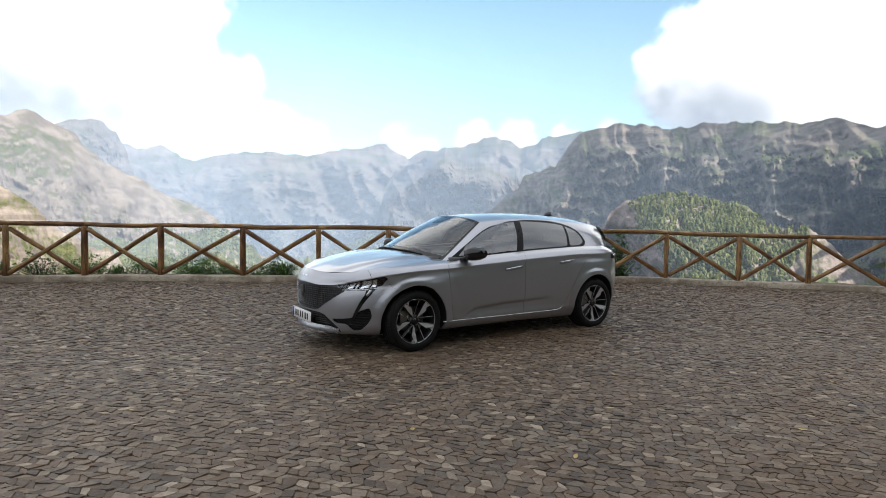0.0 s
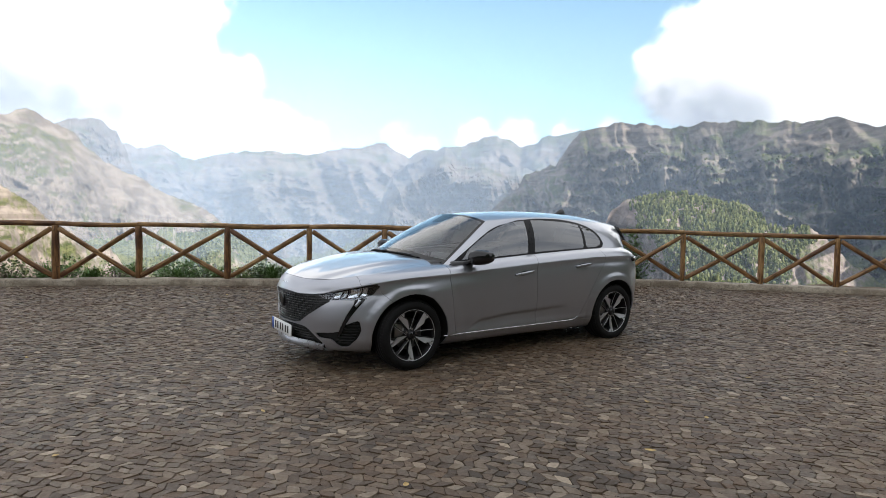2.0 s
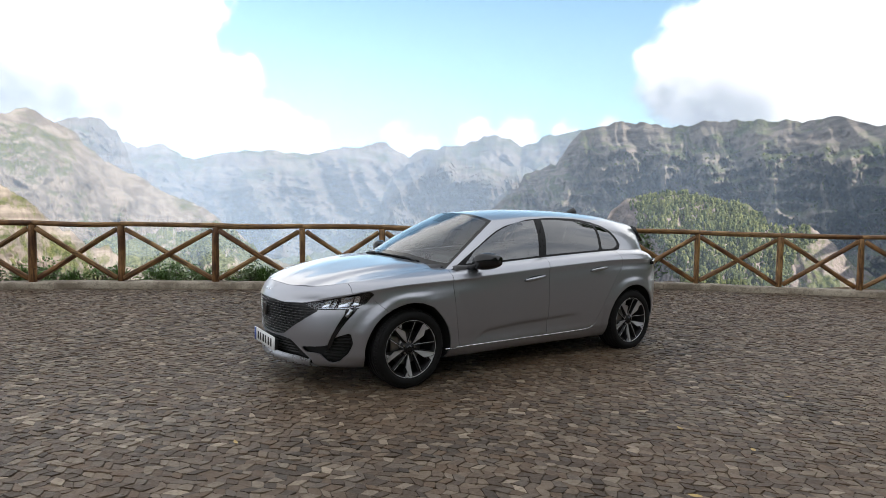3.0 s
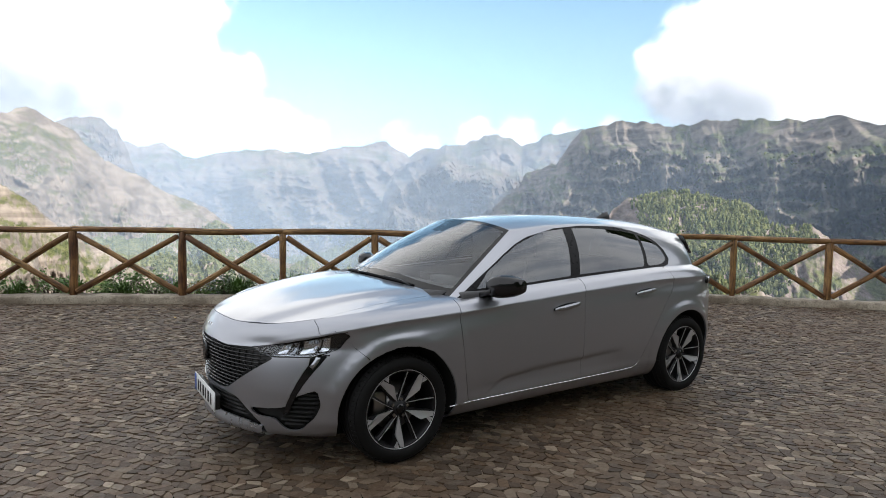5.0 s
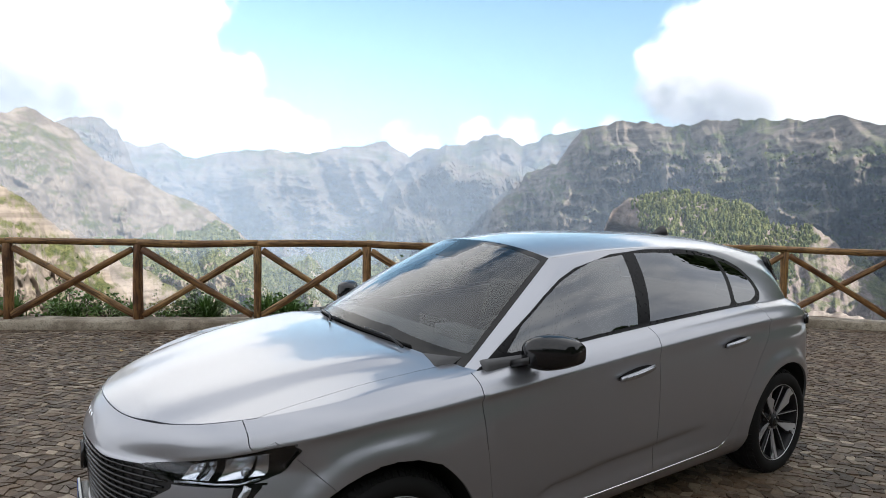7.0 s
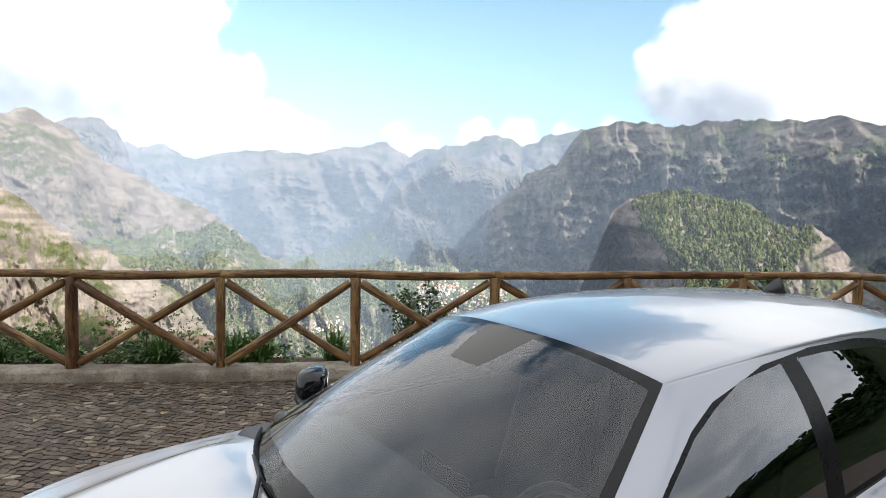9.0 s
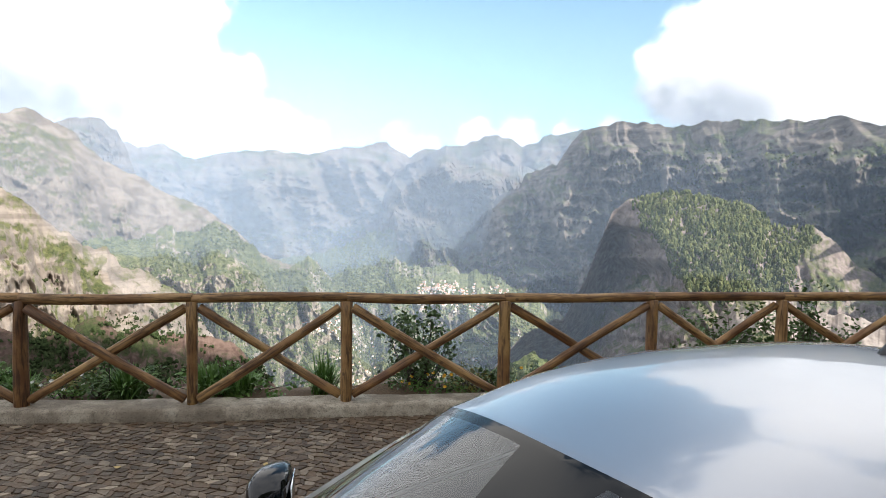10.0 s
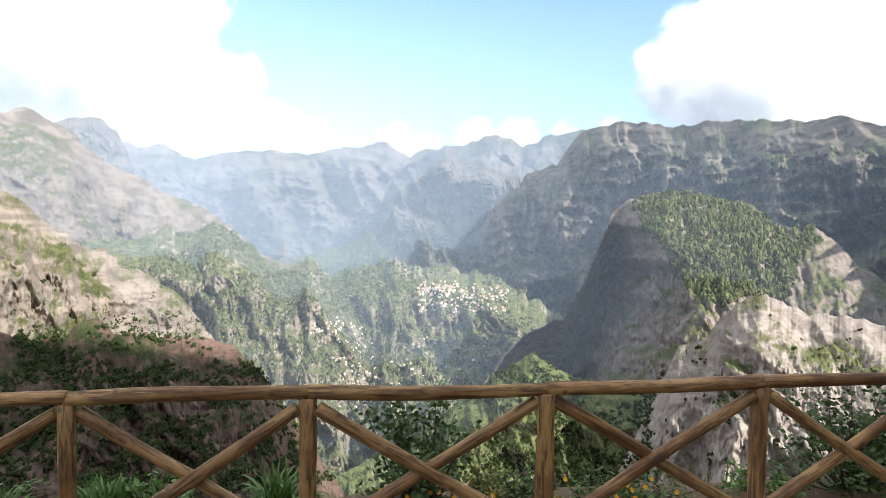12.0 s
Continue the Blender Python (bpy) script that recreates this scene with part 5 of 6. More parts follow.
skin = Skin(screen)
skin.cut(screen_border)
got["windscreen"] = skin.take(screen_border)
got["border"] = skin.rest()
tail_glass = polygon([(-0.3, 1.25), (0.40, 1.22), (0.54, 1.05), (0.5, 1.02), (-0.3, 1.03)], 1, 2)
skin = Skin(tail_face)
skin.cut(tail_glass)
got["tail_glass"] = skin.take(tail_glass)
got["tailgate"] = skin.rest()
got["roof"] = Skin(roof).rest()

both = lambda key: join(got[key], mirrored(got[key]))
panel("bonnet", both("bonnet"), PAINT, car)
panel("front_bumper", both("bumper_f"), PAINT, car)
panel("rear_bumper", both("bumper_r"), PAINT, car)
panel("roof_panel", join(both("roof")), PAINT, car, 0.0)
panel("tailgate", both("tailgate"), PAINT, car)
panel("rear_window", both("tail_glass"), PRIVACY, car, 0.0)
windscreen = panel("windscreen", both("windscreen"), WINDSCREEN, car, 0.0)
panel("windscreen_border", both("border"), FRIT, windscreen, 0.0)
panel("cowl", got["cowl"], SATIN_BLACK, car, 0.02, 0.0)
panel("cowl", mirrored(got["cowl"]), SATIN_BLACK, car, 0.02, 0.0)
lip_pts, lip_faces = both("splitter")
lip_pts = [(x + 0.3 * (0.258 - z), y, z) for x, y, z in lip_pts]
panel("splitter", (lip_pts, lip_faces), SATIN_SILVER, car, label="satin silver lower lip", push=0.004)
doors = {}
for side, pick in (("l", lambda k: got[k]), ("r", lambda k: mirrored(got[k]))):
    panel("wing", pick("wing"), PAINT, car)
    panel("quarter_panel", join(pick("quarter"), pick("pillar")), PAINT, car)
    doors[side] = [panel("front_door", pick("door_f"), PAINT, car), panel("rear_door", pick("door_r"), PAINT, car)]
    panel("sill", pick("sill"), PAINT, car, 0.01, 0.0)
    panel("tail_lamp", pick("tail"), TAIL_RED, car, 0.01, 0.001)
    panel("window_frame", pick("frame"), FRAME_BLACK, car, 0.004, 0.0)
    panel("door_window", pick("pane_f"), FRONT_GLASS, doors[side][0], 0.004, 0.0, "clear side window glass")
    panel("door_window", pick("pane_r"), PRIVACY, doors[side][1], 0.004, 0.0, "dark tinted window glass")
    panel("quarter_window", pick("pane_q"), PRIVACY, car, 0.004, 0.0)


def box(size, at=(0, 0, 0), bevel=0.0, segs=2, turn=None):
    bm = bmesh.new()
    bmesh.ops.create_cube(bm, size=1.0)
    bmesh.ops.scale(bm, verts=bm.verts[:], vec=size)
    if bevel:
        bmesh.ops.bevel(bm, geom=bm.edges[:], offset=bevel, segments=segs, profile=0.6, affect="EDGES")
    m = Matrix.Translation(at) @ (turn.to_4x4() if turn else Matrix.Identity(4))
    bmesh.ops.transform(bm, matrix=m, verts=bm.verts[:])
    return bm


def lathe(profile, n=64, axis="Y"):
    """Turn (radius, offset) pairs round the wheel's axle."""
    bm = bmesh.new()
    rings = []
    for r, o in profile:
        rings.append([bm.verts.new((r * math.cos(6.28318 * k / n), o, r * math.sin(6.28318 * k / n))) for k in range(n)])
    for a, b in zip(rings, rings[1:]):
        for k in range(n):
            bm.faces.new((a[k], a[(k + 1) % n], b[(k + 1) % n], b[k]))
    return bm


def inner_shell():
    """Dark inner body seen in the gaps and behind the openings."""
    shrink = flank.copy()
    shrink[..., 1] *= 0.955
    shrink[..., 0] *= 0.978
    hood = bonnet.copy()
    hood[..., 2] -= 0.035
    hood[..., 0] -= 0.02
    hood[..., 1] *= 0.97
    s = Skin(shrink[:-2])
    wide = lambda p: np.minimum(np.hypot(p[:, 0] - WHEEL_X, p[:, 2] - WHEEL_Z), np.hypot(p[:, 0] + WHEEL_X, p[:, 2] - WHEEL_Z)) - ARCH_R - 0.01
    s.cut(wide)
    s.take(wide)
    data = join(s.rest(), Skin(hood).rest())
    panel("inner_body", join(data, mirrored(data)), MATT_BLACK, car, 0.0)
    lining = roof.copy()
    lining[..., 2] -= 0.03
    data = Skin(lining).rest()
    panel("headliner", join(data, mirrored(data)), HEADLINER, car, 0.0)
    bm = bmesh.new()
    xs = np.linspace(-1.70, 1.72, 30)
    rows = [[bm.verts.new((x, y, 0.19)) for y in (-0.74, -0.4, 0.4, 0.74)] for x in xs]
    for a, b in zip(rows, rows[1:]):
        for k in range(3):
            bm.faces.new((a[k], a[k + 1], b[k + 1], b[k]))
    part("underbody", bm, MATT_BLACK, car)


inner_shell()

# --- wheels ---
def blade(points, depth, top, mat, parent, name, label=""):
    """A spoke piece: outline in the wheel's plane (radius, across), raised to the offsets in top."""
    bm = bmesh.new()
    lo = [bm.verts.new((p[0], o - depth, p[1])) for p, o in zip(points, top)]
    hi = [bm.verts.new((p[0], o, p[1])) for p, o in zip(points, top)]
    bm.faces.new(hi)
    n = len(points)
    for k in range(n):
        bm.faces.new((hi[k], lo[k], lo[(k + 1) % n], hi[(k + 1) % n]))
    return bm


def build_wheel():
    wheel = new("wheel")
    wheel.parent = car
    half = 0.1125
    tyre = [(0.228, half - 0.012), (0.234, half - 0.002), (0.245, half + 0.006), (0.262, half + 0.0095), (0.285, half + 0.006), (0.300, half - 0.006), (0.311, half - 0.022)]
    for g in (0.068, 0.026, -0.026, -0.068):
        tyre += [(0.3165, g + 0.006), (0.310, g + 0.004), (0.310, g - 0.004), (0.3168, g - 0.006)]
    tyre += [(0.311, -half + 0.022), (0.295, -half), (0.262, -half - 0.008), (0.228, -half + 0.012)]
    t = part("tyre", lathe(tyre, 96), RUBBER, wheel)
    # tread blocks at the shoulder
    bm = bmesh.new()
    for k in range(70):
        a = 6.28318 * k / 70
        b = box((0.008, 0.030, 0.0185), (0, 0, 0))
        bmesh.ops.transform(b, matrix=Matrix.Rotation(a, 4, "Y") @ Matrix.Translation((0.3095, half - 0.020, 0)) @ Matrix.Rotation(0.5, 4, "Z"), verts=b.verts[:])
        me = bpy.data.meshes.new("block")
        b.to_mesh(me)
        b.free()
        bm.from_mesh(me)
        bpy.data.meshes.remove(me)
    part("tread", bm, RUBBER, t, smooth=False)
    rim = part("rim", lathe([(0.231, half - 0.010), (0.226, half - 0.006), (0.221, half - 0.010), (0.214, half - 0.028), (0.205, half - 0.06), (0.20, -0.08), (0.05, -0.085)], 72), DARK_ALLOY, wheel)
    part("rim_edge", lathe([(0.2315, half - 0.011), (0.2305, half - 0.0035), (0.2280, half - 0.0038), (0.2270, half - 0.0075)], 72), ALLOY, rim, "bright machined rim edge")
    part("brake_disc", lathe([(0.145, 0.004), (0.145, 0.012), (0.08, 0.012), (0.078, 0.03), (0.02, 0.032)], 48), STEEL, wheel)
    cal = box((0.085, 0.06, 0.16), (0.115, 0.02, 0.03), 0.015)
    part("brake_caliper", cal, STEEL, wheel)
    hub = lathe([(0.075, half - 0.062), (0.066, half - 0.046), (0.040, half - 0.038), (0.036, half - 0.030), (0.030, half - 0.027), (0.002, half - 0.026)], 40)
    part("hub", hub, DARK_ALLOY, rim)
    part("centre_cap", lathe([(0.029, half - 0.029), (0.028, half - 0.0235), (0.002, half - 0.0225)], 32), GLOSS_BLACK, rim)
    for k in range(5):
        a = 6.28318 * k / 5 + 1.40
        turn = Matrix.Rotation(a, 4, "Y")
        o0, o1, o2 = half - 0.034, half - 0.020, half - 0.0065
        # a dark web, a broad machined kite on one arm and a thin machined edge on the other
        body = blade([(0.040, -0.017), (0.120, -0.034), (0.216, -0.060), (0.222, 0.016), (0.120, 0.006), (0.040, 0.012)], 0.030, [o0 - 0.010, o1 - 0.010, o2 - 0.010, o2 - 0.010, o1 - 0.010, o0 - 0.010], None, None, "")
        face_ = blade([(0.046, 0.000), (0.132, -0.030), (0.2165, -0.056), (0.2215, -0.032), (0.152, 0.014), (0.10, 0.008)], 0.012, [o0, o1 - 0.004, o2 - 0.001, o2, o2 - 0.003, o1 - 0.003], None, None, "")
        tab = blade([(0.190, -0.006), (0.2225, -0.022), (0.2240, 0.010)], 0.008, [o2 - 0.004, o2 - 0.0005, o2 - 0.0005], None, None, "")
        edge = blade([(0.046, 0.0125), (0.110, 0.0650), (0.177, 0.1260), (0.1795, 0.1225), (0.1120, 0.0620), (0.047, 0.0095)], 0.004, [o0 - 0.004, o1 - 0.002, o2, o2, o1 - 0.002, o0 - 0.004], None, None, "")
        facet = blade([(0.046, 0.020), (0.108, 0.076), (0.170, 0.136), (0.176, 0.1260), (0.110, 0.0660), (0.046, 0.014)], 0.020, [o0 - 0.016, o1 - 0.016, o2 - 0.016, o2 - 0.008, o1 - 0.010, o0 - 0.012], None, None, "")
        for nm, bm_, mt, lb in (("spoke", body, DARK_ALLOY, ""), ("spoke_face", face_, ALLOY, "machined silver spoke face"), ("spoke_tab", tab, ALLOY, ""), ("spoke_edge", edge, ALLOY, ""), ("spoke_web", facet, DARK_ALLOY, "")):
            bmesh.ops.transform(bm_, matrix=turn, verts=bm_.verts[:])
            part(nm, bm_, mt, rim, lb, smooth=False)
    for k in range(5):
        a = 6.28318 * (k + 0.5) / 5 + 1.4
        bm_ = bmesh.new()
        bmesh.ops.create_cone(bm_, cap_ends=True, segments=6, radius1=0.010, radius2=0.009, depth=0.02,
                              matrix=Matrix.Translation((0.052 * math.cos(a), half - 0.045, -0.052 * math.sin(a))) @ Matrix.Rotation(radians(90), 4, "X"))
        part("wheel_bolt", bm_, STEEL, rim, smooth=False)
    return wheel


first = build_wheel()
first.matrix_basis = pose(WHEEL_X, 0.782, WHEEL_Z)
for wx, wy, turn, roll in ((-WHEEL_X, 0.782, 0, 0), (WHEEL_X, -0.782, 180, 40), (-WHEEL_X, -0.782, 180, 75)):
    copy_thing(first, pose(wx, wy, WHEEL_Z, 0, roll, turn))

# --- fittings of the car ---
from mathutils.bvhtree import BVHTree


def tree_of(grid):
    return BVHTree.FromPolygons([tuple(p) for p in grid.reshape(-1, 3)], grid_faces(grid.shape[0], grid.shape[1]))


FLANK_TREE, BONNET_TREE, SCREEN_TREE, ROOF_TREE = tree_of(flank), tree_of(bonnet), tree_of(screen), tree_of(roof)


def on_side(x, z):
    hit = FLANK_TREE.ray_cast(Vector((x, 2.0, z)), Vector((0, -1, 0)))
    return hit[0], (hit[1] if hit[1].y > 0 else -hit[1])


def on_face(y, z):
    hit = FLANK_TREE.ray_cast(Vector((3.0, max(abs(y), 0.003), z)), Vector((-1, 0, 0)))
    p, n = hit[0].copy(), hit[1].copy()
    if n.x < 0:
        n = -n
    if y < 0:
        p.y, n.y = -p.y, -n.y
    return p, n


def on_top(tree, x, y):
    hit = tree.ray_cast(Vector((x, max(abs(y), 0.003), 3.0)), Vector((0, 0, -1)))
    p, n = hit[0].copy(), hit[1].copy()
    if n.z < 0:
        n = -n
    if y < 0:
        p.y, n.y = -p.y, -n.y
    return p, n


def ribbon(rows):
    """A bar from cross-section rings (lists of points), closed at both ends."""
    bm = bmesh.new()
    rings = [[bm.verts.new(p) for p in r] for r in rows]
    n = len(rings[0])
    for a, b in zip(rings, rings[1:]):
        for k in range(n):
            bm.faces.new((a[k], a[(k + 1) % n], b[(k + 1) % n], b[k]))
    bm.faces.new(rings[0])
    bm.faces.new(rings[-1][::-1])
    return bm


def strip_on(points, normals, half, proud, depth, up=Vector((0, 0, 1))):
    """A thin bar laid along points of a surface."""
    rows = []
    for i, (p, n) in enumerate(zip(points, normals)):
        d = (points[min(i + 1, len(points) - 1)] - points[max(i - 1, 0)]).normalized()
        a = n.cross(d).normalized()
        rows.append([p + a * half - n * depth, p + a * half * 0.8 + n * proud, p - a * half * 0.8 + n * proud, p - a * half - n * depth])
    return ribbon(rows)


def flip(bm, s):
    if s < 0:
        bmesh.ops.scale(bm, verts=bm.verts[:], vec=(1, -1, 1))
        bmesh.ops.reverse_faces(bm, faces=bm.faces[:])
    return bm


# wheel wells, kept just inside the panels
for wx in (WHEEL_X, -WHEEL_X):
    for s in (1, -1):
        bm = bmesh.new()
        n, rows = 40, [[], [], [], []]
        for a in np.linspace(-0.28, 3.42, n):
            x, z = wx + (ARCH_R + 0.004) * math.cos(a), WHEEL_Z + (ARCH_R + 0.004) * math.sin(a)
            reach = on_side(wx + (ARCH_R + 0.012) * math.cos(a), max(0.21, WHEEL_Z + (ARCH_R + 0.012) * math.sin(a)))[0].y - 0.010
            for row, y in zip(rows, (reach, reach - 0.03, 0.6, 0.5)):
                row.append(bm.verts.new((x, s * y, z)))
        for a, b in zip(rows, rows[1:]):
            for k in range(n - 1):
                bm.faces.new((a[k], a[k + 1], b[k + 1], b[k]))
        bm.faces.new(rows[-1])
        part("wheel_arch_liner", bm, MATT_BLACK, car)

# recessed dark openings with their bars
def opening(key, name, mat, back, label=""):
    pts, faces = both(key)
    ob = panel(name, (pts, faces), mat, car, 0.0)
    for v in ob.data.vertices:
        v.co.x -= back
    return tagged(ob, label) if label else ob


grille = opening("grille", "grille", SATIN_BLACK, 0.022, "black grille with fine horizontal bars")
outline = {0.425: 0.305, 0.47: 0.375, 0.51: 0.43, 0.56: 0.495, 0.60: 0.545, 0.63: 0.56, 0.66: 0.555}
zk, yk = list(outline), list(outline.values())
BAR = plain("grille_bar_black", (0.014, 0.014, 0.015), 0.25, 0.0, 0.1, 50.0)
for k in range(12):
    z = 0.420 + k * 0.0215
    reach = float(np.interp(z, zk, yk)) - 0.012
    seg = np.linspace(-reach, reach, 33)
    rows = []
    for y in seg:
        p, n = on_face(float(y), z)
        rows.append([p - n * 0.020 + Vector((0, 0, 0.0035)), p - n * 0.006 + Vector((0, 0, 0.003)), p - n * 0.004 + Vector((0, 0, -0.002)), p - n * 0.020 + Vector((0, 0, -0.004))])
    part("grille_bar", ribbon(rows), BAR, grille)
for y in np.linspace(-0.5, 0.5, 25):
    lo = float(np.interp(abs(y), yk, zk)) if abs(y) > 0.3 else 0.412
    pts = [on_face(float(y) + 0.02 * (z - 0.5), float(z)) for z in np.linspace(lo, 0.665, 8)]
    rows = [[p - n * 0.020 + Vector((0, 0.002, 0)), p - n * 0.012 + Vector((0, 0.0015, 0)), p - n * 0.012 - Vector((0, 0.0015, 0)), p - n * 0.020 - Vector((0, 0.002, 0))] for p, n in pts]
    part("grille_rib", ribbon(rows), SATIN_BLACK, grille)
BADGE = plain("badge_dark_metal", (0.06, 0.06, 0.062), 0.25, 0.8, 0.2, 60.0)
shape = [(-0.034, 0.050), (0.0, 0.056), (0.034, 0.050), (0.036, 0.0), (0.024, -0.038), (0.0, -0.056), (-0.024, -0.038), (-0.036, 0.0)]
p0, n0 = on_face(0.0, 0.575)
rows = [[p0 + Vector((dx, a * s, b * s)) for a, b in shape] for dx, s in ((-0.012, 1.0), (0.006, 1.0), (0.011, 0.93), (0.009, 0.86), (0.0105, 0.6), (0.012, 0.3))]
part("shield_badge", ribbon(rows), BADGE, grille)
for k in range(3):                   # lettering on the nose, as plain bars
    y = (k - 1) * 0.042
    p, n = on_face(y, 0.745)
    b = box((0.004, 0.030, 0.016), (0, 0, 0), 0.002, 1)
    bmesh.ops.transform(b, matrix=Matrix.Translation(p + n * 0.001) @ n.to_track_quat("X", "Z").to_matrix().to_4x4(), verts=b.verts[:])
    part("nose_lettering", b, CHROME, car)

mouth = opening("mouth", "lower_intake", MATT_BLACK, 0.03)
for k in range(6):
    z = 0.272 + k * 0.022
    reach = float(np.interp(z, [0.215, 0.285, 0.375], [0.49, 0.43, 0.34])) - 0.02
    rows = []
    for y in np.linspace(-reach, reach, 21):
        p, n = on_face(float(y), z)
        rows.append([p - n * 0.035 + Vector((0, 0, 0.006)), p - n * 0.018 + Vector((0, 0, 0.004)), p - n * 0.018 - Vector((0, 0, 0.004)), p - n * 0.035 - Vector((0, 0, 0.006))])
    part("intake_bar", ribbon(rows), SATIN_BLACK, mouth)

for s in (1, -1):
    pick = (lambda k: got[k]) if s > 0 else (lambda k: mirrored(got[k]))
    inlet = panel("corner_intake", pick("inlet"), MATT_BLACK, car, 0.0)
    for v in inlet.data.vertices:
        v.co -= Vector((0.030, s * 0.012, 0))
    for k in range(8):
        z = 0.262 + k * 0.0255
        lo = float(np.interp(z, [0.23, 0.29, 0.36, 0.47], [0.655, 0.625, 0.66, 0.755]))
        hi = float(np.interp(z, [0.23, 0.30, 0.39, 0.47], [0.69, 0.745, 0.773, 0.776]))
        if hi - lo < 0.03:
            continue
        rows = []
        for y in np.linspace(lo, hi, 9):
            p, n = on_face(s * float(y), z)
            rows.append([p - n * 0.03 + Vector((0, 0, 0.007)), p - n * 0.008 + Vector((0, 0, 0.002)), p - n * 0.010 - Vector((0, 0, 0.004)), p - n * 0.03 - Vector((0, 0, 0.006))])
        part("intake_bar", ribbon(rows), MATT_BLACK, inlet)
    fang = panel("light_fang", pick("fang"), GLOSS_BLACK, car, 0.01, 0.0008, "gloss black daytime light strip", 0.001)
    pts = [on_face(s * y, z) for y, z in ((0.752, 0.648), (0.752, 0.63), (0.748, 0.61), (0.742, 0.59))]
    part("light_guide", strip_on([p + n * 0.003 for p, n in pts], [n for p, n in pts], 0.014, 0.002, 0.004), SATIN_SILVER, fang, "pale light guide")
    lamp = panel("headlamp", pick("headlamp"), LAMP_GLASS, car, 0.006, 0.0012, "slim headlamp under clear glass")
    back = panel("lamp_housing", pick("headlamp"), GLOSS_BLACK, lamp, 0.0)
    for v in back.data.vertices:
        v.co -= Vector((0.026, s * 0.020, 0.0))
    for y0, y1 in ((0.598, 0.672), (0.692, 0.775)):
        rows_v = []
        for z_f in np.linspace(0, 1, 7):
            row = []
            for y_f in np.linspace(0, 1, 9):
                y = y0 + (y1 - y0) * y_f + 0.012 * (z_f - 0.5)
                zl = float(np.interp(y, [0.598, 0.70, 0.78], [0.653, 0.662, 0.685]))
                zh = float(np.interp(y, [0.598, 0.70, 0.78], [0.695, 0.728, 0.752]))
                p, n = on_face(s * y, zl + (zh - zl) * z_f)
                dish = 0.010 * (1 - (2 * y_f - 1) ** 2) * (1 - (2 * z_f - 1) ** 2)
                row.append(p - n * (0.010 + dish))
            rows_v.append(row)
        g = np.array(rows_v)
        ob = mesh_object("reflector", g.reshape(-1, 3), grid_faces(7, 9), REFLECTOR, True, lamp)
        tagged(ob, "bright lamp reflector")
        p, n = on_face(s * (y0 + y1) / 2, 0.69)
        lens = bmesh.new()
        bmesh.ops.create_uvsphere(lens, u_segments=20, v_segments=12, radius=0.016, matrix=Matrix.Translation(p - n * 0.018))
        part("projector_lens", lens, CHROME, lamp)
        pr = [on_face(s * ((y0 + y1) / 2 + 0.004 * i), 0.66 + 0.012 * i) for i in range(7)]
        part("reflector_rib", strip_on([p - n * 0.008 for p, n in pr], [n for p, n in pr], 0.004, 0.002, 0.004), GLOSS_BLACK, lamp)
    pts = [on_face(s * y, z) for y, z in ((0.575, 0.642), (0.62, 0.648), (0.68, 0.650), (0.735, 0.653), (0.765, 0.672))]
    part("light_guide", strip_on([p - n * 0.006 for p, n in pts], [n for p, n in pts], 0.004, 0.002, 0.004), REFLECTOR, lamp)

    # bright strip along the sill that turns up behind the rear door
    zs = [(1.012, 0.279), (0.8, 0.279), (0.5, 0.279), (0.2, 0.279), (-0.1, 0.279), (-0.4, 0.280), (-0.62, 0.281), (-0.70, 0.284), (-0.740, 0.294), (-0.765, 0.312)]
    pts = [on_side(x, z) for x, z in zs]
    bm = strip_on([p for p, n in pts], [n for p, n in pts], 0.0035, 0.003, 0.006)
    part("sill_strip", flip(bm, s), CHROME, car, "bright metal sill strip")

    # door handles, each over a flat black sheet painted in for the scoop's shade
    for door, (x0, z0, x1, z1) in zip(doors["l" if s > 0 else "r"], ((0.175, 0.806, -0.068, 0.833), (-0.685, 0.858, -0.912, 0.879))):
        rows, shade_rows = [], []
        for f in np.linspace(0, 1, 15):
            x, z = x0 + (x1 - x0) * f, z0 + (z1 - z0) * f
            p, n = on_side(x, z)
            out = 0.012 + 0.026 * math.sin(math.pi * (0.08 + 0.84 * f)) ** 0.6
            h = 0.017 * (0.45 + 0.55 * math.sin(math.pi * (0.06 + 0.88 * f)) ** 0.5)
            rows.append([p + n * (out - 0.010) + Vector((0, 0, h)), p + n * out + Vector((0, 0, h * 0.75)), p + n * (out + 0.003), p + n * out - Vector((0, 0, h * 0.75)), p + n * (out - 0.010) - Vector((0, 0, h))])
            w_ = 0.022 * math.sin(math.pi * (0.05 + 0.9 * f)) ** 0.6
            shade_rows.append([p + n * 0.0016 + Vector((0, 0, w_ * g)) for g in (1, 0.5, 0, -0.5, -1)])
        handle = part("handle", flip(ribbon(rows), s), PAINT, door, "painted pull handle with bright insert")
        ins = [[r[1] + (r[2] - r[1]) * 0.1 + Vector((0, 0.0022, -0.001)), r[2] + Vector((0, 0.0015, 0.006)), r[2] + Vector((0, 0.0015, 0.002)), r[2] + Vector((0, -0.002, 0.004))] for r in rows[1:-1]]
        part("handle_insert", flip(ribbon(ins), s), SATIN_SILVER, handle)
        g = np.array(shade_rows)
        ob = mesh_object("handle_recess", g.reshape(-1, 3) * np.array([1, s, 1]), grid_faces(15, 5), SATIN_BLACK, True, door)

    # door mirror
    housing = bmesh.new()
    rows = []
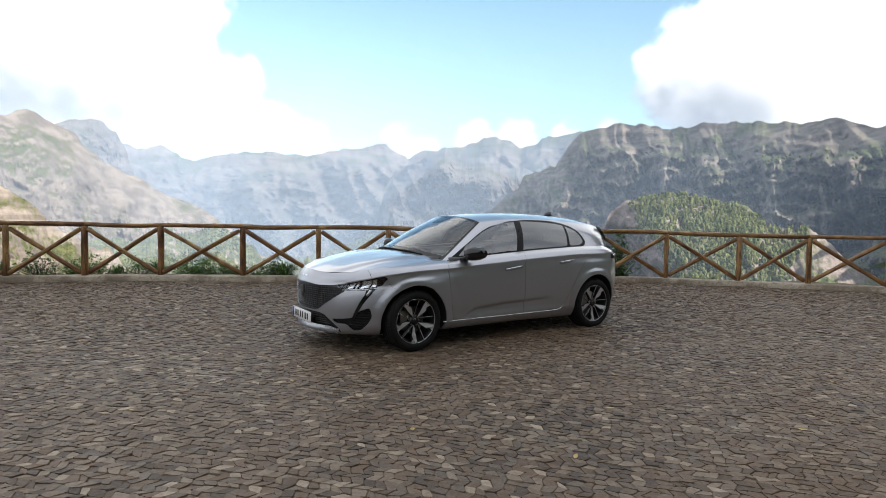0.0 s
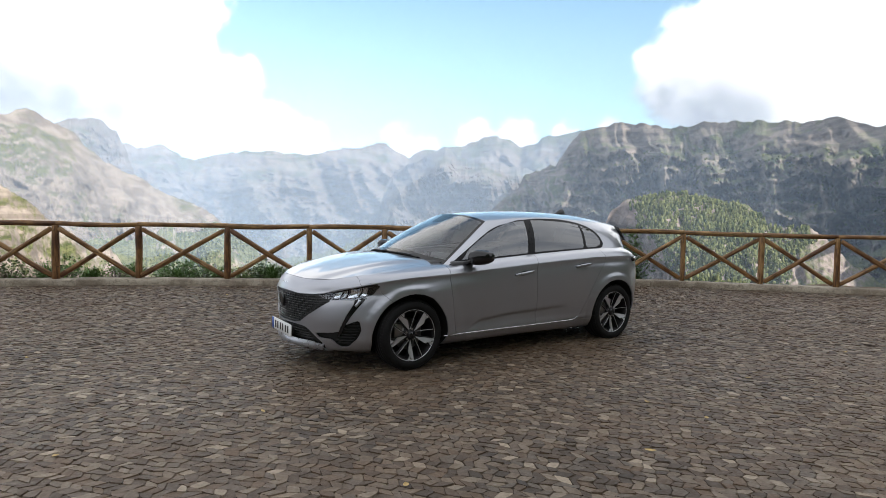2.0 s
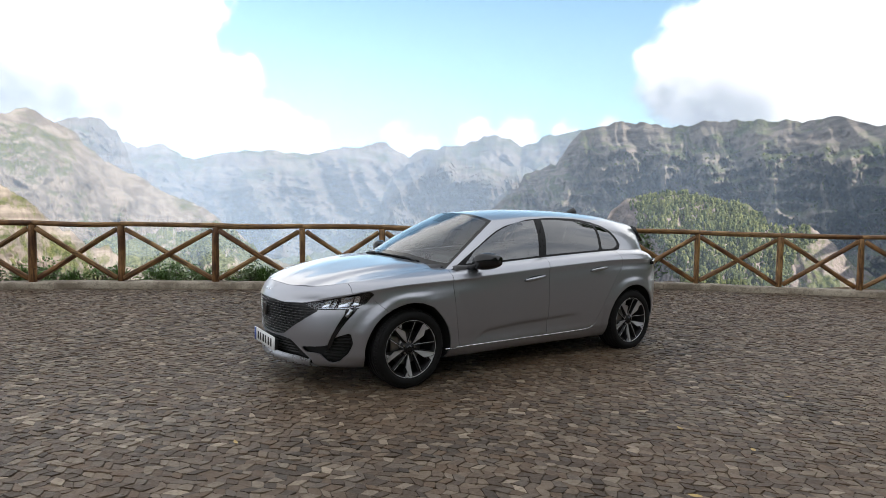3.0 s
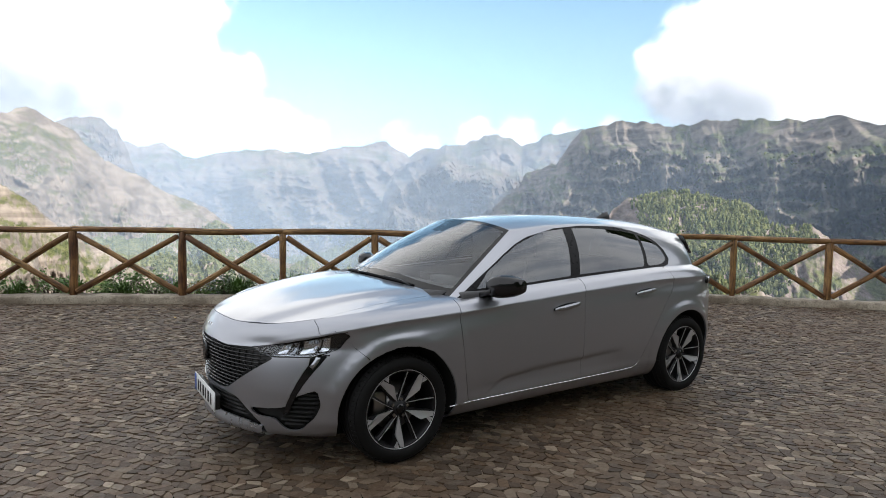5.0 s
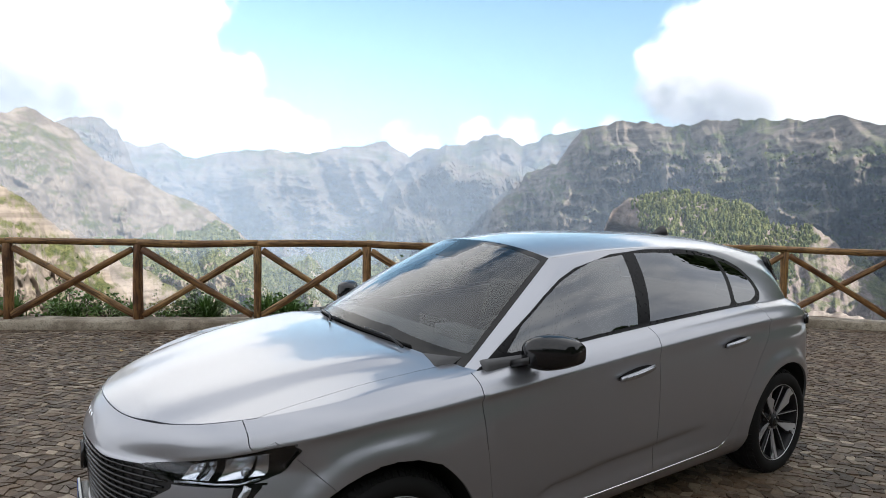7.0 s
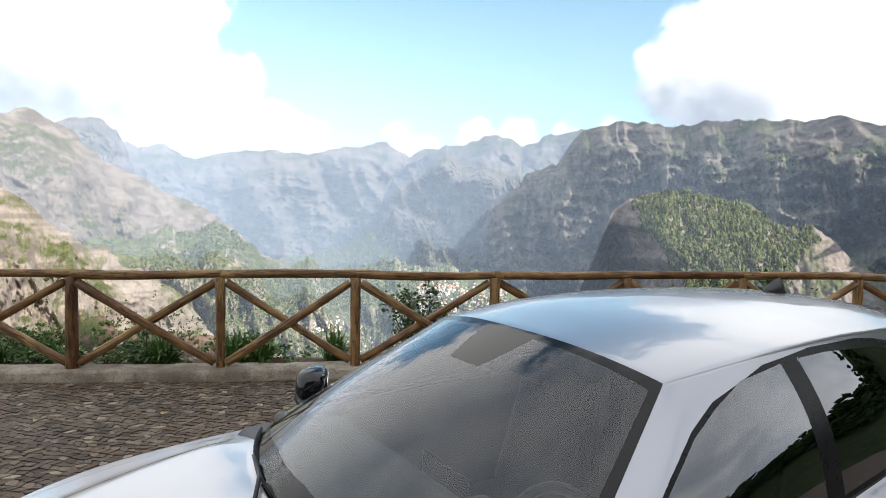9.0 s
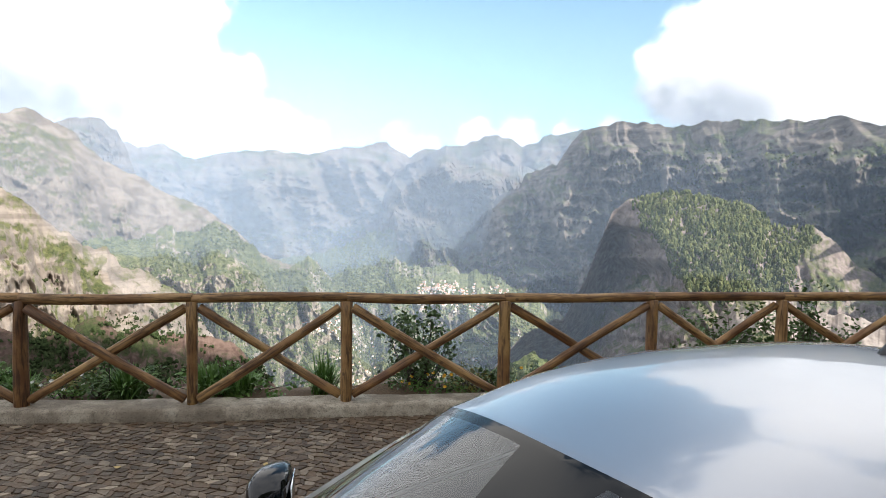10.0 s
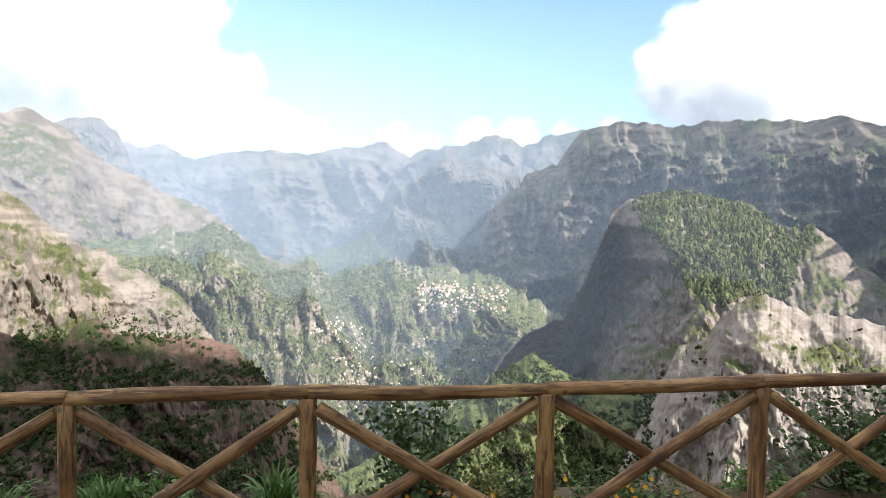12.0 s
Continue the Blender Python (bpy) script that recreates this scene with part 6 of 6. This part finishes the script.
    for f in np.linspace(0, 1, 15):
        y = 0.868 + 0.186 * f
        r = math.sin(math.pi * (0.10 + 0.80 * f)) ** 0.45
        hz, hx = 0.086 * r * (1 - 0.20 * f), 0.088 * r
        cx, cz = 0.685 - 0.085 * f, 0.984 + 0.018 * f
        ring_ = []
        for a in np.linspace(0, 6.28318, 21)[:-1]:
            ca, sa = math.cos(a), math.sin(a)
            e = 0.62
            qx, qz = abs(ca) ** e * (1 if ca > 0 else -1), abs(sa) ** e * (1 if sa > 0 else -1)
            ring_.append(Vector((cx + hx * (qx if qx > 0 else 0.72 * qx), y, cz + hz * (qz if qz > 0 else 0.85 * qz))))
        rows.append(ring_)
    mirror = part("door_mirror", flip(ribbon(rows), s), GLOSS_BLACK, doors["l" if s > 0 else "r"][0], "gloss black door mirror")
    arm = ribbon([[Vector((0.70 + dx, y, 0.925 + 0.014 * k + dz)) for dx, dz in ((-0.05, -0.012), (0.05, -0.014), (0.045, 0.016), (-0.045, 0.016))] for k, y in enumerate((0.80, 0.84, 0.88, 0.92))])
    part("mirror_arm", flip(arm, s), SATIN_BLACK, mirror)
    gl = ribbon([[Vector((0.612 - 0.050 * f - (0.004 if k else 0), 0.895 + 0.105 * f, 0.98 + 0.012 * f + h)) for f, h in ((0, -0.042), (1, -0.036), (1, 0.042), (0, 0.048))] for k in (0, 1)])
    part("mirror_glass", flip(gl, s), CHROME, mirror)

    # slim tail lamp that wraps on to the flank
    pts = [on_side(x, z) for x, z in ((-1.68, 0.908), (-1.735, 0.912), (-1.79, 0.913), (-1.85, 0.912), (-1.91, 0.910), (-1.96, 0.907), (-2.0, 0.904))]
    lamp_ = part("tail_lamp_lens", flip(strip_on([p for p, n in pts], [n for p, n in pts], 0.030, 0.022, 0.01), s), GLOSS_BLACK, car, "gloss black tail lamp tip")
    pts = [on_side(x, z) for x, z in ((-1.70, 0.914), (-1.76, 0.918), (-1.82, 0.920), (-1.90, 0.920), (-1.98, 0.916))]
    part("lamp_strip", flip(strip_on([p + n * 0.021 for p, n in pts], [n for p, n in pts], 0.014, 0.004, 0.006), s), REFLECTOR, lamp_, "clear bright lamp strip")

    # black blade beside the rear window
    fin_ = ribbon([[Vector((-1.74, y, 1.285)), Vector((-1.80, y, 1.27)), Vector((-1.935, y, 1.115)), Vector((-1.90, y, 1.115))] for y in (0.475, 0.49, 0.50)])
    bmesh.ops.transform(fin_, matrix=Matrix.Translation((0, 0.035, 0)), verts=fin_.verts[:])
    part("window_blade", flip(fin_, s), GLOSS_BLACK, car)

# roof aerial
fin = ribbon([[Vector((x, y * w_, z0 + h)) for y, h in ((-1, 0), (-0.55, hh * 0.6), (0, hh), (0.55, hh * 0.6), (1, 0))]
              for x, w_, hh, z0 in ((-1.22, 0.010, 0.004, 1.412), (-1.26, 0.028, 0.026, 1.410), (-1.32, 0.038, 0.062, 1.405), (-1.37, 0.038, 0.076, 1.400), (-1.39, 0.030, 0.070, 1.397), (-1.396, 0.014, 0.012, 1.396))])
part("roof_aerial", fin, SATIN_BLACK, car, "dark shark-fin roof aerial")

# number plate: characters as plain bars
plate = part("number_plate", box((0.008, 0.52, 0.112), (2.226, 0, 0.325), 0.003, 1), PLATE, car, "white number plate with a blue band")
part("plate_band", box((0.002, 0.044, 0.104), (2.2312, -0.234, 0.325), 0.0), PLATE_BLUE, plate)
for k, y in enumerate((-0.165, -0.105, -0.03, 0.03, 0.105, 0.165)):
    part("plate_bar", box((0.002, 0.034, 0.066), (2.2312, y + 0.012, 0.325), 0.0), SATIN_BLACK, plate)
part("plate_carrier", box((0.03, 0.50, 0.09), (2.206, 0, 0.32), 0.006), SATIN_BLACK, car)

# wipers
for y0, y1, x0 in ((0.50, -0.12, 0.0), (-0.05, -0.66, 0.0)):
    pts, nrm = [], []
    for f in np.linspace(0, 1, 12):
        y = y0 + (y1 - y0) * f
        x = float(screen_foot(abs(y) / 0.745)[0]) - 0.006 - 0.006 * f
        hit = SCREEN_TREE.ray_cast(Vector((x, max(abs(y), 0.003), 3)), Vector((0, 0, -1)))
        if hit[0] is None:
            continue
        p, n = hit[0].copy(), hit[1].copy()
        n = n if n.z > 0 else -n
        if y < 0:
            p.y, n.y = -p.y, -n.y
        pts.append(p + n * 0.012), nrm.append(n)
    wiper = part("wiper", strip_on(pts, nrm, 0.0035, 0.003, 0.012), MATT_BLACK, car)
    arm_pts = [pts[0] + Vector((0.05, 0.02, 0.004)), pts[2] + nrm[2] * 0.012, pts[5] + nrm[5] * 0.010]
    part("wiper_arm", strip_on(arm_pts, [nrm[0], nrm[2], nrm[5]], 0.0045, 0.004, 0.005), SATIN_BLACK, wiper)

# cabin
dash = ribbon([[Vector((x, y, z)) for x, z in ((1.08, 0.90), (1.02, 0.955), (0.80, 0.955 + 0.015 * (1 - abs(y) / 0.7)), (0.62, 0.93), (0.58, 0.86), (0.60, 0.62), (0.95, 0.55))] for y in (-0.70, -0.55, -0.3, 0, 0.3, 0.55, 0.70)])
dash_ob = part("dashboard", dash, TRIM, car, "dark grey dashboard")
part("screen_display", box((0.012, 0.26, 0.12), (0.60, 0.0, 0.93), 0.006), GLOSS_BLACK, dash_ob)
part("instrument_binnacle", box((0.12, 0.30, 0.07), (0.68, 0.37, 0.965), 0.02), TRIM, dash_ob)
wheel_bm = bmesh.new()
n, m_ = 40, 10
rings = []
for k in range(n):
    a = 6.28318 * k / n
    c = Vector((0, 0.175 * math.cos(a), 0.165 * math.sin(a)))
    rings.append([wheel_bm.verts.new(c + Vector((0.016 * math.sin(b), 0.016 * math.cos(b) * math.cos(a), 0.016 * math.cos(b) * math.sin(a)))) for b in np.linspace(0, 6.28318, m_ + 1)[:-1]])
for k in range(n):
    a, b = rings[k], rings[(k + 1) % n]
    for j in range(m_):
        wheel_bm.faces.new((a[j], a[(j + 1) % m_], b[(j + 1) % m_], b[j]))
bmesh.ops.transform(wheel_bm, matrix=Matrix.Translation((0.50, 0.37, 0.86)) @ Matrix.Rotation(radians(-24), 4, "Y"), verts=wheel_bm.verts[:])
steer = part("steering_wheel", wheel_bm, SATIN_BLACK, car)
hubm = box((0.06, 0.30, 0.10), (0, 0, 0), 0.02)
bmesh.ops.transform(hubm, matrix=Matrix.Translation((0.52, 0.37, 0.855)) @ Matrix.Rotation(radians(-24), 4, "Y"), verts=hubm.verts[:])
part("steering_hub", hubm, SATIN_BLACK, steer)


def build_seat(x, y, width):
    seat = part("seat_cushion", box((0.52, width, 0.16), (x + 0.02, y, 0.46), 0.05, 3), CLOTH, car)
    backr = ribbon([[Vector((x - 0.22 - 0.16 * f + dx, y + width * 0.5 * g * (1 - 0.18 * f), 0.48 + 0.60 * f + dz)) for g, dx, dz in ((-1, 0.03, 0), (-0.7, 0.08, 0), (0, 0.05, 0), (0.7, 0.08, 0), (1, 0.03, 0), (0.9, -0.07, 0), (0, -0.09, 0), (-0.9, -0.07, 0))] for f in (0, 0.1, 0.3, 0.5, 0.7, 0.9, 0.97, 1.0)])
    part("seat_backrest", backr, CLOTH, seat)
    part("headrest", box((0.09, 0.25, 0.19), (x - 0.385, y, 1.185), 0.04, 3), CLOTH, seat)


for y in (0.37, -0.37):
    build_seat(0.10, y, 0.50)
bench = part("rear_bench", box((0.5, 1.25, 0.18), (-0.80, 0, 0.48), 0.05, 3), CLOTH, car)
back_b = box((0.16, 1.22, 0.58), (0, 0, 0), 0.05, 3)
bmesh.ops.transform(back_b, matrix=Matrix.Translation((-1.10, 0, 0.78)) @ Matrix.Rotation(radians(-18), 4, "Y"), verts=back_b.verts[:])
part("bench_backrest", back_b, CLOTH, bench)
for y in (0.38, -0.38):
    part("headrest", box((0.08, 0.26, 0.14), (-1.20, y, 1.10), 0.035, 3), CLOTH, bench)
part("cabin_floor", box((2.7, 1.45, 0.04), (-0.3, 0, 0.25), 0.0), MATT_BLACK, car)
mir = part("rear_view_mirror", box((0.035, 0.23, 0.065), (0.30, 0.0, 1.255), 0.014, 3), SATIN_BLACK, car)
part("sensor_housing", box((0.14, 0.11, 0.05), (0.40, 0.0, 1.315), 0.015, 2, Matrix.Rotation(radians(32), 3, "Y")), SATIN_BLACK, car)
for s in (1, -1):
    part("door_card", box((1.95, 0.06, 0.55), (-0.10, s * 0.785, 0.68), 0.02), TRIM, car)

# ---------- plants along the kerb ----------
def leaf_cards(n, height, spread, width, seed, arch=0.6):
    """Strap leaves that rise from the root and arch over."""
    rnd = np.random.RandomState(seed)
    verts, faces = [], []
    for _ in range(n):
        a, lean, h = rnd.rand() * 6.283, rnd.uniform(0.15, 1.0) * spread, height * rnd.uniform(0.6, 1.1)
        root = np.array([rnd.randn() * 0.05, rnd.randn() * 0.05, 0])
        d, s = np.array([math.cos(a), math.sin(a), 0]), np.array([-math.sin(a), math.cos(a), 0])
        k0 = len(verts)
        m = 6
        for i in range(m):
            f = i / (m - 1)
            c = root + d * lean * f ** 1.3 + np.array([0, 0, h * (f - arch * f ** 3 * lean / max(spread, 0.01))])
            w_ = width * (0.35 + 1.0 * f) * (1 - f ** 3) + 0.001
            verts += [c - s * w_, c + np.array([0, 0, -w_ * 0.5]), c + s * w_]
        for i in range(m - 1):
            o = k0 + 3 * i
            faces += [(o, o + 1, o + 4, o + 3), (o + 1, o + 2, o + 5, o + 4)]
    return verts, faces


def leaf_cloud(n, size, leaf, seed, low=0.0):
    """Small folded leaves spread over a shrub's twigs, with gaps."""
    rnd = np.random.RandomState(seed)
    verts, faces = [], []
    twigs = rnd.randn(max(6, n // 22), 3) * np.array([0.36, 0.36, 0.30]) * np.array(size)
    twigs[:, 2] = np.abs(twigs[:, 2] + size[2] * 0.5) + low
    for _ in range(n):
        t = twigs[rnd.randint(len(twigs))]
        c = t + rnd.randn(3) * np.array(size) * 0.10
        if c[2] < 0.02:
            c[2] = 0.02 + 0.05 * rnd.rand()
        u = rnd.randn(3)
        u[2] = u[2] * 0.6 + 0.2
        u /= np.linalg.norm(u)
        w_ = np.cross(u, rnd.randn(3))
        w_ /= np.linalg.norm(w_)
        nrm = np.cross(u, w_)
        L = leaf * rnd.uniform(0.6, 1.25)
        k0 = len(verts)
        verts += [c, c + u * L * 0.45 + w_ * L * 0.30 + nrm * L * 0.06, c + u * L, c + u * L * 0.45 - w_ * L * 0.30 + nrm * L * 0.06, c + u * L * 0.5 - nrm * L * 0.05]
        faces += [(k0, k0 + 1, k0 + 4), (k0 + 1, k0 + 2, k0 + 4), (k0 + 2, k0 + 3, k0 + 4), (k0 + 3, k0, k0 + 4)]
    return verts, faces, twigs


def stems(twigs, parent, seed):
    bm = bmesh.new()
    rnd = random.Random(seed)
    for t in twigs:
        a, b = Vector((t[0] * 0.15, t[1] * 0.15, -0.03)), Vector(t)
        mid = a.lerp(b, 0.5) + Vector((rnd.uniform(-1, 1), rnd.uniform(-1, 1), 0)) * 0.04
        for p, q, r0, r1 in ((a, mid, 0.007, 0.005), (mid, b, 0.005, 0.002)):
            d = (q - p).normalized()
            s = d.orthogonal().normalized()
            u = d.cross(s)
            ring0 = [bm.verts.new(p + (s * math.cos(k * 1.257) + u * math.sin(k * 1.257)) * r0) for k in range(5)]
            ring1 = [bm.verts.new(q + (s * math.cos(k * 1.257) + u * math.sin(k * 1.257)) * r1) for k in range(5)]
            for k in range(5):
                bm.faces.new((ring0[k], ring0[(k + 1) % 5], ring1[(k + 1) % 5], ring1[k]))
    part("stem", bm, BARK, parent)


def verge_z(x, d=0.3):
    return 0.20 + float(edge_drop(x))


def strap_plant(x, y, height, spread, n, seed, mat=None):
    ob = tagged(new("strap_leaf_plant"), "green strap-leaved plant growing behind the kerb", "plant", "plants along the kerb")
    ob.location = (x, y, verge_z(x))
    v, f = leaf_cards(n, height, spread, 0.010, seed)
    mesh_object("foliage", v, f, mat or LEAF_LIGHT, True, ob)


def shrub(x, y, size, n, leaf, seed, mat, low=0.0, label="leafy green shrub growing behind the fence", name="shrub"):
    ob = tagged(new(name), label, "shrub", "plants along the kerb")
    ob.location = (x, y, verge_z(x))
    v, f, tw = leaf_cloud(n, size, leaf, seed, low)
    mesh_object("foliage", v, f, mat, True, ob)
    stems(tw, ob, seed)
    return ob


def flowers(x, y, width, n, seed, petal, label):
    ob = tagged(new("flower_patch"), label, "flowers", "plants along the kerb")
    ob.location = (x, y, verge_z(x))
    rnd = np.random.RandomState(seed)
    v, f, tw = leaf_cloud(420, (width, 0.25, 0.16), 0.035, seed + 1)
    mesh_object("foliage", v, f, LEAF_LIGHT, True, ob)
    for k in range(n):
        c = np.array([rnd.uniform(-0.5, 0.5) * width, rnd.uniform(-0.12, 0.06), rnd.uniform(0.12, 0.26)])
        pv, pf = [c + np.array([0, 0, 0.004])], []
        for j in range(8):
            a = 6.283 * j / 8
            tip = c + np.array([math.cos(a) * 0.020, math.sin(a) * 0.014 - 0.006, math.sin(a) * 0.014])
            s = np.array([-math.sin(a) * 0.006, 0, math.cos(a) * 0.006])
            o = len(pv)
            pv += [tip * 0.6 + c * 0.4 + s, tip, tip * 0.6 + c * 0.4 - s]
            pf += [(0, o, o + 1), (0, o + 1, o + 2)]
        mesh_object("blossom", pv, pf, petal, True, ob)


y_of = lambda x, d=0.42: float(edge_y(x)) + d
for i, (x, h, s, n) in enumerate(((-7.4, 0.32, 0.32, 120), (-6.3, 0.30, 0.30, 110), (-5.6, 0.26, 0.28, 90), (-4.9, 0.34, 0.34, 130), (-4.2, 0.26, 0.26, 90),
                                  (-3.5, 0.28, 0.28, 100), (-2.55, 0.36, 0.34, 160), (-1.85, 0.36, 0.30, 150), (-1.55, 0.30, 0.28, 110), (-0.80, 0.40, 0.30, 150), (4.3, 0.22, 0.25, 70))):
    strap_plant(x, y_of(x), h * 1.2, s * 1.1, n, 300 + i)
for i, (x, size, n, leaf, mat, low) in enumerate((
        (-8.0, (0.55, 0.35, 0.36), 900, 0.05, LEAF, 0), (-6.85, (0.6, 0.35, 0.34), 900, 0.045, LEAF, 0), (-5.25, (0.55, 0.35, 0.30), 800, 0.045, LEAF_LIGHT, 0), (-2.75, (0.5, 0.35, 0.34), 900, 0.05, LEAF, 0),
        (-3.15, (0.35, 0.3, 0.30), 350, 0.035, LEAF_DRY, 0), (0.12, (0.50, 0.34, 0.74), 1500, 0.055, LEAF, 0.05), (-1.7, (0.6, 0.35, 0.28), 700, 0.06, LEAF_LIGHT, 0),
        (3.45, (0.85, 0.40, 0.62), 2000, 0.058, LEAF, 0), (4.2, (0.6, 0.40, 0.85), 1500, 0.06, LEAF, 0), (2.75, (0.4, 0.3, 0.22), 500, 0.04, LEAF_LIGHT, 0), (0.85, (0.6, 0.3, 0.2), 700, 0.04, LEAF, 0), (1.6, (0.7, 0.3, 0.18), 700, 0.04, LEAF, 0),
        (0.6, (0.35, 0.3, 0.24), 500, 0.035, LEAF_DRY, 0), (-4.35, (0.60, 0.35, 0.34), 900, 0.05, LEAF_LIGHT, 0), (-3.80, (0.45, 0.32, 0.30), 650, 0.045, LEAF_LIGHT, 0),
        (-6.0, (0.60, 0.35, 0.34), 900, 0.05, LEAF_LIGHT, 0))):
    shrub(x, y_of(x, 0.5), size, n, leaf, 400 + i, mat, low)
flowers(0.30, y_of(0.30, 0.36), 0.9, 13, 501, PETAL, "orange flowers with green leaves behind the kerb")
flowers(1.50, y_of(1.50, 0.36), 0.9, 11, 502, PETAL, "orange flowers with green leaves behind the kerb")
flowers(-3.25, y_of(-3.25, 0.45), 0.6, 14, 503, PETAL_WHITE, "white daisies growing behind the kerb")

# ---------- paving stones ----------
def build_cobbles():
    rnd = np.random.RandomState(21)
    su, sv = 0.063, 0.058
    ang = radians(-17)
    ca, sa = math.cos(ang), math.sin(ang)
    nu, nv = 560, 396
    u = (np.arange(nu) - nu / 2) * su
    v = (np.arange(nv) - nv / 2) * sv
    U, V = np.meshgrid(u, v)
    U = U + (np.arange(nv) % 2)[:, None] * su * 0.5
    # rows wander, stones differ in length
    U = U + rnd.uniform(-0.25, 0.25, U.shape) * su
    V = V + 0.10 * np.sin(U * 0.55 + 1.0) + 0.03 * np.sin(U * 2.1) + rnd.uniform(-0.24, 0.24, V.shape) * sv
    X, Y = 0.0 + U * ca - V * sa, 9.0 + U * sa + V * ca
    q = np.stack([X, Y], -1)
    c00, c10, c11, c01 = q[:-1, :-1], q[:-1, 1:], q[1:, 1:], q[1:, :-1]
    cell = np.stack([c00, c10, c11, c01], 2).reshape(-1, 4, 2)
    mid = cell.mean(1)
    keep = (mid[:, 1] > 4.3) & (mid[:, 1] < edge_y(mid[:, 0]) - 0.13) & (np.abs(mid[:, 0] - 0.4) < 2.4 + (mid[:, 1] - 2.6) * 0.95)
    cell, mid = cell[keep], mid[keep]
    m = len(cell)
    nxt, prv = np.roll(cell, -1, 1), np.roll(cell, 1, 1)
    cut = rnd.uniform(0.06, 0.20, (m, 4, 1))
    ringp = np.stack([cell + (prv - cell) * cut, cell + (nxt - cell) * cut], 2).reshape(m, 8, 2)
    inset = rnd.uniform(0.965, 0.995, (m, 1, 1))
    base = mid[:, None] + (ringp - mid[:, None]) * inset
    top = mid[:, None] + (ringp - mid[:, None]) * (inset - 0.045) + rnd.uniform(-0.002, 0.002, (m, 8, 2))
    z0 = ground_z(mid[:, 0], mid[:, 1])[:, None]
    h = rnd.uniform(0.000, 0.0065, (m, 1)) + 0.004 * value_noise(np.stack([mid[:, 0] * 1.2, mid[:, 1] * 1.2, mid[:, 0] * 0], -1))[:, None]
    slope = rnd.randn(m, 2) * 0.048
    zt = z0 + h + ((top - mid[:, None]) * slope[:, None]).sum(-1)
    edge = np.concatenate([base, np.broadcast_to((z0 - 0.02)[..., None], (m, 8, 1))], -1)
    shoulder = np.concatenate([mid[:, None] + (base - mid[:, None]) * 0.985, (zt - 0.006)[..., None]], -1)
    crown = np.concatenate([top, zt[..., None]], -1)
    verts = np.concatenate([edge, shoulder, crown], 1)          # m, 24, 3
    k = np.arange(8)
    n = (k + 1) % 8
    side1 = np.stack([k, n, n + 8, k + 8], 1)
    side2 = np.stack([k + 8, n + 8, n + 16, k + 16], 1)
    quads = np.concatenate([side1, side2]).tolist()
    cap = list(range(16, 24))
    near = (np.abs(mid[:, 0] - 0.7) < 1.35) & (np.abs(mid[:, 1] - 6.1) < 0.31)
    near[np.where(near)[0][300:]] = False
    ground = bpy.data.objects["ground"]
    close = mid[:, 1] < 8.6
    for which, vv, q4, top_ in ((~near & close, verts, quads, cap),
                                (~near & ~close, np.concatenate([edge, crown], 1), np.stack([k, n, n + 8, k + 8], 1).tolist(), list(range(8, 16)))):
        many = np.where(which)[0]
        step_ = vv.shape[1]
        faces = []
        for j in range(len(many)):
            o = step_ * j
            faces += [[a + o for a in r] for r in q4]
            faces.append([a + o for a in top_])
        ob = mesh_object("paving_stones", vv[many].reshape(-1, 3), faces, STONE, False, ground)
        tagged(ob, "brown-grey hand-cut paving stones", kind="stuff")
    for j in np.where(near)[0][:300]:
        at = np.array([mid[j, 0], mid[j, 1], z0[j, 0]])
        s = mesh_object("paving_stone", verts[j] - at, quads + [cap], STONE, False, ground)
        s.location = at


build_cobbles()


# ---------- fallen leaves on the paving ----------
DRY = plain("dry_leaf", (0.42, 0.30, 0.12), 0.7, 0.0, 0.5, 40.0)
rnd_l = np.random.RandomState(77)
SPOTS = [(2.06, 8.34), (2.35, 8.0), (1.75, 7.4), (0.35, 6.9), (-1.6, 7.2), (-2.4, 6.6), (3.2, 9.1), (3.9, 8.2), (-3.3, 9.4), (2.9, 7.0), (1.3, 6.5), (-0.7, 8.0), (4.8, 10.2), (5.2, 8.9), (-4.6, 10.6), (-1.9, 13.3), (-2.8, 13.1), (-0.9, 13.4)]
for x, y in SPOTS:
    L, W, bend = rnd_l.uniform(0.035, 0.075), rnd_l.uniform(0.010, 0.018), rnd_l.uniform(0.004, 0.016)
    v, f = [], []
    for i in range(7):
        t = i / 6
        wd = W * math.sin(math.pi * min(0.98, 0.05 + 0.93 * t)) ** 0.8
        zz = bend * (2 * t - 1) ** 2
        v += [(L * (t - 0.5), -wd, zz + wd * 0.5), (L * (t - 0.5), 0, zz), (L * (t - 0.5), wd, zz + wd * 0.5)]
        if i:
            o = 3 * (i - 1)
            f += [(o, o + 1, o + 4, o + 3), (o + 1, o + 2, o + 5, o + 4)]
    leaf = mesh_object("fallen_leaf", v, f, DRY, True)
    leaf.matrix_world = pose(x, y, float(ground_z(x, y)) + 0.010, rnd_l.uniform(-8, 8), rnd_l.uniform(-8, 8), rnd_l.uniform(0, 360))
    tagged(leaf, "dry yellow-brown leaf lying on the cobbles", "leaf", "fallen leaves")
